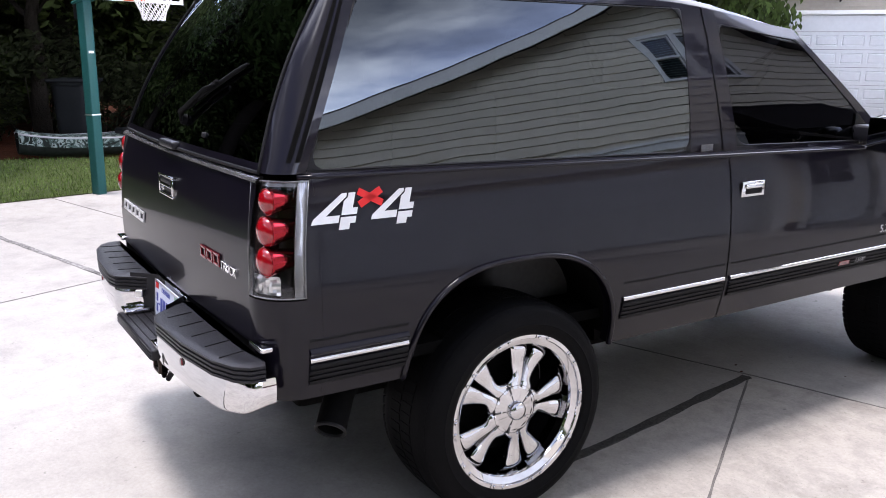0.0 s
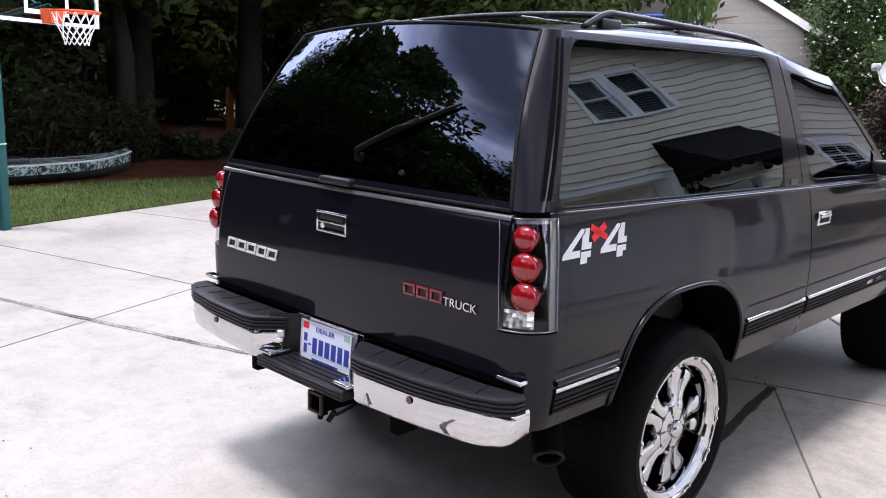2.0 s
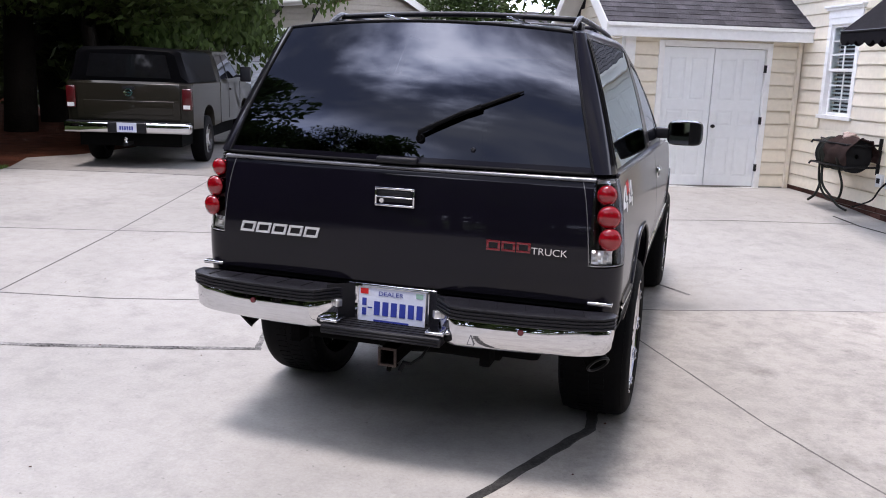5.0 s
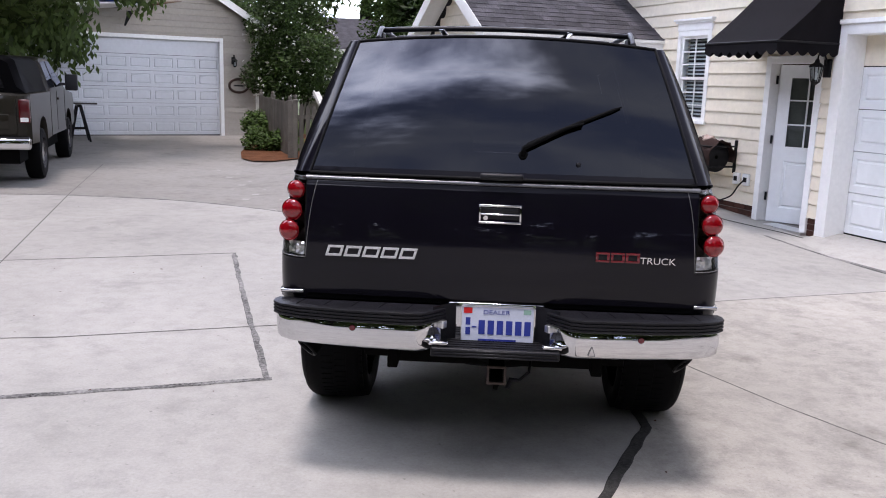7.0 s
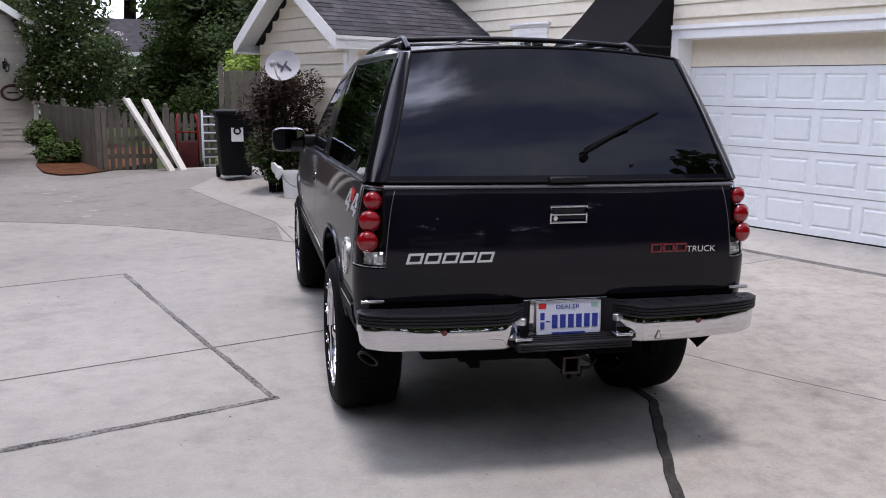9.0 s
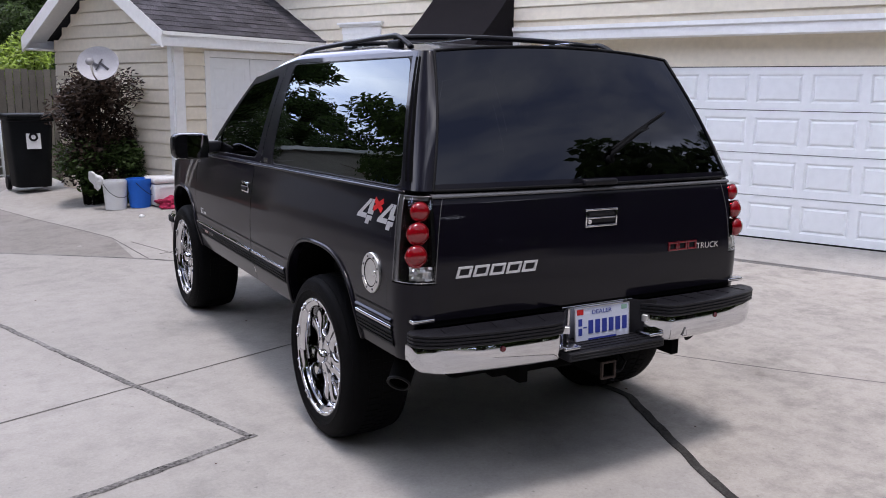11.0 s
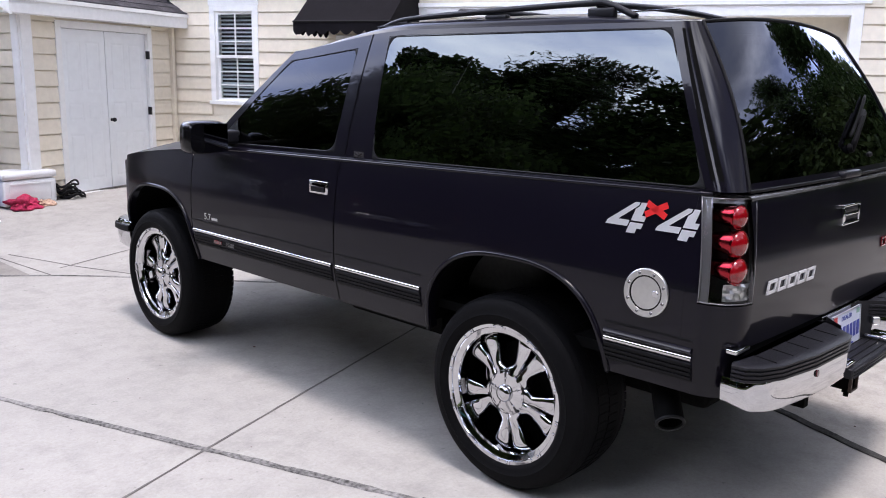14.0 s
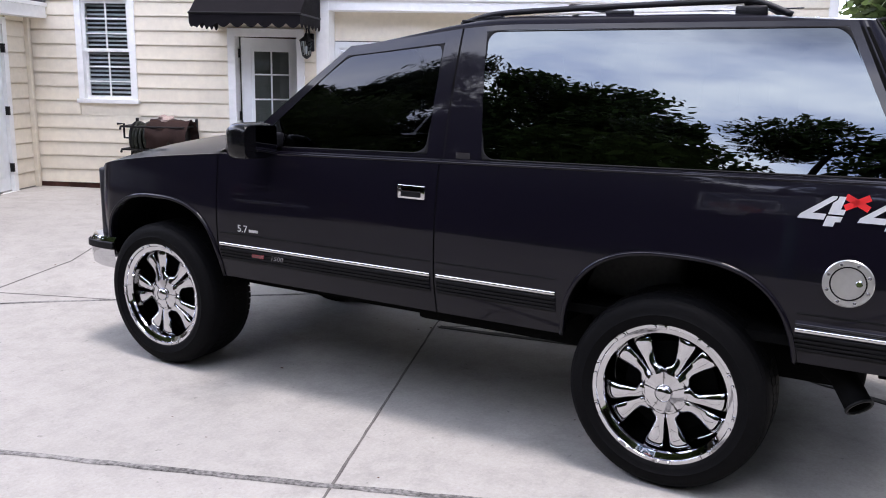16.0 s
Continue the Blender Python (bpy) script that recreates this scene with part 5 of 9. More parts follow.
    for k in (0, 1):
        y = -0.438 - 0.195 * k if s < 0 else -0.767 + 0.195 * k
        for poly in (FOUR_LEFT, FOUR_STEM, FOUR_FOOT):
            bm = prism(bmesh.new(), [(0.140 * a, 0.108 * b - 0.054) for a, b in poly], 0.0, 0.0012, on_side(y, 1.193, 0.001) @ shear)
            part("badge_numeral", bm, DECAL_SILVER, quarter, "silver four of a badge")
    bm = bmesh.new()
    for a in (28, -28):
        box(bm, -0.044, 0.044, -0.011, 0.011, 0, 0.0012, on_side(-0.597 + 0.020 * s, 1.228, 0.0016) @ pose(0, 0, 0, 0, 0, a))
    part("badge_cross", bm, DECAL_RED, quarter, "red cross of a badge")
    text_part("engine_badge", "5.7", 0.052, DECAL_SILVER, door, on_side(2.20, 0.845, 0.0015), "", 0.001, 1.1)
    part("badge_bar", boxed(-0.03, 0.03, -0.007, 0.007, -0.001, 0.001, on_side(2.20 - 0.0 + s * 0.075, 0.840, 0.002)), DECAL_SILVER, door)
    yy = 2.10 if s < 0 else 1.90
    part("trim_block", boxed(-0.040, 0.040, -0.010, 0.010, -0.001, 0.002, on_side(yy, 0.714, 0.008) @ shear), BADGE_RED, door, "red badge block")
    text_part("trim_number", "1500", 0.034, LIP_GREY, door, on_side(yy - 0.125 if s < 0 else yy + 0.125, 0.714, 0.009) @ shear, "grey raised number", 0.001, 1.25)
    part("trim_badge", boxed(-0.035, 0.035, -0.014, 0.014, -0.001, 0.002, pose(s * (cabin_x(0.03) + 0.001), 0.965, 1.292, 90, 0, 90 * s)), SMOKE, car)
    if s < 0:
        fuel = part("fuel_door", turned([(0, 0.004), (0.056, 0.004), (0.058, 0.002), (0.060, 0.002), (0.062, 0.007), (0.082, 0.007), (0.085, 0.004), (0.085, -0.004)], 48, on_side(-0.619, 0.946, 0.002)), ALU, car, "round satin aluminium fuel door", 30)
        part("fuel_door_groove", turned([(0.0565, 0.0), (0.0615, 0.0), (0.0615, 0.003), (0.0565, 0.003)], 40, on_side(-0.619, 0.946, 0.0045), True), RUBBER, fuel)
        for k in range(8):
            a = 2 * math.pi * (k + 0.5) / 8
            part("fuel_door_bolt", turned([(0, 0.0035), (0.004, 0.003), (0.006, 0), (0.006, -0.002)], 10, on_side(-0.619, 0.946, 0.009) @ pose(0.0715 * math.cos(a), 0.0715 * math.sin(a), 0)), LIP_GREY, fuel)
        part("fuel_door_lock", turned([(0, 0.002), (0.010, 0.002), (0.012, 0)], 16, on_side(-0.619, 0.946, 0.006) @ pose(0.035, 0.002, 0)), CHROME, fuel)
    # exhaust
    bend = [(s * 0.60, -0.42, 0.60), (s * 0.70, -0.54, 0.595), (s * 0.785, -0.63, 0.555), (s * 0.86, -0.70, 0.47)]
    pipe = part("exhaust_pipe", tube(bmesh.new(), bend, 0.050, 24, cap=False), BLACK, car, "black exhaust tip", 60)
    part("pipe_bore", tube(bmesh.new(), bend[1:], 0.044, 24, cap=False), BLACK, pipe, "", 60)
    d = (Vector(bend[3]) - Vector(bend[2])).normalized()
    rim_m = Matrix.Translation(bend[3]) @ d.to_track_quat('Z', 'Y').to_matrix().to_4x4()
    part("pipe_lip", turned([(0.043, -0.006), (0.053, -0.006), (0.054, 0.0), (0.051, 0.004), (0.044, 0.003)], 28, rim_m, True), IRON, pipe, "", 40)


def build_tail_lamp(car, s):
    z0, z1, t0 = 0.948, 1.290, 0.005
    lamp = grid_part("tail_lamp", [[corner_point(t, z, -0.001) for z in span(z0, z1, 12)] for t in span(t0, 1, 16)], CLEAR, car, s, "clear tail lamp with three round red lenses")
    # dark housing behind the lens
    rows = [[corner_point(t, z, -0.09) for z in span(z0, z1, 8)] for t in span(t0, 1, 12)]
    rows = [[corner_point(t0, z, -0.003) for z in span(z0, z1, 8)]] + rows + [[corner_point(1.0, z, -0.003) for z in span(z0, z1, 8)]]
    grid_part("lamp_housing", rows, SMOKE, lamp, s, "smoked lamp housing")
    for zz in (z0, z1):
        grid_part("lamp_shelf", [[corner_point(t, zz, o) for o in (-0.003, -0.09)] for t in span(t0, 1, 10)], SMOKE, lamp, s)
    # grey bezel round the lamp, with a bright thin edge
    rows = [[corner_point(t, z, -0.006) for z in span(z0, z1, 8)] for t in span(t0, t0 + 0.16, 3)]
    grid_part("lamp_bezel", rows, LAMP_GREY, lamp, s, "grey bezel")
    rows = [[corner_point(t, z, -0.007) for z in span(z1 - 0.018, z1, 2)] for t in span(t0, 1, 10)]
    grid_part("lamp_bezel", rows, LAMP_GREY, lamp, s)

    def border(path):
        pts = [(s * p[0], p[1], p[2]) for p in path]
        part("lamp_border", tube(bmesh.new(), pts, 0.0024, 6), LAMP_GREY, lamp, "", 60)
    border([corner_point(t, z1 - 0.003, -0.001) for t in span(t0, 1, 10)])
    border([corner_point(t, z0 + 0.003, -0.001) for t in span(t0, 1, 10)])
    border([corner_point(t0 + 0.01, z, -0.001) for z in span(z0, z1, 8)])
    border([corner_point(t0 + 0.16, z, -0.004) for z in span(z0, z1, 8)])
    border([corner_point(0.985, z, -0.001) for z in span(z0, z1, 8)])
    for z, r in ((1.232, 0.038), (1.147, 0.044), (1.060, 0.043)):
        lm = pose(s * (half_width(z) - 0.056), rear_line(z) + 0.022, z, 90, 0, 10 * s)
        lens = part("red_lens", turned([(r, 0.0), (r * 0.97, 0.006), (r * 0.85, 0.012), (r * 0.60, 0.018), (r * 0.30, 0.021), (0, 0.022)], 28, lm), RED_LENS, lamp, "domed round red lens", 50)
        part("lens_tube", turned([(r * 0.50, -0.125), (r * 0.70, -0.080), (r * 0.88, -0.038), (r * 1.0, -0.003), (r, -0.003)], 28, lm), RED_CHROME, lens, "red mirrored lens tube", 50)
        part("lens_ring", turned([(r * 0.99, -0.006), (r * 1.05, -0.004), (r * 1.05, 0.003), (r * 0.99, 0.003)], 28, lm, True), RED_CHROME, lens, "", 40)
    rng = random.Random(4)
    rows = [[corner_point(t, zz, -0.018 + rng.uniform(-0.006, 0.006)) for zz in span(0.957, 1.012, 6)] for t in span(0.40, 0.97, 9)]
    grid_part("reverse_lens", rows, ALU, lamp, s, "faceted clear reversing lens", 1)


def build_rear(car):
    # tailgate with a lip along its top
    rows = []
    half = 0.815
    for x in span(-half, half, 40):
        col = [rear_point(x, z) for z in span(0.795, 1.278, 20)]
        x0, y0, z0 = col[-1]
        rows.append([(x0, col[0][1] + 0.03, 0.79)] + col + [(x0, y0 + 0.010, 1.284), (x0, y0 + 0.05, 1.285)])
    gate = grid_part("tailgate", rows, PAINT, car)
    rows = [[rear_point(x, z, dx) for z, dx in ((1.279, 0.001), (1.282, 0.006), (1.288, 0.0075), (1.294, 0.005), (1.297, -0.006))] for x in span(-0.82, 0.82, 30)]
    grid_part("gate_lip", rows, LIP_GREY, gate, 1, "bright lip over the tailgate")
    # seals in the gaps
    for s in (1, -1):
        rows = [[(x, rear_line(z) + 0.014, z) for z in span(0.66, 1.30, 10)] for x in (0.79, 0.824)]
        grid_part("gate_seal", rows, RUBBER, car, s)
        # chrome bumper bolts under the tail lamps
        part("bumper_cap", boxed(-0.05, 0.05, -0.02, 0.02, -0.008, 0.008, pose(s * 0.872, -0.925, 0.802), 0.005), CHROME, car, "", 40)
    rows = [[rear_point(x, z, -0.006) for z in (0.70, 0.74, 0.798)] for x in span(-0.84, 0.84, 20)]
    grid_part("rear_valance", rows, BLACK, car)
    # lift glass with a thin frame
    rows = [[cabin_rear(u, f) for f in span(0.035, 0.985, 22)] for u in span(-0.992, 0.992, 40)]
    pane = grid_part("rear_window", rows, DARK_GLASS, car, 1, "dark tinted rear glass")
    edge = [cabin_rear(u, 0.0, 0.002) for u in span(-1, 1, 30)] + [cabin_rear(1, f, 0.002) for f in span(0.02, 1, 16)] + [cabin_rear(u, 1.0, 0.002) for u in span(1, -1, 30)] + [cabin_rear(-1, f, 0.002) for f in span(1, 0.02, 16)]
    part("rear_window_seal", tube(bmesh.new(), edge + edge[:1], 0.006, 8, cap=False), RUBBER, pane, "", 70)
    rows = [[cabin_rear(u, f, 0.001) for f in span(0.0, 0.045, 3)] for u in span(-1, 1, 30)]
    grid_part("window_sill", rows, PAINT, pane)
    latch = part("window_latch", boxed(-0.09, 0.09, -0.016, 0.018, -0.014, 0.014, pose(0, cabin_rear(0, 0.02)[1] - 0.012, 1.318), 0.010), PLASTIC, pane, "", 40)
    # wiper
    def on_glass(x, f, out):
        u = x / lerp(CAB["rxb"], CAB["rxt"], f)
        return Vector(cabin_rear(u, f, out))
    p0, p1, p2 = on_glass(0.085, 0.22, 0.03), on_glass(0.26, 0.37, 0.035), on_glass(0.33, 0.405, 0.03)
    wiper = part("wiper", tube(bmesh.new(), [on_glass(0.085, 0.17, 0.012), p0, p1, p2], [0.013, 0.011, 0.008, 0.005], 8), TYRE, car, "black rear wiper", 50)
    blade = [on_glass(lerp(0.10, 0.49, k / 10), lerp(0.245, 0.535, k / 10), 0.012) for k in range(11)]
    part("wiper_blade", tube(bmesh.new(), blade, [0.006] + [0.008] * 9 + [0.003], 6), TYRE, wiper, "", 50)
    part("wiper_clip", tube(bmesh.new(), [on_glass(0.20, 0.32, 0.025), on_glass(0.33, 0.42, 0.025)], 0.009, 6), TYRE, wiper, "", 50)
    part("wiper_pivot", turned([(0, 0.02), (0.016, 0.018), (0.02, 0)], 16, pose(*on_glass(0.085, 0.17, 0.0), 80)), TYRE, wiper, "", 50)
    part("washer_jet", turned([(0, 0.012), (0.008, 0.010), (0.011, 0)], 12, pose(*on_glass(0.315, 0.115, 0.0), 75)), PLASTIC, car, "", 50)
    # gate handle: chrome frame round two recesses
    hz = 1.165
    y = rear_point(0, hz)[1]
    frame_ = bmesh.new()
    for x0, x1, z0, z1 in ((-0.088, 0.088, 0.031, 0.040), (-0.088, 0.088, -0.040, -0.031), (-0.088, -0.080, -0.031, 0.031), (0.080, 0.088, -0.031, 0.031), (-0.080, 0.080, -0.004, 0.003)):
        box(frame_, x0, x1, y - 0.012, y + 0.01, hz + z0, hz + z1, None, 0.0025)
    h = part("gate_handle", frame_, CHROME, gate, "chrome tailgate handle", 40)
    part("handle_recess", boxed(-0.082, 0.082, y - 0.003, y + 0.01, hz - 0.033, hz + 0.033), PLASTIC, h)
    part("handle_lever", boxed(-0.070, 0.070, y - 0.010, y + 0.004, hz + 0.008, hz + 0.026, None, 0.005), PLASTIC, h, "", 40)
    part("handle_lock", turned([(0, 0.003), (0.010, 0.003), (0.012, 0)], 16, pose(-0.06, y - 0.003, hz - 0.017, 90)), CHROME, h)
    # badges: chrome and red blocks, and a word
    lean = Matrix(((1, 0, 0.30, 0), (0, 1, 0, 0), (0, 0, 1, 0), (0, 0, 0, 1)))
    for k in range(5):
        x = -0.690 + 0.078 * k
        z = 0.985
        bm = bmesh.new()
        w = 0.034
        for x0, x1, z0, z1 in ((-w, w, 0.013, 0.023), (-w, w, -0.023, -0.013), (-w, -w + 0.011, -0.013, 0.013), (w - 0.011, w, -0.013, 0.013)):
            box(bm, x0, x1, -0.007, 0.0, z0, z1, lean, 0.002)
        bmesh.ops.translate(bm, vec=(x, rear_point(x, z)[1], z), verts=list(bm.verts))
        part("name_badge", bm, BADGE_CHROME, gate, "chrome badge block", 40)
    for k in range(3):
        x = 0.432 + 0.062 * k
        bm = bmesh.new()
        for x0, x1, z0, z1 in ((-0.029, 0.029, 0.012, 0.021), (-0.029, 0.029, -0.021, -0.012), (-0.029, -0.018, -0.012, 0.012), (0.018, 0.029, -0.012, 0.012)):
            box(bm, x0, x1, -0.006, 0.0, z0, z1, None, 0.002)
        bmesh.ops.translate(bm, vec=(x, rear_point(x, 1.0)[1], 1.003), verts=list(bm.verts))
        part("maker_badge", bm, BADGE_RED, gate, "red badge block", 40)
    text_part("word_badge", "TRUCK", 0.040, CHROME, gate, pose(0.660, rear_point(0.66, 0.99)[1] - 0.002, 0.992, 90), "", 0.003, 1.12)
    build_rear_bumper(car)


def build_rear_bumper(car):
    bumper = part("rear_bumper", boxed(-0.80, 0.80, -0.932, -0.90, 0.66, 0.735, None, 0.01), BLACK, car, "chrome step bumper with black pads")
    for s in (1, -1):
        outer = [(0.195, -0.945), (0.215, -1.000), (0.300, -1.092), (0.36, -1.104), (0.62, -1.092), (0.82, -1.060), (0.905, -1.025), (0.942, -0.985), (0.945, -0.940)]
        def ring(inset):
            pts = [Vector((x, y, 0)) for x, y in outer]
            res = []
            for i, p in enumerate(pts):
                d = (pts[min(i + 1, len(pts) - 1)] - pts[max(i - 1, 0)]).normalized()
                n = Vector((-d.y, d.x, 0))
                res.append((s * (p.x + n.x * inset), p.y + n.y * inset))
            return res + [(s * 0.93, -0.935), (s * 0.80, -0.958), (s * 0.5, -0.966), (s * 0.195, -0.966)]
        bm = bmesh.new()
        z = 0.716
        levels = []
        for k in range(4):
            levels += [(z, 0.006), (z + 0.003, 0.0), (z + 0.0100, 0.0), (z + 0.0120, 0.006)]
            z += 0.0138
        levels += [(z, 0.012), (z + 0.002, 0.026), (z + 0.002, 0.04)]
        rings = [[bm.verts.new((*p, zz)) for p in ring(i)] for zz, i in levels]
        for a, b in zip(rings, rings[1:]):
            for k in range(len(a)):
                j = (k + 1) % len(a)
                bm.faces.new((a[k], a[j], b[j], b[k]))
        bm.faces.new(rings[-1])
        bm.faces.new(rings[0][::-1])
        bmesh.ops.recalc_face_normals(bm, faces=list(bm.faces))
        pad = part("bumper_pad", bm, PLASTIC, bumper, "ribbed black step pad", 25)
        for k in range(5):
            part("tread_line", boxed(-0.001, 0.001, -0.045, 0.045, 0, 0.003, pose(s * (0.36 + 0.115 * k), -1.02 + 0.006 * k, 0.7725, 0, 0, 14 * s)), RUBBER, pad)
        # chrome face below the pad, tucked under at its foot
        path = curve_points([(0.205, -0.955), (0.232, -1.010), (0.300, -1.082), (0.37, -1.094), (0.62, -1.082), (0.82, -1.050), (0.898, -1.015), (0.932, -0.975), (0.936, -0.905)], 8)
        rows = []
        for i, (x, y) in enumerate(path):
            t = i / (len(path) - 1)
            low = 0.602 + 0.010 * smooth_step(0.3, 0.8, t) + 0.020 * smooth_step(0.8, 1.0, t)
            cx, cy = 0.62, -0.95
            col = []
            for f, tuck in ((0, 0.03), (0.02, 0.012), (0.12, 0.003), (0.5, 0.0), (0.9, 0.002), (1, 0.006)):
                d = Vector((cx - x, cy - y)).normalized() if t > 0.55 else Vector((0, 1))
                col.append((x + d.x * tuck, y + d.y * tuck, lerp(low, 0.719, f)))
            rows.append(col)
        grid_part("chrome_face", rows, CHROME, bumper, s, "polished chrome bumper face", 50)
        part("sensor", turned([(0, 0.004), (0.011, 0.003), (0.013, 0)], 16, pose(s * 0.59, -1.086, 0.692, 90)), SENSOR_RED, bumper, "dark red bumper sensor", 40)
        # side of the plate pocket, a lamp and a bright corner
        rows = [[(x, y, z) for z in span(0.628, 0.785, 4)] for x, y in ((0.165, -0.950), (0.185, -0.965), (0.235, -1.01), (0.262, -1.04))]
        grid_part("pocket_side", rows, PLASTIC, bumper, s)
        part("plate_lamp", boxed(-0.020, 0.020, -0.018, 0.012, -0.016, 0.016, pose(s * 0.225, -1.010, 0.705, 0, 0, 35 * s), 0.005), ALU, bumper, "", 40)
        part("pocket_corner", boxed(-0.006, 0.075, -0.05, 0.05, -0.008, 0.008, pose(s * 0.200, -1.035, 0.640, 0, 0, 0), 0.006) if s > 0 else boxed(-0.075, 0.006, -0.05, 0.05, -0.008, 0.008, pose(s * 0.200, -1.035, 0.640), 0.006), CHROME, bumper, "", 40)
    part("plate_pocket", boxed(-0.20, 0.20, -0.952, -0.935, 0.61, 0.785, None, 0.003), CHROME, bumper, "", 40)
    bm = boxed(-0.265, 0.265, -1.100, -0.95, 0.588, 0.628, None, 0.008)
    for k in range(3):
        box(bm, -0.255, 0.255, -1.104, -1.09, 0.592 + k * 0.012, 0.599 + k * 0.012)
    step = part("lower_step", bm, PLASTIC, bumper, "black lower step", 30)
    for k in range(4):
        part("tread_line", boxed(-0.24, 0.24, -0.002, 0.002, 0, 0.003, pose(0, -1.075 + 0.03 * k, 0.6275)), RUBBER, step)
    # number plate, its writing as plain bars
    plate = part("number_plate", boxed(-0.152, 0.152, -0.003, 0.003, -0.076, 0.076, pose(0.008, -0.972, 0.700, -4), 0.002), PLATE_WHITE, bumper, "white and blue number plate")
    m = pose(0.008, -0.9755, 0.700, 86)
    part("plate_frame", frame_bm(0.1535, 0.0775, 0.0025, 0.003, m), ALU, plate)
    for k in range(6):
        part("plate_bar", boxed(-0.0135, 0.0135, -0.030, 0.030, 0, 0.0012, m @ pose(-0.066 + 0.0385 * k, -0.012, 0)), PLATE_BLUE, plate)
    part("plate_bar", boxed(-0.010, 0.010, -0.003, 0.003, 0, 0.0012, m @ pose(-0.098, -0.012, 0)), PLATE_BLUE, plate)
    for dy in (0.012, -0.030):
        part("plate_bar", boxed(-0.010, 0.010, -0.016, 0.016, 0, 0.0012, m @ pose(-0.124, dy, 0)), PLATE_BLUE, plate)
    text_part("plate_word", "DEALER", 0.026, PLATE_BLUE, plate, m @ pose(-0.005, 0.052, 0.001), "", 0.0006, 1.25)
    part("plate_sticker", boxed(-0.018, 0.018, -0.012, 0.012, 0, 0.001, m @ pose(-0.125, 0.058, 0)), DECAL_RED, plate)
    part("plate_sticker", boxed(-0.016, 0.016, -0.010, 0.010, 0, 0.001, m @ pose(0.124, 0.058, 0)), mat("sticker_green", (0.25, 0.42, 0.35), 0.5, vary=0.1), plate)
    part("plate_bar", boxed(-0.080, 0.080, -0.004, 0.004, 0, 0.001, m @ pose(0, -0.066, 0)), PLATE_BLUE, plate)
    # tow hitch
    bm = bmesh.new()
    for x0, x1, z0, z1 in ((-0.034, 0.034, 0.026, 0.034), (-0.034, 0.034, -0.034, -0.026), (-0.034, -0.026, -0.026, 0.026), (0.026, 0.034, -0.026, 0.026)):
        box(bm, 0.012 + x0, 0.012 + x1, -1.02, -0.72, 0.495 + z0, 0.495 + z1)
    box(bm, -0.028, 0.052, -1.022, -0.995, 0.452, 0.460)
    box(bm, -0.45, 0.45, -0.80, -0.74, 0.46, 0.53, None, 0.01)
    hitch = part("tow_hitch", bm, BLACK, car, "black tow hitch receiver")
    part("receiver_collar", frame_bm(0.040, 0.040, 0.009, 0.012, pose(0.012, -1.018, 0.495, 90)), mat("worn_rusty_steel", (0.065, 0.048, 0.042), 0.55, 0.4, vary=0.45, scale=20), hitch, "worn rusty receiver collar")
    part("hitch_pin", tube(bmesh.new(), [(0.012, -0.99, 0.462), (0.014, -1.0, 0.445), (0.010, -1.0, 0.425)], [0.006, 0.012, 0.010], 8), hitch.data.materials[0], hitch)
    for sx in (0.43, -0.43):
        part("bumper_bracket", boxed(-0.022, 0.022, -0.05, 0.05, -0.055, 0.06, pose(sx, -0.955, 0.555), 0.006), BLACK, hitch)
    # triangular slot near the inner end of the chrome
    bm = prism(bmesh.new(), [(-0.016, -0.018), (0.016, -0.018), (0.003, 0.022), (-0.003, 0.022)], 0, 0.002, pose(0.392, -1.0935, 0.637, 90))
    slot = part("slot_rim", bm, LIP_GREY, bumper)
    part("slot_face", prism(bmesh.new(), [(-0.0115, -0.0145), (0.0115, -0.0145), (0.001, 0.016), (-0.001, 0.016)], 0, 0.002, pose(0.392, -1.0948, 0.637, 90)), CHROME, slot)
    part("hitch_wire", tube(bmesh.new(), [(0.16, -0.90, 0.53), (0.15, -0.98, 0.50), (0.11, -1.0, 0.47), (0.075, -0.985, 0.465), (0.06, -1.0, 0.43)], [0.006, 0.006, 0.006, 0.012, 0.010], 8), RUBBER, hitch)


def roof_crown(u, y):
    """Height of the roof skin over its edge: u across (-1 to 1), flatter at both ends."""
    across = float(np.interp(1 - abs(u), [0, 0.012, 0.03, 0.06, 0.11, 0.2, 0.35, 0.6, 1], [0, 0.012, 0.022, 0.032, 0.042, 0.052, 0.062, 0.071, 0.075]))
    ends = 0.035 * (1 - u * u) + 0.045 * smooth_step(CAB["ryt"], 0.25, y)
    nose = 0.014 * (1 - u * u) + 0.062 * smooth_step(1.72, 0.30, y)
    return min(across, ends, nose)


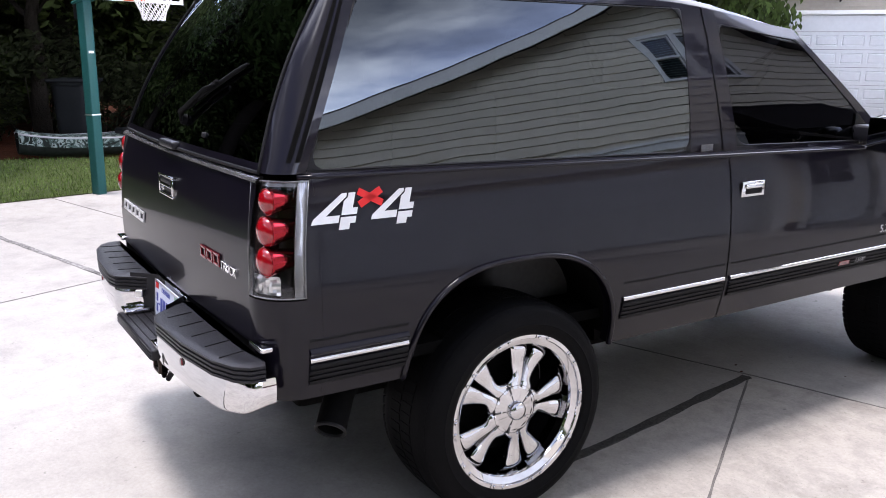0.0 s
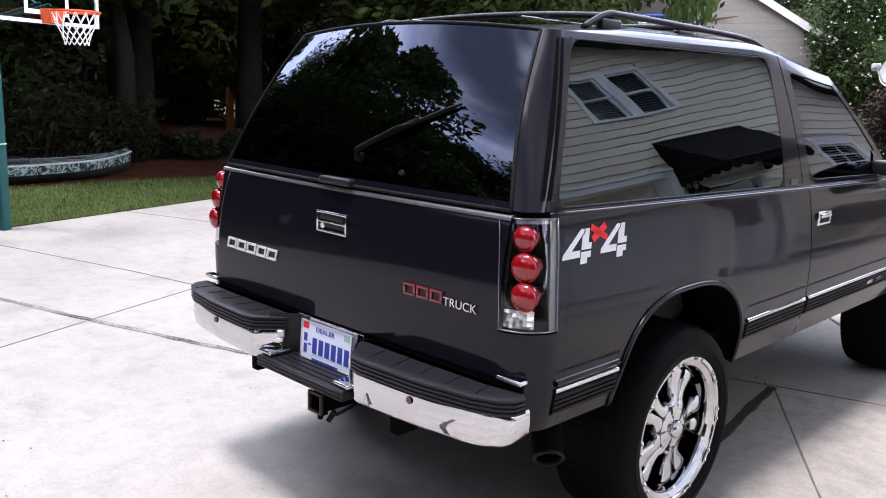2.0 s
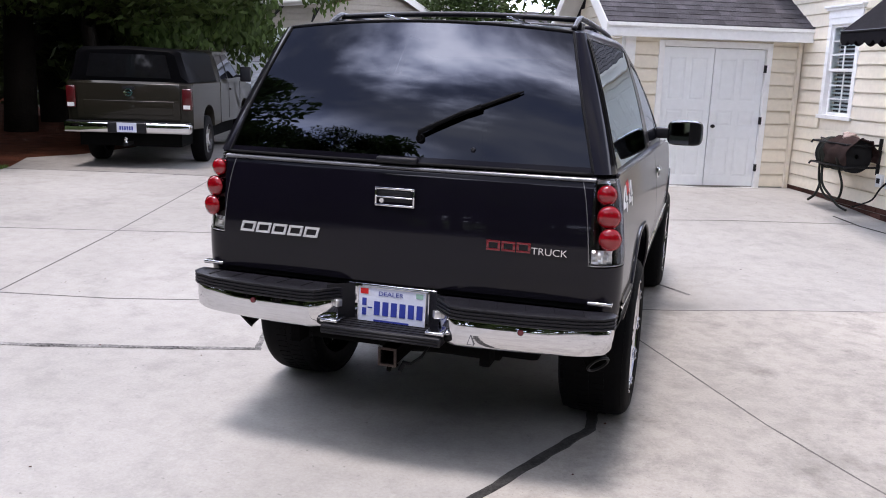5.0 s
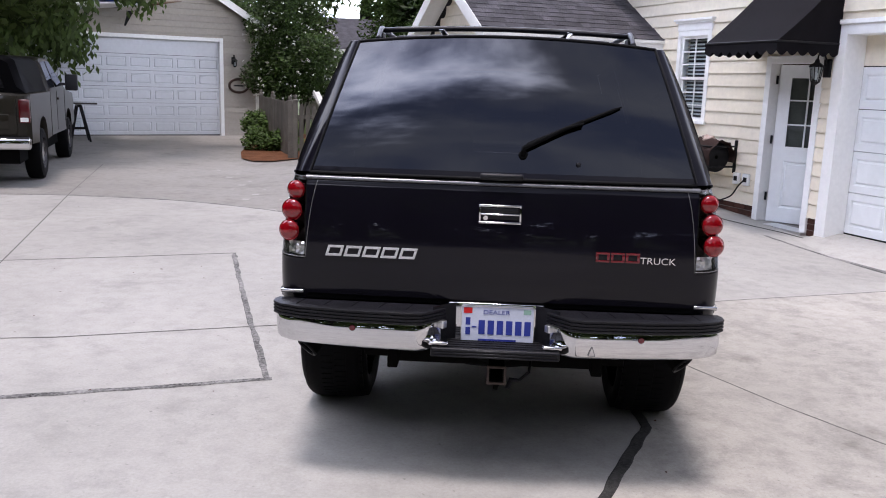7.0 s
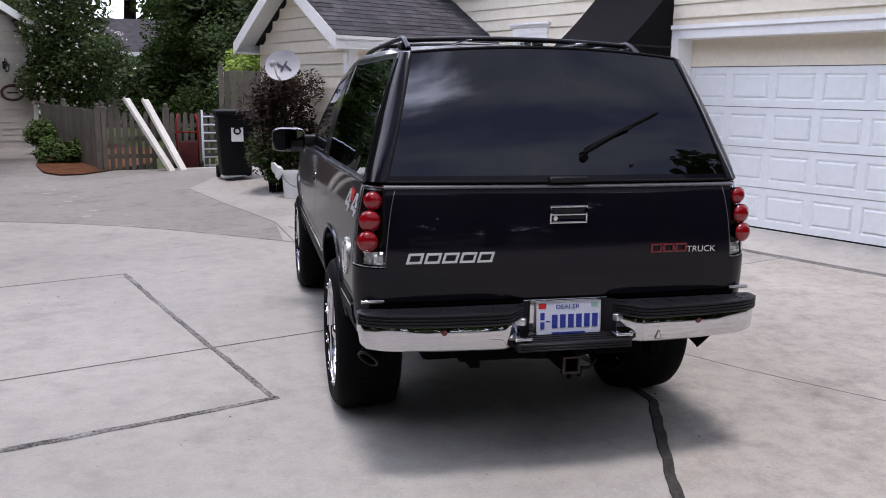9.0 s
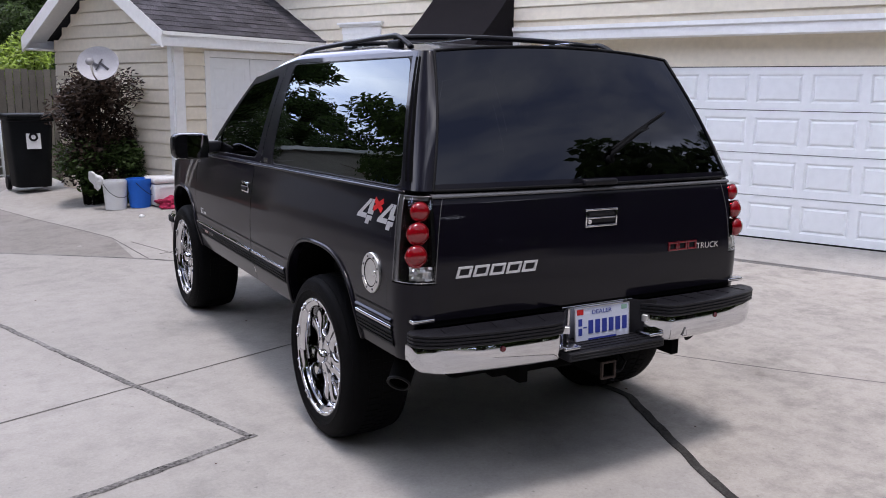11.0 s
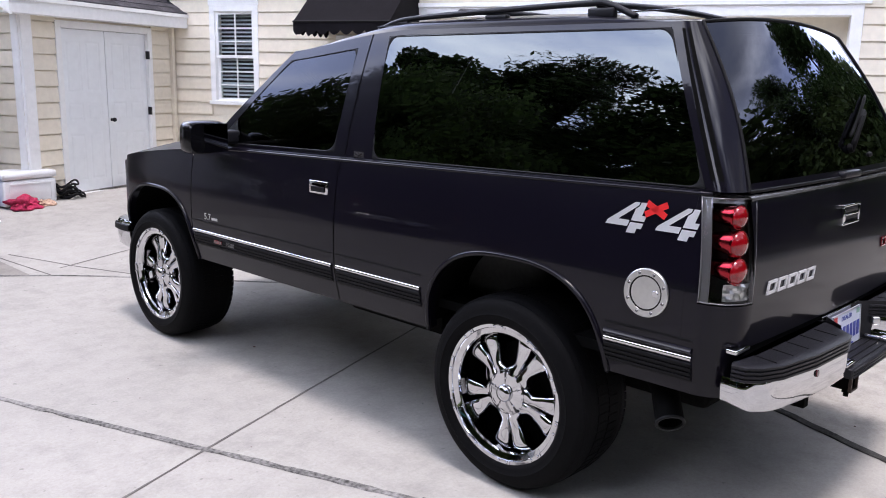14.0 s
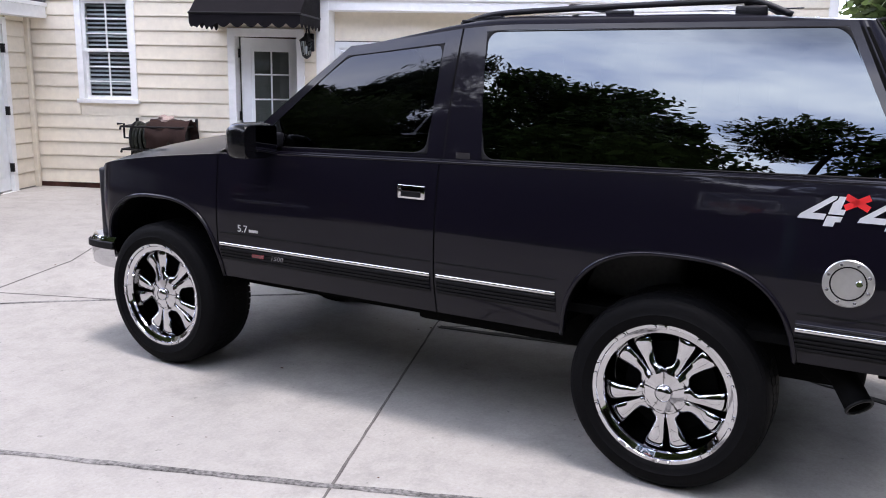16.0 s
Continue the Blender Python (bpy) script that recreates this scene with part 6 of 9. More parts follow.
def build_roof(car):
    rows = []
    xs = cabin_x(1.0)
    stations = [(1.70 - 0.02 * k, xs - 0.02 * (1 - k / 8), 0) for k in range(9)]
    stations += [(y, xs, 0) for y in span(1.5, CAB["st"], 30)]
    for t in span(0.1, 1, 10):
        x, y, _ = cabin_corner(t, 1.0)
        stations.append((y, x, 0.03 * t))
    us = sorted({round(sg * (1 - c), 4) for c in (0, 0.012, 0.03, 0.06, 0.11, 0.2, 0.35, 0.6, 1) for sg in (1, -1)})
    for y, X, bow in stations:
        row = []
        for u in us:
            yy = y - bow * (1 - u * u)
            row.append((X * u, yy, roof_edge(y) + roof_crown(u, y)))
        rows.append(row)
    grid_part("roof", rows, PAINT, car, 1, "", 60)
    # roof rack
    rack = part("roof_rack", boxed(-0.635, -0.585, 1.0, 1.12, 1.880, 1.890, None, 0.004), PLASTIC, car, "black roof rack")
    for s in (1, -1):
        base = lambda y: roof_edge(y) + roof_crown(0.88, y) + 0.003
        pts = [(s * 0.612, 1.13, base(1.13)), (s * 0.612, 1.02, 1.903), (s * 0.612, 0.85, 1.921), (s * 0.610, 0.3, 1.938), (s * 0.606, -0.06, 1.946), (s * 0.604, -0.17, 1.942), (s * 0.602, -0.30, base(-0.3) + 0.004)]
        part("rail", tube(bmesh.new(), [tuple(p) for p in curve_points(pts, 6)], 0.0125, 8), PLASTIC, rack, "", 60)
        for y in (0.98, 0.38, -0.15):
            part("rail_foot", boxed(-0.016, 0.016, -0.06, 0.06, 0, 1.930 + 0.016 * (0.4 - y) - base(y), pose(s * 0.606, y, base(y) - 0.012), 0.008), PLASTIC, rack, "", 40)
        part("roof_strip", boxed(-0.014, 0.014, -0.6, 0.55, 0, 0.006, pose(s * 0.30, 0.3, roof_edge(0.3) + 0.0665, -0.6, 5 * s, 0), 0.002), CHROME, rack)
    for y in (0.60, -0.13):
        pts = [(x, y, 1.938 + 0.020 * (1 - (x / 0.61) ** 2)) for x in span(-0.606, 0.606, 12)]
        part("cross_bar", tube(bmesh.new(), pts, 0.013, 8), PLASTIC, rack, "", 60)


def build_front(car):
    rows = []
    for y in span(2.40, 3.42, 22):
        zf = hood_line(y) + 0.002
        x0 = side_point(y, zf)[0] - 0.012
        rise = lerp(0.108, 0.085, (y - 2.4) / 1.02) * (1 - 0.75 * ((y - 2.4) / 1.02) ** 5)
        rows.append([(x0 * u, y + 0.03 * (1 - u * u) * (y > 3.0) * (y - 3.0) / 0.42, zf + rise * (1 - abs(u) ** 3.0)) for u in span(-1, 1, 32)])
    grid_part("hood", rows, PAINT, car)
    # windscreen
    rows = []
    for u in span(-1, 1, 20):
        col = []
        for f in span(0, 1, 10):
            x, y, z = cabin_side(2.31, 1.70, f, -0.004)
            col.append((x * u, y + 0.16 * (1 - u * u) * (1 - 0.6 * f), z + 0.03 * (1 - u * u) * f))
        rows.append(col)
    grid_part("windscreen", rows, DARK_GLASS, car)
    part("cowl", boxed(-0.86, 0.86, 2.28, 2.56, 1.19, 1.215, None, 0.005), PLASTIC, car)
    part("front_panel", boxed(-0.86, 0.86, 3.33, 3.405, 0.62, 1.075, None, 0.02), PLASTIC, car, "", 40)
    # front bumper: chrome bar with a black pad
    path = curve_points([(-0.945, 3.20), (-0.945, 3.34), (-0.90, 3.45), (-0.72, 3.505), (0, 3.53), (0.72, 3.505), (0.90, 3.45), (0.945, 3.34), (0.945, 3.20)], 8)
    rows = [[(x * k, 3.0 + (y - 3.0) * k2, z) for z, k, k2 in ((0.50, 0.97, 0.94), (0.52, 0.99, 0.99), (0.60, 1, 1), (0.66, 1, 1), (0.685, 0.985, 0.98), (0.69, 0.9, 0.85))] for x, y in path]
    fb = grid_part("front_bumper", rows, CHROME, car, 1, "chrome front bumper", 50)
    rows = [[(x * k, 3.0 + (y - 3.0) * k2, z) for z, k, k2 in ((0.615, 1.004, 1.01), (0.62, 1.012, 1.02), (0.655, 1.012, 1.02), (0.66, 1.004, 1.01))] for x, y in path]
    grid_part("bumper_pad", rows, RUBBER, fb)


def build_underbody(car):
    # chassis rails, tank, gearbox guard and the spare wheel slung under the tail
    for sx in (1, -1):
        part("chassis_rail", boxed(sx * 0.46 - 0.05, sx * 0.46 + 0.05, -0.62, 3.25, 0.42, 0.60, None, 0.01), BLACK, car)
    part("fuel_tank", boxed(-0.62, 0.40, 0.42, 1.35, 0.42, 0.62, None, 0.04), BLACK, car, "", 40)
    part("gearbox_guard", boxed(-0.40, 0.40, 1.45, 2.35, 0.42, 0.62, None, 0.04), BLACK, car, "", 40)
    part("silencer", boxed(0.42, 0.66, 0.55, 1.40, 0.44, 0.58, None, 0.05), BLACK, car, "", 40)
    part("spare_wheel", turned([(0.10, -0.08), (0.24, -0.09), (0.34, -0.09), (0.36, -0.05), (0.36, 0.05), (0.34, 0.08), (0.10, 0.08)], 40, pose(0, -0.45, 0.54)), TYRE, car, "", 40)
    bm = boxed(-0.60, 0.60, -0.70, 3.30, 0.44, 0.66, None, 0.03)
    box(bm, -0.72, 0.72, 0.56, 2.26, 0.50, 0.62)
    box(bm, -0.88, 0.88, -0.90, -0.50, 0.63, 0.66)
    under = part("underbody", bm, BLACK, car)
    part("axle", tube(bmesh.new(), [(-0.7, 0, 0.40), (-0.1, 0, 0.40), (0, 0, 0.40), (0.1, 0, 0.40), (0.7, 0, 0.40)], [0.045, 0.05, 0.14, 0.05, 0.045], 14), BLACK, under, "", 50)
    part("axle", tube(bmesh.new(), [(-0.7, 2.832, 0.40), (0.25, 2.832, 0.40), (0.33, 2.832, 0.40), (0.41, 2.832, 0.40), (0.7, 2.832, 0.40)], [0.04, 0.045, 0.12, 0.045, 0.04], 14), BLACK, under, "", 50)
    part("spare_tank", boxed(-0.33, 0.33, -0.72, -0.12, 0.44, 0.56, None, 0.05), BLACK, under, "", 50)
    # wheel houses
    for s in (1, -1):
        for arch in (REAR_ARCH, FRONT_ARCH):
            rows = []
            for k in range(0, 31):
                y = arch[0] + (arch[1] + 0.01) * math.cos(math.pi * k / 30)
                z = 0.50 + (arch[2] + 0.01 - 0.50) * (max(0, 1 - abs((y - arch[0]) / (arch[1] + 0.01)) ** 2.7)) ** (1 / 2.7)
                rows.append([(x, y, max(z, 0.60)) for x in (0.900, 0.75, 0.56)])
            grid_part("wheel_house", rows, BLACK, under, s)
            part("wheel_house_wall", boxed(0.545, 0.56, arch[0] - arch[1], arch[0] + arch[1], 0.50, arch[2], Matrix.Diagonal((s, 1, 1, 1))), BLACK, under)
    # dark cabin: floor, two rows of seats
    part("cabin_floor", boxed(-0.86, 0.86, -0.84, 2.25, 0.66, 0.70), BLACK, car)
    for y, xs_ in ((1.05, (-0.42, 0.42)), (0.05, (-0.42, 0.42))):
        for x in xs_:
            bm = boxed(x - 0.27, x + 0.27, y - 0.02, y + 0.50, 0.70, 1.02, None, 0.06)
            box(bm, x - 0.27, x + 0.27, y - 0.14, y + 0.03, 0.95, 1.52, None, 0.06)
            box(bm, x - 0.14, x + 0.14, y - 0.12, y - 0.01, 1.50, 1.66, None, 0.04)
            part("car_seat", bm, mat("seat_grey", (0.05, 0.05, 0.05), 0.9, vary=0.2) if x < 0 and y > 1 else bpy.data.materials["seat_grey"], car, "", 40)


def build_wheel(car, sx, y, turn):
    """A wide tyre on a chrome wheel with five split spokes; local z points outward."""
    R, zc = 0.403, 0.403
    m = pose(sx * 0.80, y, zc, 0, 90 * sx, 0) @ pose(0, 0, 0, 0, 0, turn)
    w = 0.165
    prof = [(0.285, -w + 0.02), (0.315, -w), (0.35, -w - 0.002), (0.383, -w + 0.016), (R - 0.004, -w + 0.04), (R, -w + 0.065), (R, w - 0.065), (R - 0.004, w - 0.04), (0.383, w - 0.016), (0.372, w - 0.008), (0.366, w - 0.006), (0.350, w + 0.002), (0.335, w + 0.001), (0.331, w + 0.004), (0.327, w + 0.001), (0.310, w), (0.294, w - 0.006), (0.285, w - 0.02)]
    wheel = part("wheel", turned(prof, 72, m), TYRE, car, "wide black tyre on a chrome wheel", 50)
    # tread blocks and grooves
    bm = bmesh.new()
    n = 68
    for k in range(n):
        a = 360 * k / n
        for row, (z0, z1) in enumerate(((-0.150, -0.085), (-0.070, -0.012), (0.0, 0.058), (0.085, 0.150))):
            edge = row in (0, 3)
            off = 2.6 * (row % 2)
            q = m @ pose(0, 0, 0, 0, 0, a + off)
            tilt = 0.018 if edge else 0.0
            sgn = -1 if row == 0 else 1
            box(bm, R - 0.016 - tilt, R + 0.0025 - (0.012 if edge else 0.0), -0.0145, 0.0145, z0, z1 - (0.014 if row == 3 else 0.0), q)
    part("tread", bm, TYRE, wheel)
    rim = part("rim", turned([(0.262, -0.13), (0.268, 0.10), (0.274, 0.150), (0.277, 0.1545), (0.290, 0.1555), (0.2925, 0.150), (0.289, 0.12), (0.275, -0.13)], 72, m), CHROME, wheel, "chrome wheel barrel and lip", 40)
    part("lip", turned([(0.248, 0.128), (0.252, 0.137), (0.256, 0.139), (0.274, 0.147), (0.276, 0.140), (0.262, 0.12)], 72, m), CHROME, wheel, "", 35)
    for g in range(10):
        for d in (-4.2, 4.2):
            a = radians(36 * g + d)
            part("lip_bolt", turned([(0, 0.005), (0.0045, 0.0045), (0.0065, 0.0015), (0.0065, -0.003)], 10, m @ pose(0.281 * math.cos(a), 0.281 * math.sin(a), 0.1585)), CHROME, wheel)
        part("lip_plate", boxed(0.2735, 0.2885, -0.034, 0.034, 0.148, 0.1582, m @ pose(0, 0, 0, 0, 0, 36 * g), 0.0015), CHROME, wheel)
    # dark brake disc and hub behind the spokes
    part("brake_disc", turned([(0, 0.02), (0.19, 0.02), (0.19, -0.02), (0.262, -0.06)], 40, m), BLACK, wheel)
    # spokes: five flared pairs, each split by a slit that widens outward, with rounded windows between the pairs
    win = curve_through([0.100, 0.108, 0.116, 0.130, 0.160, 0.205, 0.262], [0.0, 0.012, 0.027, 0.038, 0.045, 0.053, 0.060])
    slit = curve_through([0.080, 0.110, 0.150, 0.200, 0.262], [0.0008, 0.0025, 0.007, 0.011, 0.020])
    face = curve_through([0.080, 0.120, 0.165, 0.205, 0.232, 0.248, 0.262], [0.121, 0.112, 0.106, 0.108, 0.106, 0.092, 0.070])
    for k in range(5):
        for sd in (-1, 1):
            rows = []
            for r in [0.080, 0.095, 0.102, 0.106, 0.110, 0.114, 0.118, 0.124, 0.132] + span(0.142, 0.262, 13):
                lo = math.asin(slit(r) / r)
                hi = radians(36) - math.asin(max(0.0008, win(r)) / r)
                zt = face(r)
                row = []
                for q_, dz in ((0.0, -0.050), (0.0, -0.004), (0.06, 0.0), (0.30, 0.0025), (0.50, 0.003), (0.72, 0.0015), (0.93, -0.002), (1.0, -0.007), (1.0, -0.055)):
                    a = sd * lerp(lo, hi, q_)
                    row.append((r * math.cos(a), r * math.sin(a), zt + dz))
                rows.append(row)
            bm = sheet(bmesh.new(), rows)
            bmesh.ops.recalc_face_normals(bm, faces=list(bm.faces))
            bmesh.ops.transform(bm, matrix=m @ pose(0, 0, 0, 0, 0, 72 * k), verts=list(bm.verts))
            part("spoke", bm, CHROME, wheel, "", 40)
        part("hub_groove", boxed(0.036, 0.092, -0.0012, 0.0012, 0.118, 0.1275, m @ pose(0, 0, 0, 0, 0, 72 * k + 36) ), SMOKE, wheel)
    part("hub_ring", turned([(0.0885, 0.115), (0.0910, 0.1225), (0.0935, 0.115)], 48, m), SMOKE, wheel)
    part("hub", turned([(0.090, 0.06), (0.089, 0.116), (0.084, 0.121), (0.036, 0.127), (0.034, 0.125)], 40, m), CHROME, wheel, "", 35)
    part("centre_cap", turned([(0.036, 0.120), (0.035, 0.140), (0.030, 0.148), (0.016, 0.153), (0, 0.154)], 32, m), CHROME, wheel, "chrome centre cap", 40)
    for k in range(5):
        a = radians(72 * k + 36)
        part("hub_bolt", turned([(0, 0.006), (0.005, 0.005), (0.006, 0)], 10, m @ pose(0.062 * math.cos(a), 0.062 * math.sin(a), 0.122)), CHROME, wheel)

suv = build_suv()


# ---- trees ----
def leaf_cloud(rng, centre, radius, count, size, bm, squash=0.8, droop=0.0, hang=0.0, keep=1.0):
    """Leaves as small bent quads round a centre, thicker towards the outside."""
    size /= keep ** 0.4
    for k in range(count):
        d = Vector((rng.gauss(0, 1), rng.gauss(0, 1), rng.gauss(0, 1)))
        if d.length < 1e-3:
            continue
        d.normalize()
        p = Vector(centre) + Vector((d.x, d.y, d.z * squash)) * radius * (rng.random() ** 0.45)
        p.z -= droop * rng.random()
        u = Vector((rng.gauss(0, 1), rng.gauss(0, 1), rng.gauss(0, 0.6) - hang)).normalized()
        w = u.orthogonal().normalized()
        s = size * rng.uniform(0.6, 1.3)
        if (k * 7) % 20 >= keep * 20:
            continue
        a, b, c, e = p - u * s, p + w * s * 0.42, p + u * s, p - w * s * 0.42
        vs = [bm.verts.new(q) for q in (a, b, c, e)]
        bm.faces.new(vs)


def build_tree(seed, height, spread, leaves, size, material, label, bare=0.35, trunk_r=0.16, keep=1.0):
    rng = random.Random(seed)
    tree = thing("tree", label, "tree")
    pts = [(0, 0, -0.2)]
    for k in range(1, 8):
        pts.append((rng.uniform(-1, 1) * 0.06 * k, rng.uniform(-1, 1) * 0.06 * k, height * 0.9 * k / 7))
    bm = tube(bmesh.new(), pts, [trunk_r * (1.15 - 0.95 * k / 7) for k in range(8)], 9)
    tips = [Vector(pts[-1])]
    for k in range(15):
        f = rng.uniform(bare, 0.95)
        base = Vector(pts[min(7, int(f * 7))])
        a = rng.uniform(0, 2 * math.pi)
        ln = spread * (1.15 - 0.75 * f) * rng.uniform(0.7, 1.1)
        tip = base + Vector((math.cos(a) * ln, math.sin(a) * ln, ln * rng.uniform(0.1, 0.6)))
        mid = (base + tip) / 2 + Vector((0, 0, 0.12 * ln))
        tube(bm, [base, mid, tip], [trunk_r * 0.35, trunk_r * 0.2, 0.015], 6)
        tips += [tip, lerp(base, tip, 0.62) + Vector((rng.uniform(-.3, .3), rng.uniform(-.3, .3), 0.2))]
    part("trunk", bm, BARK, tree, "", 60)
    bm = bmesh.new()
    per = leaves // len(tips)
    for t in tips:
        leaf_cloud(rng, t, spread * rng.uniform(0.22, 0.42), per, size, bm, keep=keep)
    part("crown", bm, material, tree)
    return tree


near_tree = build_tree(11, 6.4, 2.9, 9000, 0.16, LEAF_DARK, "tall dark leafy tree at the edge of the woods", 0.12, 0.2, 0.6)
tall_tree = build_tree(12, 7.6, 3.0, 9000, 0.20, LEAF_DARK, "tall dark leafy tree at the edge of the woods", 0.25, 0.26, 0.6)
low_tree = build_tree(13, 4.6, 2.4, 7000, 0.13, LEAF_DARK, "low leafy tree at the edge of the woods", 0.08, 0.12, 0.65)
canopy_tree = build_tree(14, 6.3, 3.5, 15000, 0.115, LEAF_DARK, "broad dark tree with a bare trunk shading the mulch", 0.50, 0.17, 0.75)
garden_tree = build_tree(18, 4.7, 2.3, 15000, 0.076, LEAF, "dark bushy tree in the neighbouring garden", 0.10, 0.11)
high_tree = build_tree(15, 13.0, 4.0, 20000, 0.15, LEAF_MID, "very tall dark leafy tree over the woods", 0.34, 0.28, 0.75)
rng = random.Random(7)
kinds = (near_tree, tall_tree, low_tree)
spots = []
for k in range(26):
    t = k / 25
    spots.append((-14.5 - 3.0 * rng.random() - 2.5 * math.sin(3 * t), lerp(-22, 13.5, t) + rng.uniform(-0.6, 0.6)))
for k in range(22):
    spots.append((-22 - 7 * rng.random(), lerp(-30, 32, k / 21) + rng.uniform(-1, 1)))
for k in range(9):
    spots.append((lerp(-17, -12, k / 8) + rng.uniform(-1, 1), lerp(15, 30, k / 8)))
for k in range(12):
    spots.append((lerp(-8, 34, k / 11) + rng.uniform(-1.5, 1.5), -34 - 8 * rng.random()))
for k in range(11):
    spots.append((lerp(-13, 15, k / 10) + rng.uniform(-0.8, 0.8), -15.5 + rng.uniform(-1.5, 1.2)))
for k in range(8):
    spots.append((lerp(-12, 16, k / 7) + rng.uniform(-0.8, 0.8), -20 + rng.uniform(-1.5, 1.2)))
spots += [(-1.8, 26.0), (0.8, 24.0), (2.5, 28), (-8.6, 31)]
for k in range(12):
    spots.append((lerp(9, 17, (k % 3) / 2) + rng.uniform(-0.8, 0.8), lerp(-15, -1.5, k / 11) + rng.uniform(-0.6, 0.6)))
spots += [(-12.9, -7.4), (-13.1, -3.6), (-12.8, 0.4), (-13.1, 4.2), (-13.0, 7.6)]
spots += [(-16.0, 20.5), (-16.5, 16.5)]
for k in range(12):
    spots.append((-27 - 4 * rng.random(), lerp(2, 26, k / 11)))
spots = [p for p in spots if not (-26.5 < p[0] < -17.5 and 8.5 < p[1] < 18) and not (-21.8 < p[0] < -12.2 and 29 < math.degrees(math.atan2(p[1] + 3.3, 2.1 - p[0])) < 43.5)]
for k, (x, y) in enumerate(spots):
    src = kinds[(0, 1, 2, 0, 1)[k % 5]]
    sc = rng.uniform(0.88, 1.12) * (0.8 if y < -30 else 0.72 if y > 17 and x < -11 else 1.15 if y > 10 and x < -12 else 1.02 if y > -5 and x < -12 else 1.65 if x < -12 else 0.92 if x > 7 and y > -16 else 1.15)
    bearing = math.degrees(math.atan2(y + 3.3, 2.1 - x))
    if (24 < bearing < 46 and -21 < x < -12) or (-13.2 < x < -12.7 and y < 8):
        src, sc = canopy_tree, rng.uniform(0.94, 1.04) * (0.84 if y < 2 else 0.92 if y < 3.8 else 1.24)
    turn = rng.uniform(0, 360)
    if y < -30:
        continue
    if y > 20 and x > -5:
        src, sc = garden_tree, sc * 1.35
    c = copy_thing(src, pose(x, y, 0, 0, 0, turn) @ Matrix.Scale(sc, 4))
    c["group"] = "trees of the surrounding woods"
    c.scale = (sc, sc, sc)
for x, y, sc in ((12.0, -7.8, 0.85), (11.2, -9.9, 0.8), (12.6, -5.2, 0.8), (11.9, -3.4, 0.75)):
    c = copy_thing(low_tree, pose(x, y, 0, 0, 0, 90 * y))
    c["group"] = "trees of the surrounding woods"
    c.scale = (sc, sc, sc)
for k, src in enumerate(kinds):
    src.matrix_basis = pose(-18.5 - 0.8 * k, -5.0 + 2.6 * k, 0)
    src["group"] = "trees of the surrounding woods"
for k in range(11):
    c = copy_thing(low_tree, pose(lerp(-34.0, -28.0, (k % 4) / 3) + rng.uniform(-0.5, 0.5), lerp(12.0, 29, k / 10), 0, 0, 0, 67 * k) @ Matrix.Scale(1.35, 4))
    c["group"] = "trees of the surrounding woods"
    c.scale = (1.35, 1.35, 1.35)
for x, y, sc in ((-14.8, 5.4, 0.92), (-14.4, 1.0, 0.80), (-15.6, 14.6, 1.16), (-13.9, 11.6, 1.16), (-16.0, -3.6, 0.70), (-13.9, 7.4, 0.98), (-14.6, 17.6, 1.20)):
    c = copy_thing(high_tree, pose(x, y, 0, 0, 0, 71 * y))
    c["group"] = "trees of the surrounding woods"
    c.scale = (sc, sc, sc)
for x, y, sc in ((-10.5, 31.0, 0.72), (-13.5, 27.0, 0.85), (-1.2, 33.0, 0.62), (-7.0, 43.0, 1.36), (-9.8, 41.5, 1.2), (-4.2, 44.0, 1.36)):
    c = copy_thing(high_tree, pose(x, y, 0, 0, 0, 53 * x))
    c["group"] = "trees of the surrounding woods"
    c.scale = (sc, sc, sc)
high_tree.matrix_basis = pose(-23.2, 14.8, 0)
high_tree.scale = (1.2, 1.2, 1.2)
high_tree["group"] = "trees of the surrounding woods"
for x, y, sc in ((-10.9, 10.4, 0.95), (-12.4, 12.3, 1.1), (-11.6, 15.2, 1.0)):
    c = copy_thing(canopy_tree, pose(x, y, 0, 0, 0, 61 * y))
    c["group"] = "trees of the surrounding woods"
    c.scale = (sc, sc, sc)
for x, y, sc in ((-14.8, -6.8, 1.0), (-13.4, -10.6, 0.95), (-11.0, -5.9, 1.06), (-12.0, -2.9, 0.78), (-9.4, -11.3, 0.82), (-7.6, -12.6, 0.84), (-7.0, -14.6, 0.86), (12.0, -2.4, 0.62), (13.0, -5.6, 0.68)):
    c = copy_thing(high_tree, pose(x, y, 0, 0, 0, 71 * y))
    c["group"] = "trees of the surrounding woods"
    c.scale = (sc, sc, sc)
canopy_tree.matrix_basis = pose(-24.0, 11.2, 0)
canopy_tree.scale = (1.3, 1.3, 1.3)
canopy_tree["group"] = "trees of the surrounding woods"


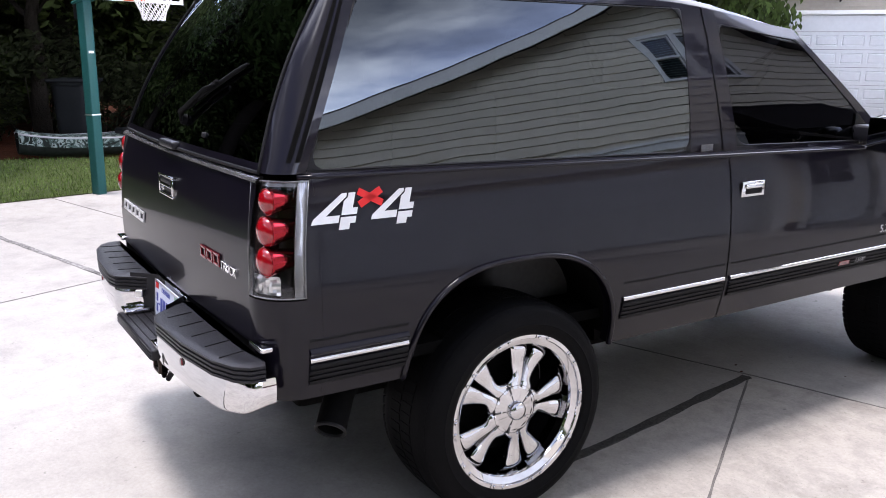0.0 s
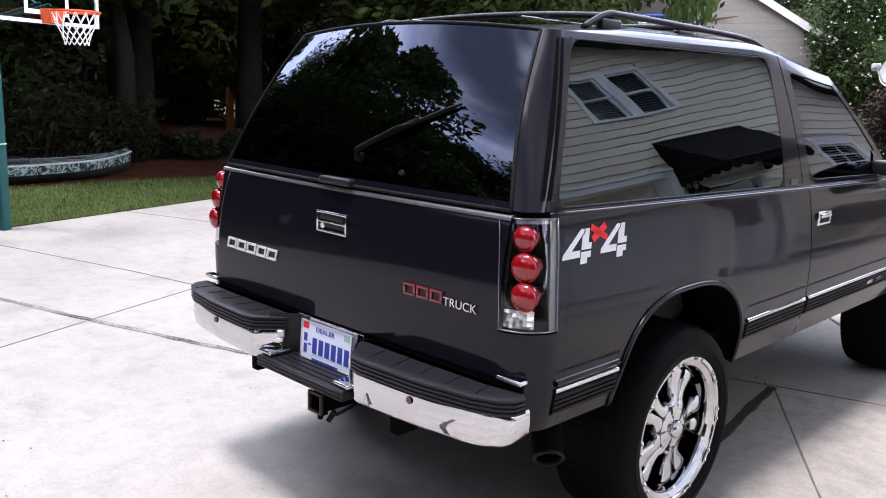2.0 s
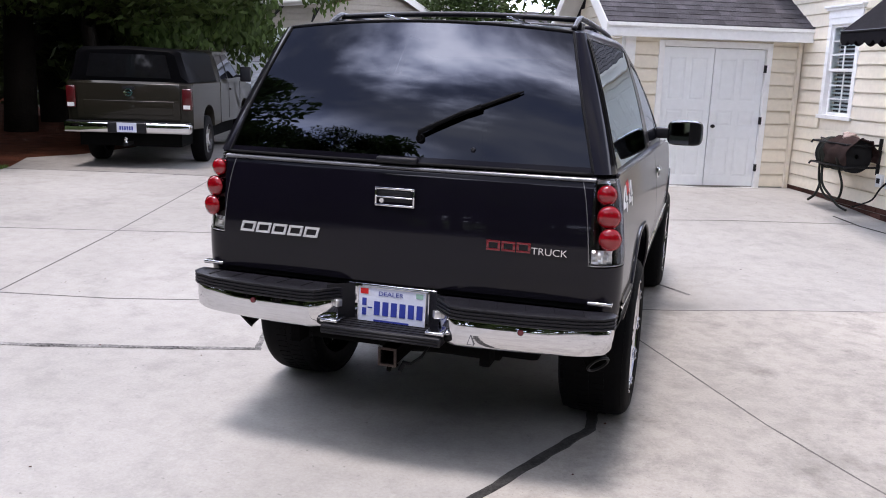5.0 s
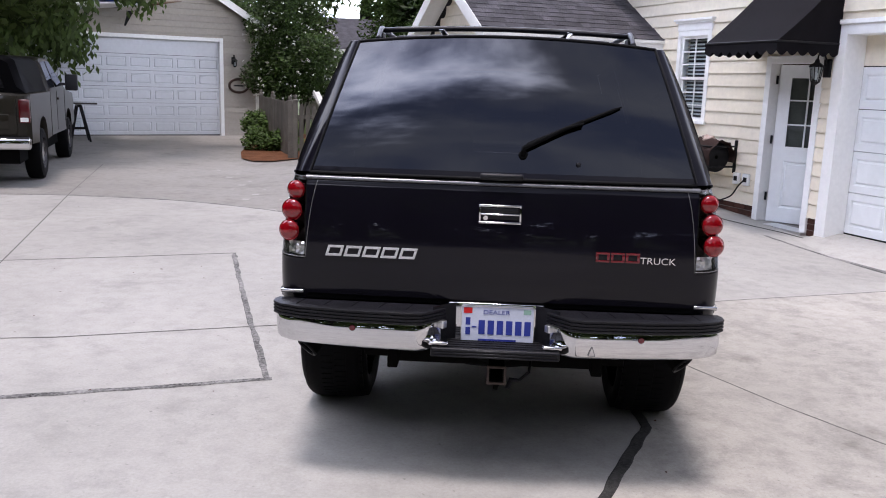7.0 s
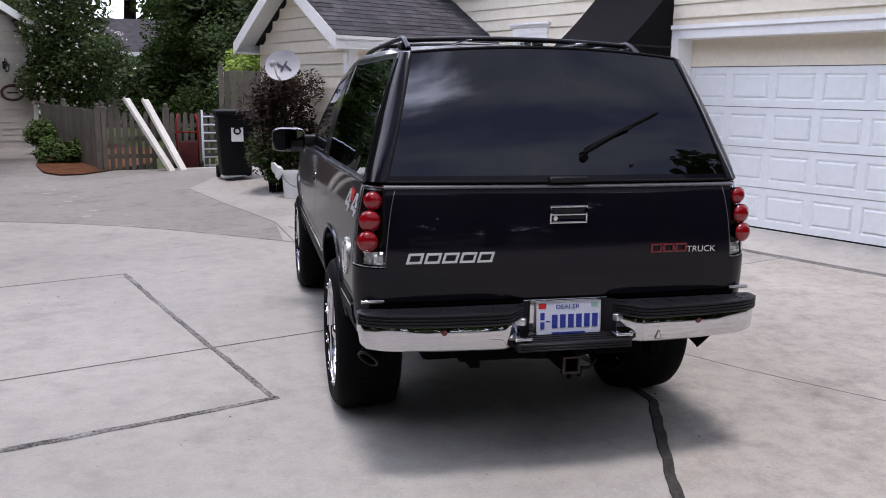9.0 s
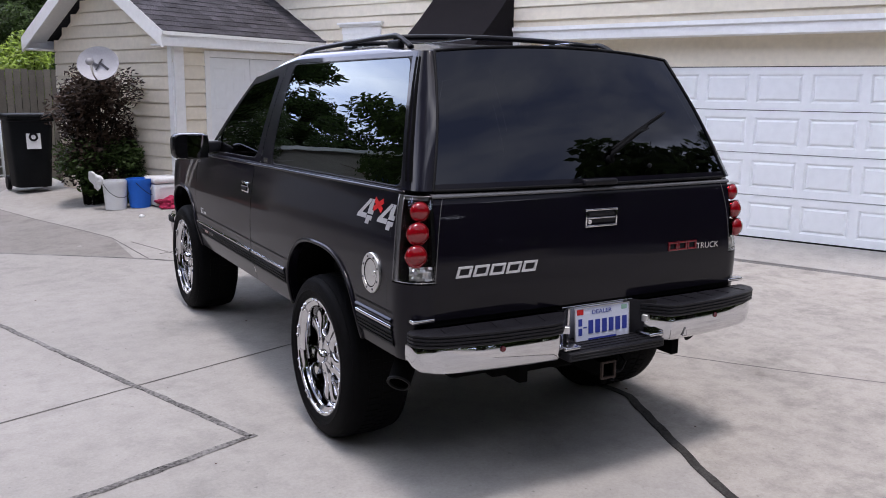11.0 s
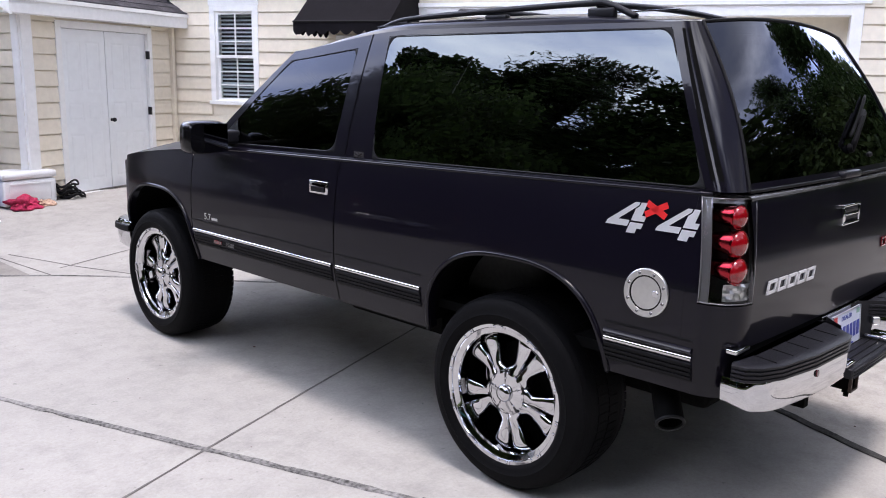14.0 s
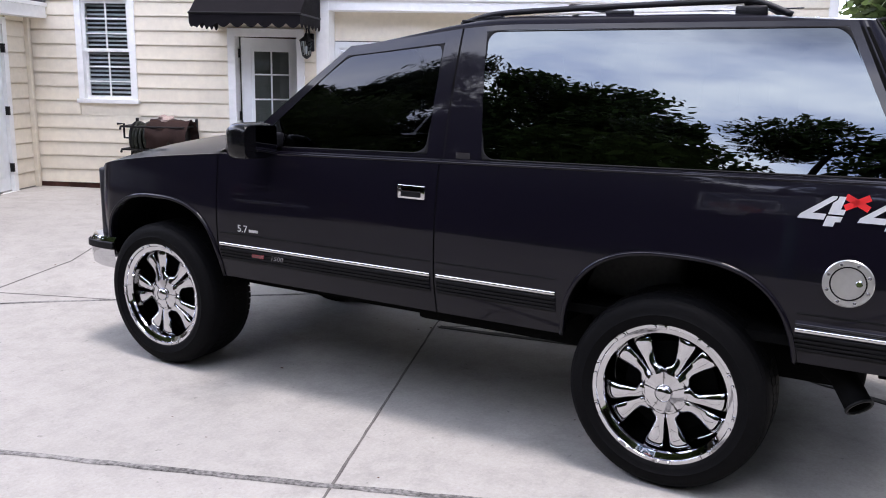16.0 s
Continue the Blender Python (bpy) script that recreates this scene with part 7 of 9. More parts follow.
# ---- basketball hoop on the lawn ----
def build_hoop():
    hoop = thing("basketball_hoop", "dark green basketball hoop with a clear backboard on the lawn", "basketball hoop", pose(-7.10, 0.14, 0.0, 0, 0, 29))
    part("pole", boxed(-0.058, 0.058, -0.058, 0.058, -0.05, 2.45, None, 0.012), GREEN_STEEL, hoop, "dark green square steel pole", 40)
    part("pole_band", boxed(-0.062, 0.062, -0.062, 0.062, 0.90, 0.915, None, 0.003), ALU, hoop)
    part("pole_label", boxed(0.054, 0.0605, -0.035, 0.035, 1.585, 1.612), WHITE, hoop)
    part("lift_crank", boxed(-0.12, -0.055, -0.05, 0.05, 1.95, 2.6, None, 0.01), IRON, hoop)
    for z in (2.32, 2.75):
        for y in (-0.07, 0.07):
            part("arm", tube(bmesh.new(), [(-0.1, y, z - 0.2), (0.70, y, z)], 0.018, 6), GREEN_STEEL, hoop)
    part("brace_rod", tube(bmesh.new(), [(0.05, 0.0, 2.62), (0.70, 0.18, 2.20)], 0.008, 6), ALU, hoop)
    bb = part("backboard", boxed(0.705, 0.717, -0.73, 0.73, 2.14, 3.02), BOARD_GLASS, hoop, "clear acrylic backboard")
    m = pose(0.718, 0, 2.57, 90, 0, 90)
    part("board_frame", frame_bm(0.745, 0.445, 0.035, 0.02, m), WHITE, bb, "white board frame")
    part("target_square", frame_bm(0.305, 0.228, 0.045, 0.003, m @ pose(0, -0.13, 0.0)), WHITE, bb)
    part("rim_bracket", boxed(0.72, 0.84, -0.10, 0.10, 2.13, 2.27, None, 0.006), ORANGE, hoop, "orange rim bracket")
    pts = [(1.05 + 0.225 * math.cos(a), 0.225 * math.sin(a), 2.245) for a in (2 * math.pi * k / 32 for k in range(33))]
    rim = part("hoop_rim", tube(bmesh.new(), pts, 0.012, 8, cap=False), ORANGE, hoop, "orange steel rim", 60)
    bm = bmesh.new()
    n = 14
    def net_pt(k, j):
        a = 2 * math.pi * (k + 0.5 * (j % 2)) / n
        r = (0.222, 0.19, 0.155, 0.132, 0.118, 0.112)[j]
        return (1.05 + r * math.cos(a), r * math.sin(a), 2.24 - (0, 0.10, 0.17, 0.22, 0.27, 0.31)[j])
    for k in range(n):
        for j in range(5):
            o = 0 if j % 2 == 0 else 1
            tube(bm, [net_pt(k, j), net_pt(k, j + 1)], 0.0045, 4)
            tube(bm, [net_pt(k, j), net_pt(k - 1 if j % 2 == 0 else k + 1, j + 1)], 0.0045, 4)
    part("net", bm, NET, rim, "white cord net")


build_hoop()

# ---- kayak and bin beside the lawn ----
def kayak_hull(bm, length, half_, depth, m):
    rows = []
    for k in range(25):
        t = k / 24
        w = half_ * (math.sin(math.pi * (0.03 + 0.94 * t)) ** 0.62)
        y = (t - 0.5) * length
        rise = 0.10 * (2 * t - 1) ** 4
        ring = []
        for j in range(13):
            a = math.pi * j / 12
            ring.append((w * math.cos(a), y, depth * (1 - math.sin(a) ** 0.7) + rise))
        ring += [(-w * 0.86, y, depth + rise + 0.01), (-w * 0.55, y, depth + rise - 0.07), (w * 0.55, y, depth + rise - 0.07), (w * 0.86, y, depth + rise + 0.01), ring[0]]
        rows.append(ring)
    tmp = sheet(bmesh.new(), rows)
    merge(bm, tmp, m)


kayak = thing("kayak", "camouflage fishing kayak lying on the mulch", "kayak", pose(-10.9, 1.55, 0.0, 0, 0, 8))
bm = bmesh.new()
kayak_hull(bm, 3.7, 0.42, 0.30, None)
bmesh.ops.recalc_face_normals(bm, faces=list(bm.faces))
part("hull", bm, CAMO_DARK, kayak, "mottled grey-green hull", 50)
deck = bmesh.new()
sheet(deck, [[(u * 0.42 * math.sin(math.pi * (0.03 + 0.94 * t)) ** 0.62, (t - 0.5) * 3.7, 0.312 + 0.10 * (2 * t - 1) ** 4 + 0.05 * (1 - abs(u)) * abs(2 * t - 1)) for u in (-1, -0.8, -0.5, 0, 0.5, 0.8, 1)] for t in span(0, 1, 24)])
part("deck", deck, CAMO, kayak, "pale camouflage deck", 50)
for s_ in (1, -1):
    side = bmesh.new()
    sheet(side, [[(s_ * k_ * 0.42 * math.sin(math.pi * (0.03 + 0.94 * t)) ** 0.62, (t - 0.5) * 3.7, z_ + 0.10 * (2 * t - 1) ** 4) for k_, z_ in ((1.012, 0.30), (1.0, 0.22), (0.97, 0.16))] for t in span(0, 1, 24)])
    part("side_band", side, CAMO, kayak, "camouflage band under the rim", 50)
part("seat", boxed(-0.22, 0.22, -0.35, 0.1, 0.30, 0.40, None, 0.03), PLASTIC, kayak)
part("hatch", turned([(0, 0.02), (0.14, 0.018), (0.16, 0)], 24, pose(0, 0.95, 0.325)), PLASTIC, kayak)
part("gunwale", tube(bmesh.new(), [(0.42 * math.sin(math.pi * (0.03 + 0.94 * t)) ** 0.62 * s, (t - 0.5) * 3.7, 0.305 + 0.10 * (2 * t - 1) ** 4) for s, ts in ((1, span(0, 1, 24)), (-1, span(1, 0, 24))) for t in ts], 0.014, 6), DISH_GREY, kayak, "pale rim", 60)


def build_bin(name, m, label, material, w=0.29, h=1.06, sign=False):
    b = thing(name, label, "bin", m)
    bm = bmesh.new()
    rows = []
    for z, k in ((0.08, 0.80), (0.10, 0.82), (0.5, 0.90), (h - 0.10, 1.0), (h - 0.09, 1.06), (h - 0.05, 1.06)):
        ring = []
        for a in range(28):
            c, s = math.cos(2 * math.pi * a / 28), math.sin(2 * math.pi * a / 28)
            ring.append((w * k * math.copysign(abs(c) ** 0.4, c), w * 1.15 * k * math.copysign(abs(s) ** 0.4, s), z))
        rows.append(ring + ring[:1])
    sheet(bm, rows)
    bmesh.ops.remove_doubles(bm, verts=list(bm.verts), dist=1e-5)
    bm.faces.new([v for v in bm.verts if abs(v.co.z - 0.08) < 1e-6][:28][::-1])
    bmesh.ops.recalc_face_normals(bm, faces=list(bm.faces))
    body = part("bin_body", bm, material, b, "", 40)
    part("lid", boxed(-w * 1.08, w * 1.08, -w * 1.28, w * 1.22, h - 0.05, h + 0.01, None, 0.025), material, b, "", 40)
    part("lid_handle", tube(bmesh.new(), [(-w * 0.8, w * 1.36, h - 0.06), (w * 0.8, w * 1.36, h - 0.06)], 0.018, 8), material, b)
    for s in (1, -1):
        part("bin_wheel", turned([(0, -0.03), (0.10, -0.03), (0.11, -0.02), (0.11, 0.02), (0.10, 0.03), (0, 0.03)], 20, pose(s * w * 0.82, w * 1.0, 0.11, 0, 90, 0)), RUBBER, b, "", 40)
    if sign:
        sg = part("bin_label", boxed(-0.095, 0.095, -0.003, 0.003, -0.125, 0.125, pose(0, -w * 1.13, h * 0.68, -5.5)), WHITE_PLASTIC, b, "white label with a dark round mark")
        part("label_mark", turned([(0.032, 0), (0.062, 0), (0.062, 0.003), (0.032, 0.003)], 28, pose(0, -w * 1.135, h * 0.68 + 0.045, 84.5)), IRON, sg)
        for k in range(2):
            part("label_bar", boxed(-0.06, 0.06, -0.004, 0.002, -0.012, 0.012, pose(0, -w * 1.125, h * 0.68 - 0.06 - 0.035 * k)), IRON, sg)
    return b


build_bin("wheeled_bin", pose(-11.55, 0.74, 0.0, 0, 0, 60), "black wheeled bin beside the kayak", BIN_PLASTIC, 0.30, 1.15)
build_bin("rubbish_bin", pose(-1.54, 10.05, ground_z(-1.54, 10.05), 0, 0, 8), "charcoal wheeled rubbish bin with a white label", BIN_PLASTIC, 0.30, 1.12, True)


# ---- fences ----
def picket_fence(m, length, height, material, label, step=0.115, w=0.085, gap_top=True):
    f = thing("fence", label, "fence", m)
    n = int(length / step)
    rng = random.Random(n)
    me = None
    for k in range(n):
        bm = bmesh.new()
        x0 = k * step
        hh = height + rng.uniform(-0.015, 0.015)
        pts = [(x0, 0), (x0 + w, 0), (x0 + w, hh - 0.04), (x0 + w * 0.72, hh), (x0 + w * 0.28, hh), (x0, hh - 0.04)] if gap_top else [(x0, 0), (x0 + w, 0), (x0 + w, hh), (x0, hh)]
        prism(bm, pts, 0, 0.02, pose(0, 0, 0.04, 90))
        part("picket", bm, material, f)
    for z in (0.28, height - 0.25):
        part("rail", boxed(0, length, 0.002, 0.04, z, z + 0.08), material, f)
    for x in (-0.06, length + 0.06):
        part("post", boxed(x - 0.05, x + 0.05, -0.03, 0.07, -0.1, height + 0.10, None, 0.008), material, f)
        part("post_cap", turned([(0.062, 0), (0.062, 0.02), (0.03, 0.03), (0.045, 0.07), (0.03, 0.11), (0, 0.115)], 14, pose(x, 0.02, height + 0.10)), material, f, "", 50)
    return f


picket_fence(pose(-4.02, 12.80, 0, 0, 0, 14), 1.12, 1.12, FENCE, "weathered grey picket fence with ball-topped posts", 0.128, 0.082)
picket_fence(pose(-2.80, 13.11, 0, 0, 0, 14), 0.98, 1.12, FENCE, "weathered grey picket gate beside the bins", 0.128, 0.082)
picket_fence(pose(-6.35, 19.0, 0, 0, 0, -69), 2.6, 1.14, FENCE, "weathered grey board fence", 0.15, 0.148, False)
picket_fence(pose(-5.34, 16.35, 0, 0, 0, -69), 3.6, 1.14, FENCE, "weathered grey board fence", 0.15, 0.148, False)
picket_fence(pose(-1.75, 13.45, 0, 0, 0, 2), 1.75, 1.95, FENCE, "tall weathered wooden fence panel", 0.125, 0.115, False)
picket_fence(pose(-21.2, 11.3, 0, 0, 0, 66), 3.9, 1.12, FENCE_BROWN, "brown wooden fence among the trees", 0.16, 0.11)

# ---- leaning boards, ladder and a red hand truck by the fence ----
for dx, top in ((0.0, (-3.55, 12.78, 1.42)), (0.20, (-3.22, 12.86, 1.40))):
    b0 = Vector((-2.62 + dx, 11.80, 0.0))
    d = Vector(top) - b0
    m = look(b0, tuple(b0 + d))
    ln = d.length
    bm = boxed(-0.075, 0.075, -0.018, 0.018, -ln, 0, m, 0.004)
    box(bm, -0.075, -0.05, 0.018, 0.05, -ln, 0, m)
    solid("leaning_board", bm, BOARD_WHITE, "long white board leaning on the picket fence", "board", "boards leaning on the fence")
ladder = thing("step_ladder", "folded white aluminium ladder leaning on the fence", "ladder", pose(-1.98, 13.0, 0.0, -8, 0, 4))
for x in (-0.20, 0.20):
    part("ladder_rail", boxed(x - 0.022, x + 0.022, -0.04, 0.04, 0, 1.22, None, 0.004), ALU, ladder)
for k in range(7):
    part("rung", boxed(-0.18, 0.18, -0.035, 0.035, 0.12 + 0.16 * k, 0.145 + 0.16 * k, None, 0.003), ALU, ladder)
cart = thing("hand_truck", "red steel hand truck standing by the fence", "hand truck", pose(-2.45, 12.75, 0.0, -6, 0, 6))
bm = bmesh.new()
for x in (-0.2, 0.2):
    tube(bm, [(x, 0, 0.1), (x, 0, 1.0), (x * 0.8, 0.05, 1.15)], 0.02, 8)
for z in (0.2, 0.5, 0.8):
    tube(bm, [(-0.2, 0, z), (0.2, 0, z)], 0.016, 8)
part("cart_frame", bm, RED_STEEL, cart, "", 60)
part("toe_plate", boxed(-0.24, 0.24, -0.22, 0.02, 0.02, 0.03), RED_STEEL, cart)
part("cart_bag", boxed(-0.17, 0.17, -0.16, -0.02, 0.05, 0.62, None, 0.05), mat("dark_red_cloth", (0.05, 0.008, 0.009), 0.8, vary=0.6, scale=12), cart, "", 40)
for s in (1, -1):
    part("cart_wheel", turned([(0, -0.03), (0.11, -0.03), (0.12, 0), (0.11, 0.03), (0, 0.03)], 20, pose(s * 0.25, 0.06, 0.12, 0, 90, 0)), RUBBER, cart, "", 40)

# ---- satellite dish ----
dish = thing("satellite_dish", "grey satellite dish on a mast beside the wing", "satellite dish", pose(-0.84, 7.70, ground_z(-0.84, 7.7)))
part("mast", tube(bmesh.new(), [(0.05, 0.55, 0), (0.05, 0.55, 1.40), (0.02, 0.30, 1.66), (0, 0.06, 1.74)], 0.022, 8), IRON, dish, "", 60)
DM = pose(0, 0, 1.83, 0, 0, -22) @ pose(0, 0, 0, 68, 0, 0)
prof = [(0.0, -0.06)] + [(0.22 * k / 8, -0.06 + 0.07 * (k / 8) ** 2) for k in range(1, 9)] + [(0.225, 0.012), (0.22, -0.002)] + [(0.22 * k / 8, -0.068 + 0.07 * (k / 8) ** 2) for k in range(7, 0, -1)] + [(0, -0.068)]
refl = turned(prof, 40, DM @ Matrix.Diagonal((1.12, 1.0, 1, 1)))
bowl = part("reflector", refl, DISH_GREY, dish, "", 40)
for a, b, w in (((-0.10, 0.04), (-0.01, -0.015), 0.036), ((0.0, 0.035), (0.12, -0.065), 0.032), ((-0.035, -0.07), (0.035, 0.08), 0.02)):
    v = Vector((b[0] - a[0], b[1] - a[1]))
    part("dish_mark", boxed(-v.length / 2, v.length / 2, -w / 2, w / 2, 0, 0.004, DM @ pose((a[0] + b[0]) / 2, (a[1] + b[1]) / 2, -0.042, 0, 0, math.degrees(math.atan2(v.y, v.x)))), SMOKE, bowl)
part("feed_arm", tube(bmesh.new(), [DM @ Vector((0, -0.22, 0.0)), DM @ Vector((0, -0.22, 0.18)), DM @ Vector((0, -0.12, 0.36))], 0.012, 8), ALU, dish, "", 60)
part("feed_horn", tube(bmesh.new(), [DM @ Vector((0, -0.14, 0.38)), DM @ Vector((0, -0.10, 0.31))], [0.045, 0.035], 12), DISH_GREY, dish, "", 40)

# ---- buckets, cooler and rags by the wing ----
def bucket(m, material, label, rim):
    b = thing("bucket", label, "bucket", m, "buckets by the shrub")
    part("pail", turned([(0, 0.004), (0.125, 0.004), (0.128, 0.0), (0.150, 0.30), (0.156, 0.30), (0.156, 0.33), (0.162, 0.33), (0.162, 0.37), (0.152, 0.37), (0.150, 0.36), (0.124, 0.012), (0, 0.012)], 36), material, b, "", 40)
    pts = [(0.165 * math.cos(a), -0.02 - 0.15 * math.sin(a), 0.33 - 0.17 * math.sin(a)) for a in span(0, math.pi, 14)]
    part("handle", tube(bmesh.new(), pts, 0.004, 6), IRON, b, "wire handle", 60)
    return b


bucket(pose(-0.73, 7.66, ground_z(-0.73, 7.66), 0, 0, 20), WHITE_PLASTIC, "white plastic bucket on the concrete", WHITE_PLASTIC)
bucket(pose(-0.44, 7.62, ground_z(-0.44, 7.62), 0, 0, 60), BLUE_PLASTIC, "blue plastic bucket on the concrete", BLUE_PLASTIC)
cooler = thing("cooler", "white plastic cool box beside the buckets", "cooler", pose(-0.02, 7.66, ground_z(-0.02, 7.66), 0, 0, 10))
part("cooler_body", boxed(-0.30, 0.30, -0.18, 0.18, 0.0, 0.275, None, 0.025), WHITE_PLASTIC, cooler, "", 40)
part("cooler_lid", boxed(-0.31, 0.31, -0.19, 0.19, 0.282, 0.365, None, 0.035), WHITE_PLASTIC, cooler, "", 40)
part("cooler_panel", frame_bm(0.24, 0.095, 0.012, 0.006, pose(0, -0.181, 0.145, 90)), WHITE_PLASTIC, cooler)
for s in (1, -1):
    part("cooler_handle", boxed(-0.015, 0.015, -0.07, 0.07, 0.20, 0.235, pose(s * 0.315, 0, 0), 0.006), WHITE_PLASTIC, cooler, "", 40)


def crumpled(name, m, r, material, label, seed, category="cloth"):
    rng = random.Random(seed)
    bm = bmesh.new()
    bmesh.ops.create_icosphere(bm, subdivisions=4, radius=r)
    for v in bm.verts:
        n_ = noise.noise(v.co * 9 + Vector((seed, 0, 0))) + 0.55 * noise.noise(v.co * 24 + Vector((0, seed, 0)))
        v.co *= 1 + 0.6 * n_
        v.co.z = max(0.0, v.co.z * 0.55 + r * 0.25)
    ob = solid(name, bm, material, label, category, smooth=40)
    ob.matrix_basis = m
    return ob


crumpled("rag", pose(-0.12, 7.36, ground_z(-0.12, 7.36)), 0.16, mat("pink_red_cloth", (0.36, 0.025, 0.07), 0.85, vary=0.75, scale=11), "crumpled red rag on the concrete", 3)
crumpled("rag", pose(0.10, 7.38, ground_z(0.1, 7.38)), 0.09, mat("tan_cloth", (0.40, 0.27, 0.20), 0.9, vary=0.8, scale=14), "crumpled tan and white rag on the concrete", 8)
heap = thing("cable_heap", "small heap of coiled black cable by the storage doors", "cable", pose(0.47, 7.60, ground_z(0.47, 7.60)))
rngh = random.Random(5)
for k in range(7):
    r, cx, cy, zz, tl = rngh.uniform(0.08, 0.14), rngh.uniform(-0.04, 0.04), rngh.uniform(-0.03, 0.03), 0.02 + 0.022 * k, rngh.uniform(-0.05, 0.05)
    part("cable_loop", tube(bmesh.new(), [(cx + r * math.cos(a), cy + r * 0.8 * math.sin(a), max(0.012, zz + tl * math.cos(a) + 0.02 * math.sin(3 * a))) for a in span(0, 2 * math.pi, 22)], 0.011, 6, cap=False), RUBBER, heap, "", 60)
crumpled("plastic_bag", pose(-0.98, 7.70, 0.52, 0, 78, 20), 0.105, WHITE_PLASTIC, "white plastic bag caught in the shrub", 15, "bag")
crumpled("paper_scrap", pose(-0.55, 6.9, ground_z(-0.55, 6.9)), 0.035, WHITE_PLASTIC, "small white scrap on the driveway", 9, "litter")

# ---- hose reel, outlets, wall lamp and awning on the house ----
reel = thing("hose_reel", "wall-mounted hose reel with dark hose under a brown cloth", "hose reel", HOUSE)
HOSE = mat("dark_green_hose", (0.012, 0.014, 0.010), 0.45, vary=0.3)
for x in (1.42, 1.98):
    part("reel_flange", lathe(bmesh.new(), [(0.03, 0), (0.185, 0.0), (0.195, 0.012), (0.185, 0.024), (0.03, 0.024)], 28, pose(x, -0.28, 0.86, 0, 90, 0)), IRON, reel, "", 40)
for k in range(11):
    pts = [(1.46 + 0.048 * k + 0.016 * math.sin(a + k), -0.28 + (0.165 + 0.012 * math.sin(3 * k)) * math.cos(a), 0.86 + (0.165 + 0.012 * math.cos(2 * k)) * math.sin(a)) for a in span(0, 2 * math.pi, 20)]
    part("hose_turn", tube(bmesh.new(), pts, 0.022, 6, cap=False), HOSE, reel, "", 60)
for z in (0.74, 1.00):
    part("reel_frame", tube(bmesh.new(), [(1.33, -0.03, z), (1.33, -0.46, z), (1.33, -0.48, z - 0.03)], 0.013, 8), IRON, reel, "", 60)
    part("reel_frame", tube(bmesh.new(), [(1.33, -0.45, z), (2.06, -0.45, z)], 0.011, 8), IRON, reel, "", 60)
    part("reel_frame", tube(bmesh.new(), [(2.06, -0.03, z), (2.06, -0.46, z)], 0.013, 8), IRON, reel, "", 60)
for x in (1.33, 2.06):
    part("reel_bracket", boxed(x - 0.012, x + 0.012, -0.06, -0.022, 0.66, 1.08, None, 0.004), IRON, reel)
part("reel_crank", tube(bmesh.new(), [(1.40, -0.28, 0.86), (1.28, -0.28, 0.86), (1.28, -0.28, 1.02), (1.20, -0.28, 1.02)], 0.014, 8), IRON, reel)
# the cloth sags over the coil from the middle to the far flange
rngc = random.Random(9)
rows = []
for i in range(13):
    x = lerp(1.62, 2.10, i / 12)
    row = []
    for j in range(19):
        a = lerp(-0.55, 3.5, j / 18)
        r = 0.205 + 0.030 * noise.noise((x * 7, a * 1.9, 3.1)) + 0.012 * rngc.uniform(-1, 1)
        row.append((x + 0.02 * noise.noise((a * 2, x * 5, 0.4)), -0.28 - r * math.cos(a), 0.87 + r * math.sin(a)))
    rows.append(row)
bm = sheet(bmesh.new(), rows, 0.006)
part("cover_cloth", bm, mat("brown_cover_cloth", (0.022, 0.011, 0.009), 0.85, vary=0.4, scale=12), reel, "dark brown cover cloth", 50)
for pts, r in (([(1.50, -0.44, 0.80), (1.47, -0.40, 0.52), (1.58, -0.36, 0.34), (1.80, -0.33, 0.34), (1.90, -0.36, 0.52), (1.86, -0.42, 0.74)], 0.014), ([(1.54, -0.43, 0.78), (1.58, -0.42, 0.50), (1.72, -0.38, 0.36), (1.84, -0.34, 0.26), (1.96, -0.30, 0.22)], 0.014), ([(1.40, -0.34, 0.82), (1.38, -0.33, 0.50), (1.39, -0.38, 0.34), (1.30, -0.42, 0.25)], 0.016)):
    part("hanging_hose", tube(bmesh.new(), [tuple(p) for p in curve_points(pts, 6)], r, 8), HOSE, reel, "dark hanging hose", 60)
cloth = crumpled("garden_glove", HOUSE @ pose(1.80, -0.28, 1.055), 0.085, mat("pale_cloth", (0.35, 0.27, 0.24), 0.9, vary=0.4, scale=20), "pale crumpled glove on the hose reel", 12, "glove")
for x, plug in ((2.13, False), (2.31, True)):
    o = thing("wall_outlet", "white outdoor outlet box with a black plug" if plug else "white outdoor outlet box", "outlet", HOUSE @ pose(x, -0.022, 0.60))
    part("outlet_box", boxed(-0.055, 0.055, -0.04, 0.0, -0.075, 0.075, None, 0.008), WHITE_PLASTIC, o, "", 40)
    part("socket", boxed(-0.03, 0.03, -0.045, -0.038, -0.03, 0.03, None, 0.003), RUBBER, o)
    if plug:
        part("cord", tube(bmesh.new(), [tuple(p) for p in curve_points([(0, -0.05, 0), (-0.05, -0.09, -0.08), (-0.18, -0.08, -0.22), (-0.35, -0.09, -0.30), (-0.5, -0.12, -0.36)], 6)], 0.01, 6), RUBBER, o, "", 60)


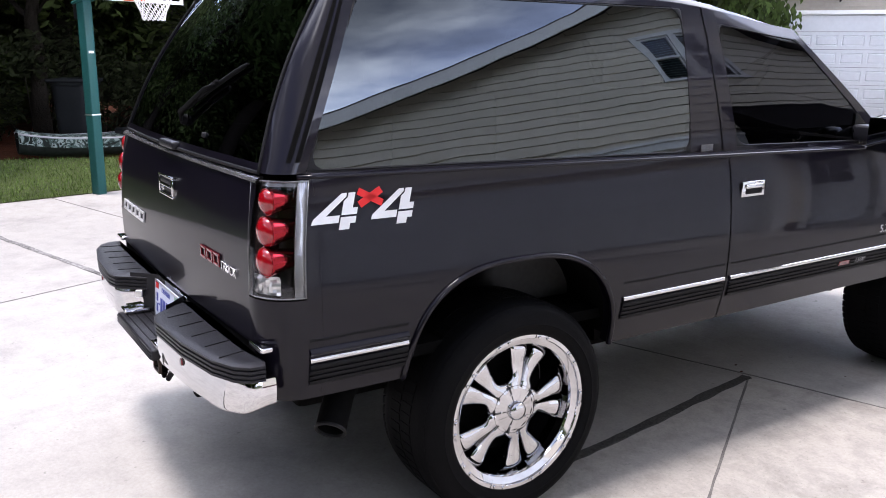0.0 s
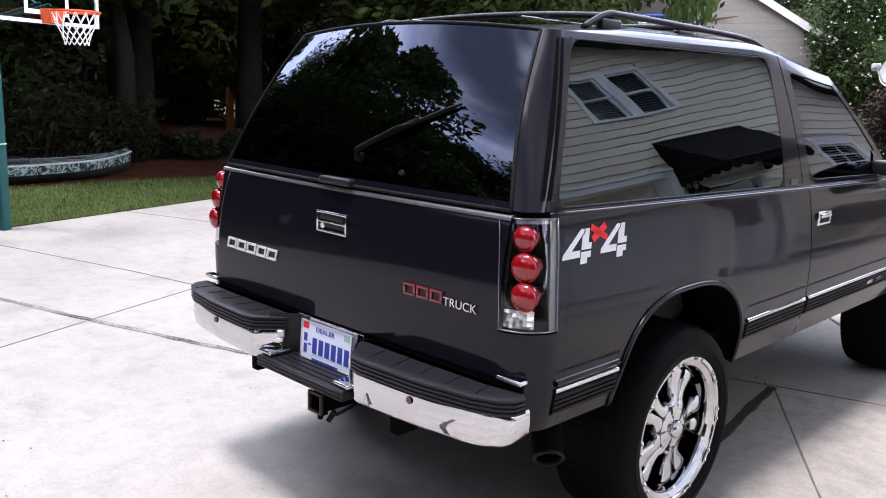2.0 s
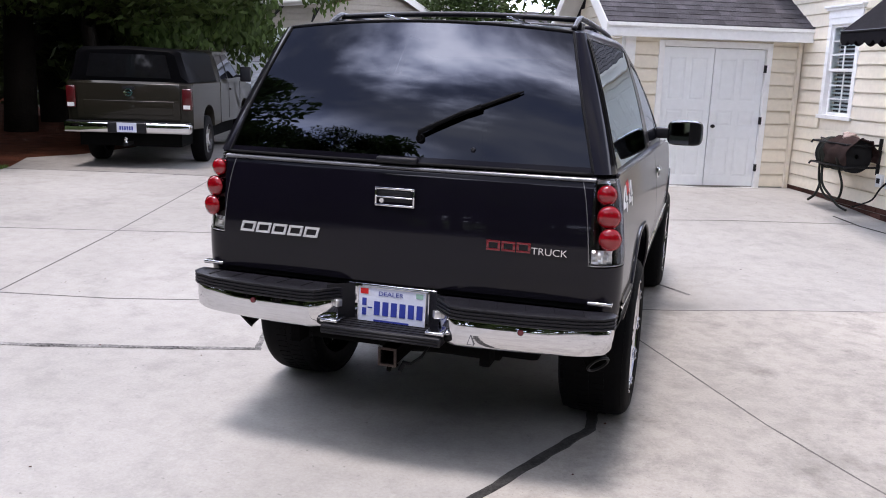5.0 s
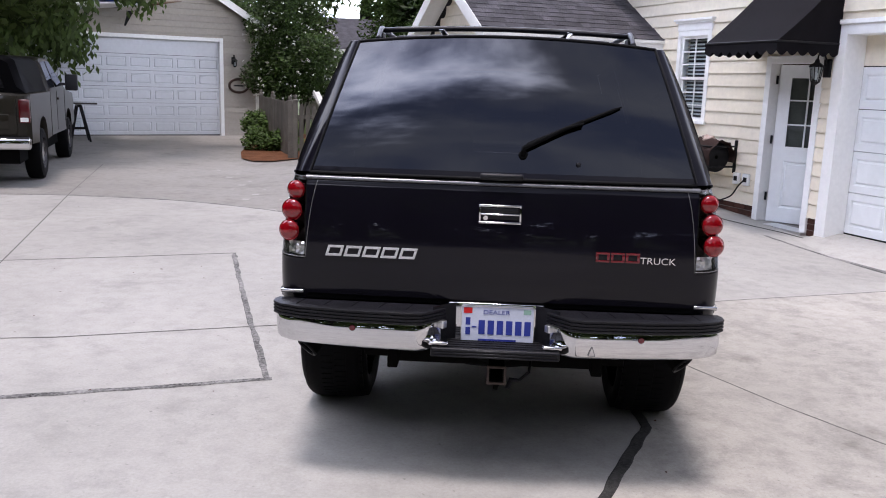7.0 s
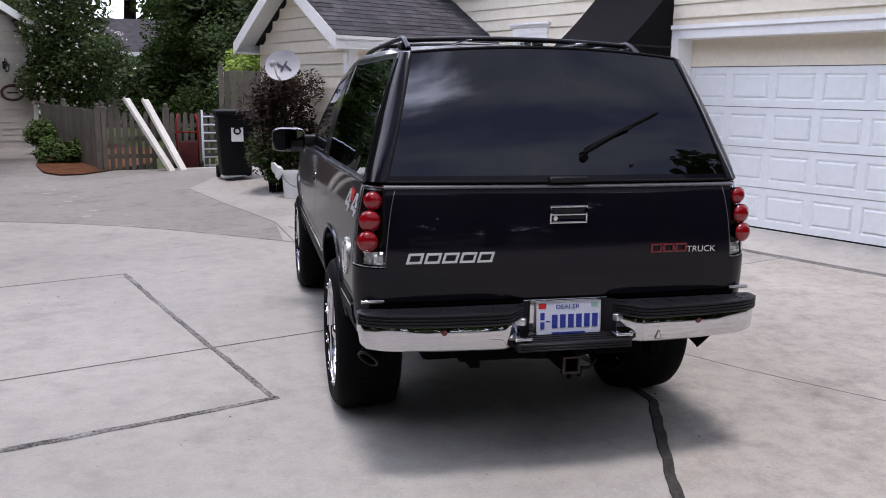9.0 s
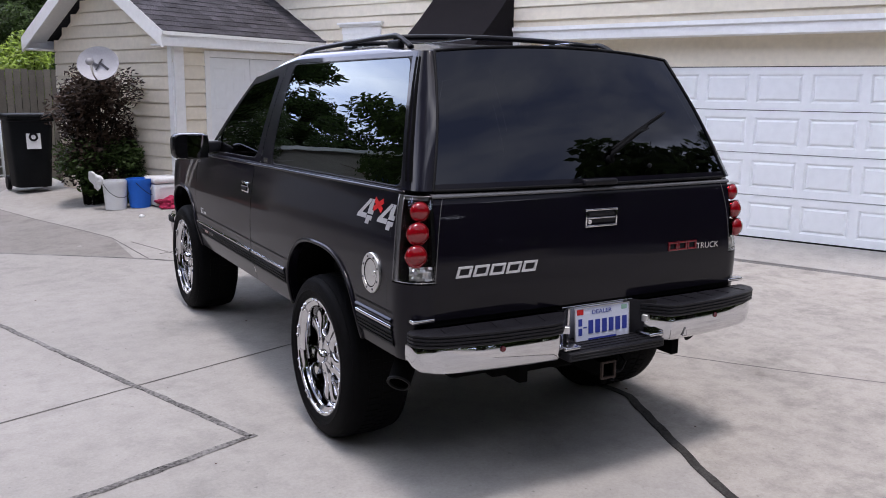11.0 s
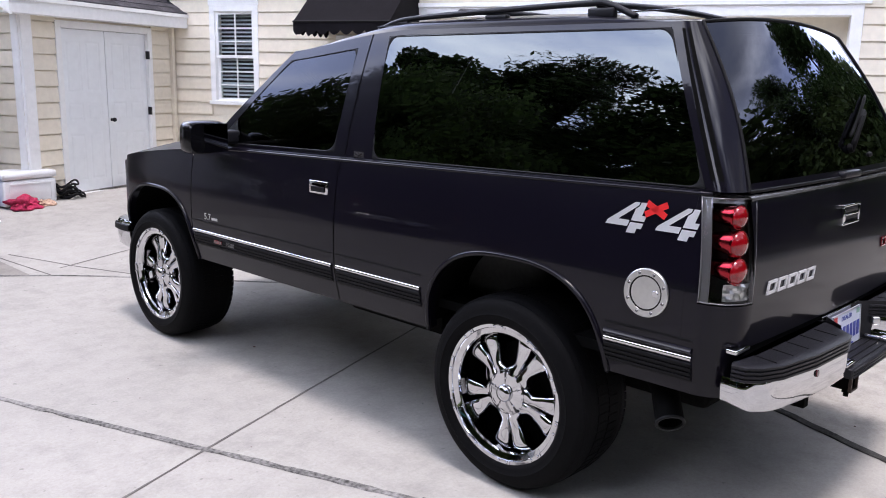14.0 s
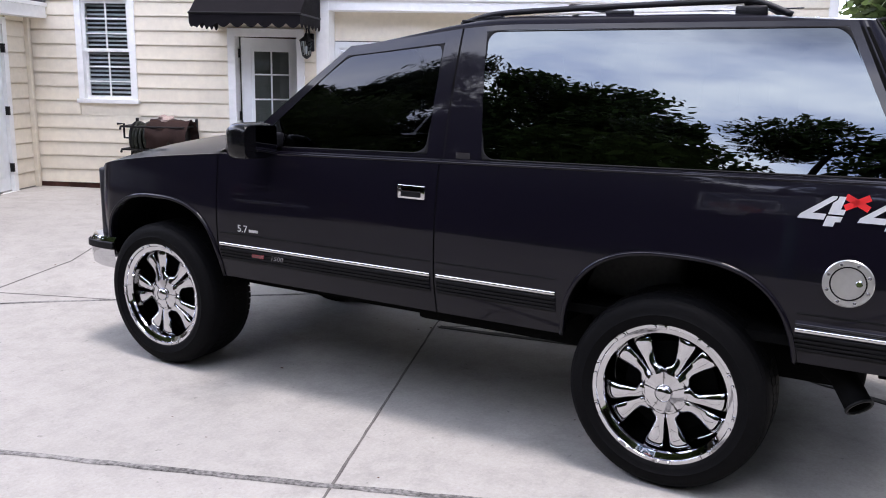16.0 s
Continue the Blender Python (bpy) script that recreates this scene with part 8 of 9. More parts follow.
def wall_lantern(m):
    l = thing("wall_lantern", "black carriage lantern with clear glass on the wall", "lamp", m)
    part("back_plate", boxed(-0.05, 0.05, -0.03, 0.0, -0.10, 0.10, None, 0.01), IRON, l, "", 40)
    part("scroll_arm", tube(bmesh.new(), [(0, -0.02, 0.05), (0, -0.08, 0.16), (0, -0.16, 0.14), (0, -0.17, 0.08)], 0.010, 8), IRON, l, "", 60)
    part("lantern_cap", turned([(0, 0.11), (0.02, 0.09), (0.03, 0.06), (0.085, 0.02), (0.085, 0.01), (0.07, 0.01)], 6, pose(0, -0.17, 0.0)), IRON, l)
    part("lantern_glass", turned([(0.07, 0.01), (0.045, -0.15)], 6, pose(0, -0.17, 0.0)), WINDOW_GLASS, l)
    bm = bmesh.new()
    for k in range(6):
        a = math.pi * k / 3
        tube(bm, [(0.072 * math.cos(a), -0.17 + 0.072 * math.sin(a), 0.01), (0.047 * math.cos(a), -0.17 + 0.047 * math.sin(a), -0.15)], 0.005, 5)
    lathe(bm, [(0, -0.19), (0.02, -0.18), (0.05, -0.155), (0.05, -0.148), (0, -0.148)], 6, pose(0, -0.17, 0))
    part("lantern_cage", bm, IRON, l)
    part("bulb", turned([(0, -0.04), (0.018, -0.055), (0.02, -0.09), (0.012, -0.13)], 12, pose(0, -0.17, 0)), WHITE_PLASTIC, l, "", 50)


wall_lantern(HOUSE @ pose(3.44, -0.022, 1.98))
wall_lantern(GARAGE @ pose(0.38, -0.022, 2.12))

awn = thing("awning", "black canvas awning with a scalloped edge over the side door", "awning", HOUSE)
ax0, ax1, ad, az, atop = 2.36, 3.56, 0.88, 2.24, 3.02
rows = [[(x, -ad * t, lerp(atop, az, t) - 0.03 * math.sin(math.pi * t)) for t in span(0.025, 1, 8)] for x in span(ax0, ax1, 10)]
bm = sheet(bmesh.new(), rows)
for x in (ax0, ax1):
    sheet(bm, [[(x, -ad * t, lerp(atop, az, t) - 0.03 * math.sin(math.pi * t)), (x, -ad * t, az)] for t in span(0.025, 1, 8)])
part("canopy", bm, AWNING, awn, "", 40)
bm = bmesh.new()
for a, b in (((ax0, -0.022), (ax0, -ad)), ((ax0, -ad), (ax1, -ad)), ((ax1, -ad), (ax1, -0.022))):
    ln = math.hypot(b[0] - a[0], b[1] - a[1])
    n = int(round(ln / 0.15)) * 8
    sheet(bm, [[(lerp(a[0], b[0], k / n), lerp(a[1], b[1], k / n), az), (lerp(a[0], b[0], k / n), lerp(a[1], b[1], k / n), az - 0.10 - 0.045 * abs(math.sin(math.pi * k / 8)))] for k in range(n + 1)])
part("valance", bm, AWNING, awn, "scalloped black valance")
bm = bmesh.new()
for a, b in (((ax0, -0.022, az), (ax0, -ad, az)), ((ax1, -0.022, az), (ax1, -ad, az)), ((ax0, -ad, az), (ax1, -ad, az))):
    tube(bm, [a, b], 0.012, 6)
part("awning_frame", bm, IRON, awn)

# ---- on the detached garage: a mounted fish, an oval wreath ----
fish = thing("mounted_fish", "blue and silver mounted marlin on the garage wall", "wall ornament", GARAGE @ pose(-2.9, -0.16, 3.42))
def fish_body(z_off, lo, hi, bulge):
    rows = []
    for k in range(19):
        t = k / 18
        h = 0.26 * math.sin(math.pi * min(1, 0.08 + 0.92 * t) ** 0.8) ** 0.8 * (1 - 0.25 * t) + 0.012
        rows.append([(lerp(-1.25, 0.95, t), -0.10 * math.cos(math.pi * (a - 0.5)) * (h / 0.26), h * (lerp(lo, hi, a) - 0.5) * 1.6 + 0.10 * math.sin(2.4 * t) + z_off) for a in span(0, 1, 6)])
    return sheet(bmesh.new(), rows)
part("fish_back", fish_body(0, 0.52, 1.0, 0), BLUE_HULL, fish, "blue back", 60)
part("fish_belly", fish_body(0, 0.0, 0.52, 0), ALU, fish, "silver belly", 60)
part("bill", tube(bmesh.new(), [(0.93, -0.05, 0.06), (1.85, -0.05, 0.22)], [0.05, 0.008], 8), mat("brown_bill", (0.16, 0.10, 0.07), 0.5, vary=0.2), fish, "", 60)
bm = bmesh.new()
prism(bm, [(0.15, 0.22), (0.75, 0.22), (0.62, 0.34), (0.56, 0.62), (0.45, 0.40)], 0.03, 0.06, pose(0, 0, 0, 90))
prism(bm, [(-1.2, 0.05), (-1.55, 0.45), (-1.38, 0.05), (-1.55, -0.38)], 0.03, 0.06, pose(0, 0, 0, 90))
part("fins", bm, BLUE_HULL, fish, "blue fins")
bm = bmesh.new()
prism(bm, [(0.45, -0.12), (0.60, -0.12), (0.38, -0.52), (0.34, -0.50)], 0.03, 0.05, pose(0, 0, 0, 90))
prism(bm, [(-0.55, -0.12), (-0.40, -0.12), (-0.72, -0.46), (-0.76, -0.44)], 0.03, 0.05, pose(0, 0, 0, 90))
part("lower_fins", bm, IRON, fish)
part("wall_bracket", boxed(-0.5, 0.3, 0.02, 0.14, -0.05, 0.05), IRON, fish)
wreath = thing("oval_plaque", "dark oval wreath round a pale plaque on the garage wall", "plaque", GARAGE @ pose(0.52, -0.03, 1.42))
pts = [(0.27 * math.cos(a), -0.03, 0.185 * math.sin(a)) for a in span(0, 2 * math.pi, 36)]
part("wreath_ring", tube(bmesh.new(), pts, 0.035, 8, cap=False), mat("dark_wreath", (0.05, 0.03, 0.025), 0.9, vary=0.5, scale=20, bump=1.0), wreath, "", 60)
part("plaque_face", turned([(0, 0.01), (0.95, 0.01), (1, 0)], 36, pose(0, -0.005, 0, 90) @ Matrix.Diagonal((0.25, 0.165, 1, 1))), SIDING_PINK, wreath)
part("plaque_bar", boxed(-0.14, 0.14, -0.02, -0.012, -0.02, 0.02), IRON, wreath)

# ---- saw horse before the garage ----
sh = thing("saw_horse", "dark folding saw horse with a plank on it", "saw horse", pose(-10.05, 16.0, 0.0, 0, 0, 30))
for y in (-0.22, 0.22):
    for x in (-0.22, 0.22):
        part("leg", tube(bmesh.new(), [(x, y * 1.2, 0), (x * 0.2, y, 0.86)], 0.026, 6), IRON, sh)
    part("brace", tube(bmesh.new(), [(-0.13, y, 0.32), (0.13, y, 0.32)], 0.018, 6), IRON, sh)
part("beam", boxed(-0.05, 0.05, -0.34, 0.34, 0.84, 0.90, None, 0.005), IRON, sh)
part("plank", boxed(-0.42, 0.42, -0.09, 0.09, 0.90, 0.94, None, 0.004), mat("dark_plank", (0.06, 0.055, 0.05), 0.8, vary=0.3), sh)


# ---- shrubs and nearby trees ----
def shrub(name, m, label, category, clumps, material, size, seed, extra=None, stems=True):
    """clumps: (x, y, z, radius, leaves)."""
    rng = random.Random(seed)
    s = thing(name, label, category, m)
    if stems:
        bm = bmesh.new()
        for x, y, z, r, n in clumps:
            bx, by = x * 0.25, y * 0.25
            tube(bm, [(bx, by, -0.05), (lerp(bx, x, 0.5), lerp(by, y, 0.5), z * 0.6), (x, y, z)], [0.022, 0.014, 0.006], 5)
            for _ in range(3):
                tube(bm, [(x, y, z), (x + rng.uniform(-r, r), y + rng.uniform(-r, r), z + rng.uniform(-r, r) * 0.7)], [0.008, 0.003], 4)
        part("stem", bm, BARK, s)
    bm = bmesh.new()
    for x, y, z, r, n in clumps:
        leaf_cloud(rng, (x, y, z), r, n, size, bm, 0.9)
    part("leaves", bm, material, s)
    if extra:
        ex_mat, count, ex_size, nm = extra
        bm = bmesh.new()
        for x, y, z, r, n in clumps:
            for _ in range(count):
                d = Vector((rng.gauss(0, 1), rng.gauss(0, 1), rng.gauss(0, 1))).normalized() * r * rng.uniform(0.95, 1.2)
                leaf_cloud(rng, (x + d.x, y + d.y, z + d.z), ex_size * 2, 7, ex_size, bm)
        part(nm, bm, ex_mat, s)
    return s


# russet vine and green shrub under the dish
rngp = random.Random(21)
shrub("vine", pose(-0.95, 8.35, 0.0), "russet twiggy vine climbing beside the dish", "vine",
      [(rngp.uniform(-0.24, 0.62), rngp.uniform(-0.25, 0.25), rngp.uniform(0.5, 1.72), rngp.uniform(0.20, 0.34), 480) for _ in range(19)], LEAF_BROWN, 0.035, 31)
shrub("green_shrub", pose(-0.92, 8.25, 0.0), "dense green shrub behind the buckets", "shrub",
      [(rngp.uniform(-0.24, 0.64), rngp.uniform(-0.22, 0.2), rngp.uniform(0.18, 0.85), rngp.uniform(0.20, 0.32), 460) for _ in range(13)], LEAF, 0.038, 32)
shrub("lime_shrub", pose(-1.15, 14.2, 0.0), "bright lime-green shrub behind the vine", "shrub",
      [(rngp.uniform(-0.5, 0.5), rngp.uniform(-0.4, 0.4), rngp.uniform(1.6, 2.6), rngp.uniform(0.25, 0.38), 350) for _ in range(12)], LEAF_LIME, 0.05, 33)
# low shrubs in the bed
shrub("box_shrub", pose(-6.0, 17.6, 0.0), "low rounded green shrub in the planting bed", "shrub",
      [(rngp.uniform(-0.5, 0.5), rngp.uniform(-0.4, 0.4), rngp.uniform(0.25, 0.6), 0.32, 420) for _ in range(7)], LEAF_SHRUB, 0.05, 34)
shrub("box_shrub", pose(-4.95, 15.0, 0.0), "low rounded green shrub in the planting bed", "shrub",
      [(rngp.uniform(-0.55, 0.5), rngp.uniform(-0.4, 0.4), rngp.uniform(0.18, 0.4), 0.28, 420) for _ in range(7)], LEAF_SHRUB, 0.05, 35)
# flowering tree between the garage and the fence
shrub("flowering_tree", pose(-5.62, 20.2, 0.0), "dark green tree with white blossom behind the fence", "tree",
      [(rngp.uniform(-0.8, 0.8), rngp.uniform(-0.8, 0.8), rngp.uniform(1.5, 4.7), rngp.uniform(0.5, 0.75), 900) for _ in range(22)] + [(-0.95, 0, 3.2, 0.6, 900), (-0.9, 0.2, 4.1, 0.6, 900), (-0.7, -0.2, 2.3, 0.55, 900), (-0.95, -0.3, 1.75, 0.6, 1000), (-0.3, -0.5, 1.45, 0.6, 1000)], LEAF, 0.060, 36, (BLOSSOM, 20, 0.022, "blossom"))
# a dark tree in the neighbour's garden
garden_tree.matrix_basis = pose(-2.95, 24.4, 0, 0, 0, 150)
garden_tree["group"] = "trees of the surrounding woods"
for x, y, sc in ((-2.0, 25.6, 1.25), (-3.5, 25.6, 0.8), (-0.9, 22.5, 1.0), (-9.2, 24.0, 1.15)):
    c = copy_thing(garden_tree, pose(x, y, 0, 0, 0, 80 * y))
    c.scale = (sc * 0.85, sc * 0.85, sc)
    c["group"] = "trees of the surrounding woods"
# low brush along the edge of the woods
for k in range(16):
    y = lerp(-9, 8.5, k / 15)
    x = -13.2 + rngp.uniform(-0.6, 0.5)
    # leaf colour darkened to stand for the shade beneath the crowns
    b = shrub("underbrush", pose(x, y, 0.0), "low brush at the edge of the woods, its leaves coloured dark for shade", "shrub",
              [(rngp.uniform(-0.8, 0.8), rngp.uniform(-0.8, 0.8), rngp.uniform(0.12, 0.34) if y > 4.6 else rngp.uniform(0.3, 1.0 if y > 3 else 1.9), rngp.uniform(0.2, 0.32) if y > 4.6 else rngp.uniform(0.4, 0.6) if y > 3 else rngp.uniform(0.5, 0.8), 260) for _ in range(7)], LEAF_BRUSH_SHADED, 0.075, 50 + k)
    b["group"] = "brush along the woods"
for k, (x, y) in enumerate(((-24.5, 9.5), (-25.0, 12.0), (-24.8, 14.2), (-24.0, 16.5), (-22.9, 18.3), (-25.5, 17.8))):
    c = copy_thing(low_tree, pose(x, y, 0, 0, 0, 40 * k))
    c.scale = (1.1, 1.1, 1.1)
    c["group"] = "trees of the surrounding woods"
# tree whose low branches hang over the parked truck
over = thing("overhanging_tree", "leafy tree with low branches hanging over the parked truck", "tree", pose(-13.4, 13.6, 0))
rngo = random.Random(5)
bm = tube(bmesh.new(), [(0, 0, -0.2), (0.1, 0.0, 1.6), (0.5, -0.1, 3.2), (1.0, 0, 5.0), (1.3, 0, 7.0)], [0.24, 0.20, 0.16, 0.11, 0.04], 10)
tips = []
for k in range(56):
    a = rngo.uniform(-1.7, 1.9) if k < 34 else rngo.uniform(-1.15, 0.25)
    ln = rngo.uniform(1.6, 3.9) + (1.6 if k > 21 else 0) + (1.2 if k > 33 else 0)
    z0 = rngo.uniform(2.6, 6.0) + (1.6 if k > 21 else 0)
    tip = Vector((0.5 + ln * math.cos(a), ln * math.sin(a), z0 + rngo.uniform(-0.6, 0.7)))
    tube(bm, [(0.5, 0, z0 - 0.2), (0.5 + 0.5 * ln * math.cos(a), 0.5 * ln * math.sin(a), z0 + 0.5), tip], [0.07, 0.045, 0.012], 6)
    tips += [tip, lerp(Vector((0.5, 0, z0)), tip, 0.7) + Vector((0, 0, 0.3)), lerp(Vector((0.5, 0, z0)), tip, 0.45) + Vector((0, 0, 0.4))]
part("trunk", bm, BARK, over, "", 60)
bm = bmesh.new()
for t in tips:
    leaf_cloud(rngo, t, rngo.uniform(0.6, 1.0), 560, 0.095, bm, 0.75, 0.7, 2.2, 0.8)
part("crown", bm, LEAF_PALE, over)

# grass blades on the strip of lawn
bm = bmesh.new()
rg = random.Random(77)
for _ in range(26000):
    y = rg.uniform(-5.0, 6.2)
    edge = np.interp(y, [-5, -4, -0.9, 0.3, 1.9, 4.2, 6.3], [-6.72, -6.75, -6.95, -7.2, -7.65, -8.3, -9.1])
    back = np.interp(y, [-5, -3.0, 1.0, 3.5, 6.1], [-11.9, -11.5, -10.4, -10.3, -9.6])
    x = float(edge) + 0.03 - (float(edge) - float(back) + 0.1) * rg.random() ** 1.3
    h, a, w = rg.uniform(0.03, 0.075), rg.uniform(0, 6.28), rg.uniform(0.004, 0.008)
    lx, ly = rg.uniform(-0.03, 0.03), rg.uniform(-0.03, 0.03)
    c, s = math.cos(a) * w, math.sin(a) * w
    v = [bm.verts.new(p) for p in ((x - c, y - s, 0.01), (x + c, y + s, 0.01), (x + lx, y + ly, h))]
    bm.faces.new(v)
tagged(solid("grass", bm, GRASS, "short green grass blades on the lawn strip", "grass"), kind="stuff")
# fallen bits on the driveway
bm = bmesh.new()
for _ in range(90):
    x, y = rg.uniform(-6, 4), rg.uniform(-3, 7)
    r = rg.uniform(0.004, 0.012)
    z = ground_z(x, y) + 0.003
    v = [bm.verts.new((x + r * math.cos(k * 1.26) * rg.uniform(0.5, 1.3), y + r * math.sin(k * 1.26) * rg.uniform(0.5, 1.3), z + rg.uniform(0, 0.004))) for k in range(5)]
    bm.faces.new(v)
tagged(solid("leaf_litter", bm, MULCH, "small dark leaf bits scattered on the concrete", "litter"), kind="stuff")

# a pale fallen branch on the mulch
branch = thing("fallen_branch", "pale dry branch lying on the mulch", "branch", pose(-11.4, 6.35, 0.02, 0, 0, 20))
part("limb", tube(bmesh.new(), [(-0.6, 0.0, 0.02), (-0.25, 0.08, 0.16), (0.2, 0.06, 0.22), (0.55, 0.0, 0.20), (0.60, -0.05, 0.02)], [0.012, 0.022, 0.024, 0.020, 0.015], 7), FENCE, branch, "", 60)
part("twig", tube(bmesh.new(), [(0.1, 0.06, 0.21), (0.25, 0.2, 0.34), (0.45, 0.3, 0.30)], [0.012, 0.008, 0.004], 6), FENCE, branch, "", 60)


# ---- olive pickup parked by the trees ----
def build_pickup(m):
    t = thing("pickup_truck", "dark olive pickup truck with a black bed cap", "pickup truck", m)
    W = 0.98

    # side profile, y forward from the rear axle; z up
    def shell(name, prof, w_low, w_top, z_mid, material, label=""):
        """A profile of (y, z) carried across, narrowed above z_mid."""
        bm = bmesh.new()
        rows = []
        for u in (-1, -0.985, -0.93, -0.5, 0, 0.5, 0.93, 0.985, 1):
            k = 1 - 0.035 * max(0, abs(u) - 0.9) / 0.1
            row = []
            for y, z in prof:
                w = w_low if z <= z_mid else lerp(w_low, w_top, min(1, (z - z_mid) / 0.65))
                row.append((u * w, lerp(prof_mid[0], y, k), lerp(prof_mid[1], z, k)))
            rows.append(row + row[:1])
        sheet(bm, rows)
        for r in (rows[0], rows[-1]):
            try:
                bm.faces.new([bm.verts.new(p) for p in r[:-1]])
            except ValueError:
                pass
        bmesh.ops.remove_doubles(bm, verts=list(bm.verts), dist=1e-4)
        bmesh.ops.recalc_face_normals(bm, faces=list(bm.faces))
        return part(name, bm, material, t, label, 35)

    def arch_pts(c, r=0.47, top=0.98, n=14):
        return [(c + r * math.cos(math.pi * k / n), 0.58 + (top - 0.58) * math.sin(math.pi * k / n) ** 0.7) for k in range(n + 1)]
    prof_mid = (1.2, 0.9)
    bed = [(-1.18, 0.62), (-1.20, 1.32), (-1.17, 1.36), (1.02, 1.36), (1.02, 0.60)] + arch_pts(0.0)
    shell("bed", bed + [(-0.50, 0.60)], W, W, 1.0, OLIVE)
    prof_mid = (2.4, 1.0)
    cab = [(1.05, 0.60), (1.05, 1.34), (1.16, 1.86), (1.28, 1.92), (2.35, 1.92), (2.50, 1.88), (3.28, 1.36), (4.40, 1.26), (4.56, 1.12), (4.58, 0.66)] + [(4.05, 0.60)] + arch_pts(3.56)[0:] + [(3.06, 0.58)]
    shell("cab", cab, W, 0.76, 1.33, OLIVE)
    for s in (1, -1):
        def pane(pts, name="side_window"):
            bm = bmesh.new()
            vs = [bm.verts.new((s * (lerp(W, 0.76, min(1, max(0, (z - 1.33) / 0.65))) + 0.004), y, z)) for y, z in pts]
            bm.faces.new(vs)
            bmesh.ops.recalc_face_normals(bm, faces=list(bm.faces))
            part(name, bm, DARK_GLASS, t, "dark side window")
        pane([(1.18, 1.40), (1.24, 1.82), (1.80, 1.85), (1.80, 1.40)])
        pane([(1.90, 1.40), (1.90, 1.85), (2.38, 1.84), (2.95, 1.42)])
        for y in (1.85, 3.0):
            part("door_seam", boxed(s * W - 0.004, s * W + 0.004, y - 0.004, y + 0.004, 0.66, 1.34), RUBBER, t)
        lamp = part("tail_lamp", boxed(-0.07, 0.075, -0.05, 0.06, 0.93, 1.27, pose(s * 0.90, -1.165, 0), 0.02), mat("truck_red_lens", (0.07, 0.004, 0.006), 0.2, coat=0.3) if s > 0 else bpy.data.materials["truck_red_lens"], t, "red tail lamp", 40)
        part("reverse_lens", boxed(-0.05, 0.055, -0.056, -0.048, 0.95, 1.01, pose(s * 0.90, -1.165, 0)), WHITE_PLASTIC, lamp)
        mir = part("door_mirror", boxed(-0.11, 0.11, -0.05, 0.06, -0.15, 0.15, pose(s * 1.13, 2.86, 1.48), 0.03), PLASTIC, t, "black door mirror", 40)
        part("mirror_arm", boxed(min(s * 0.94, s * 1.06), max(s * 0.94, s * 1.06), 2.84, 2.92, 1.42, 1.47), PLASTIC, mir)
        part("door_handle", boxed(s * W - 0.02, s * W + 0.02, 1.98, 2.14, 1.18, 1.22, None, 0.006), OLIVE, t)
        for y in (0.0, 3.56):
            wm = pose(s * 0.86, y, 0.40, 0, 90 * s, 0)
            wheel = part("wheel", turned([(0.25, -0.12), (0.33, -0.13), (0.385, -0.11), (0.40, -0.08), (0.40, 0.08), (0.385, 0.11), (0.33, 0.13), (0.25, 0.12)], 48, wm), TYRE, t, "dark tyre on an alloy wheel", 40)
            part("rim", turned([(0.25, 0.12), (0.24, 0.06), (0.22, 0.02), (0.0, 0.02)], 40, wm), SMOKE, wheel, "", 40)
            for k in range(6):
                part("spoke", boxed(0.03, 0.245, -0.025, 0.025, 0.05, 0.09, wm @ pose(0, 0, 0, 0, 0, 60 * k), 0.006), ALU, wheel)
            part("hub", turned([(0.06, 0.03), (0.06, 0.10), (0.03, 0.11), (0, 0.11)], 20, wm), ALU, wheel)
    # tailgate, plate, bumper and hitch
    gate = part("tailgate", boxed(-0.80, 0.80, -1.215, -1.16, 0.76, 1.33, None, 0.012), OLIVE, t, "", 40)
    part("gate_panel", boxed(-0.70, 0.70, -1.222, -1.20, 0.84, 1.06, None, 0.01), OLIVE, gate, "", 40)
    part("badge_ring", turned([(0.045, 0), (0.062, 0), (0.062, 0.012), (0.045, 0.012)], 28, pose(0, -1.217, 1.19, 90)), CHROME, gate)
    part("badge_bar", boxed(-0.075, 0.075, -1.232, -1.216, 1.18, 1.20), CHROME, gate)
    part("gate_handle", boxed(-0.10, 0.10, -1.225, -1.20, 1.235, 1.29, None, 0.006), PLASTIC, gate)
    bump = part("rear_bumper", boxed(-0.98, 0.98, -1.36, -1.18, 0.56, 0.72, None, 0.03), CHROME, t, "chrome rear bumper", 40)
    part("bumper_step", boxed(-0.96, 0.96, -1.30, -1.20, 0.700, 0.735, None, 0.008), PLASTIC, bump)
    part("bumper_step", boxed(-0.30, 0.30, -1.372, -1.20, 0.56, 0.715, None, 0.008), PLASTIC, bump)
    plate = part("number_plate", boxed(-0.152, 0.152, -1.385, -1.375, 0.575, 0.725), PLATE_WHITE, bump, "white number plate")
    for k in range(6):
        part("plate_bar", boxed(-0.11 + 0.037 * k, -0.085 + 0.037 * k, -1.388, -1.384, 0.61, 0.67), PLATE_BLUE, plate)
    part("tow_ball", turned([(0.03, 0), (0.02, 0.03), (0.03, 0.05), (0.024, 0.08), (0, 0.09)], 16, pose(0, -1.44, 0.42)), CHROME, t, "chrome tow ball", 40)
    part("tow_bar", boxed(-0.03, 0.03, -1.47, -0.9, 0.37, 0.42), IRON, t)
    # black hard cover over the bed, to the cab's height
    rows = []
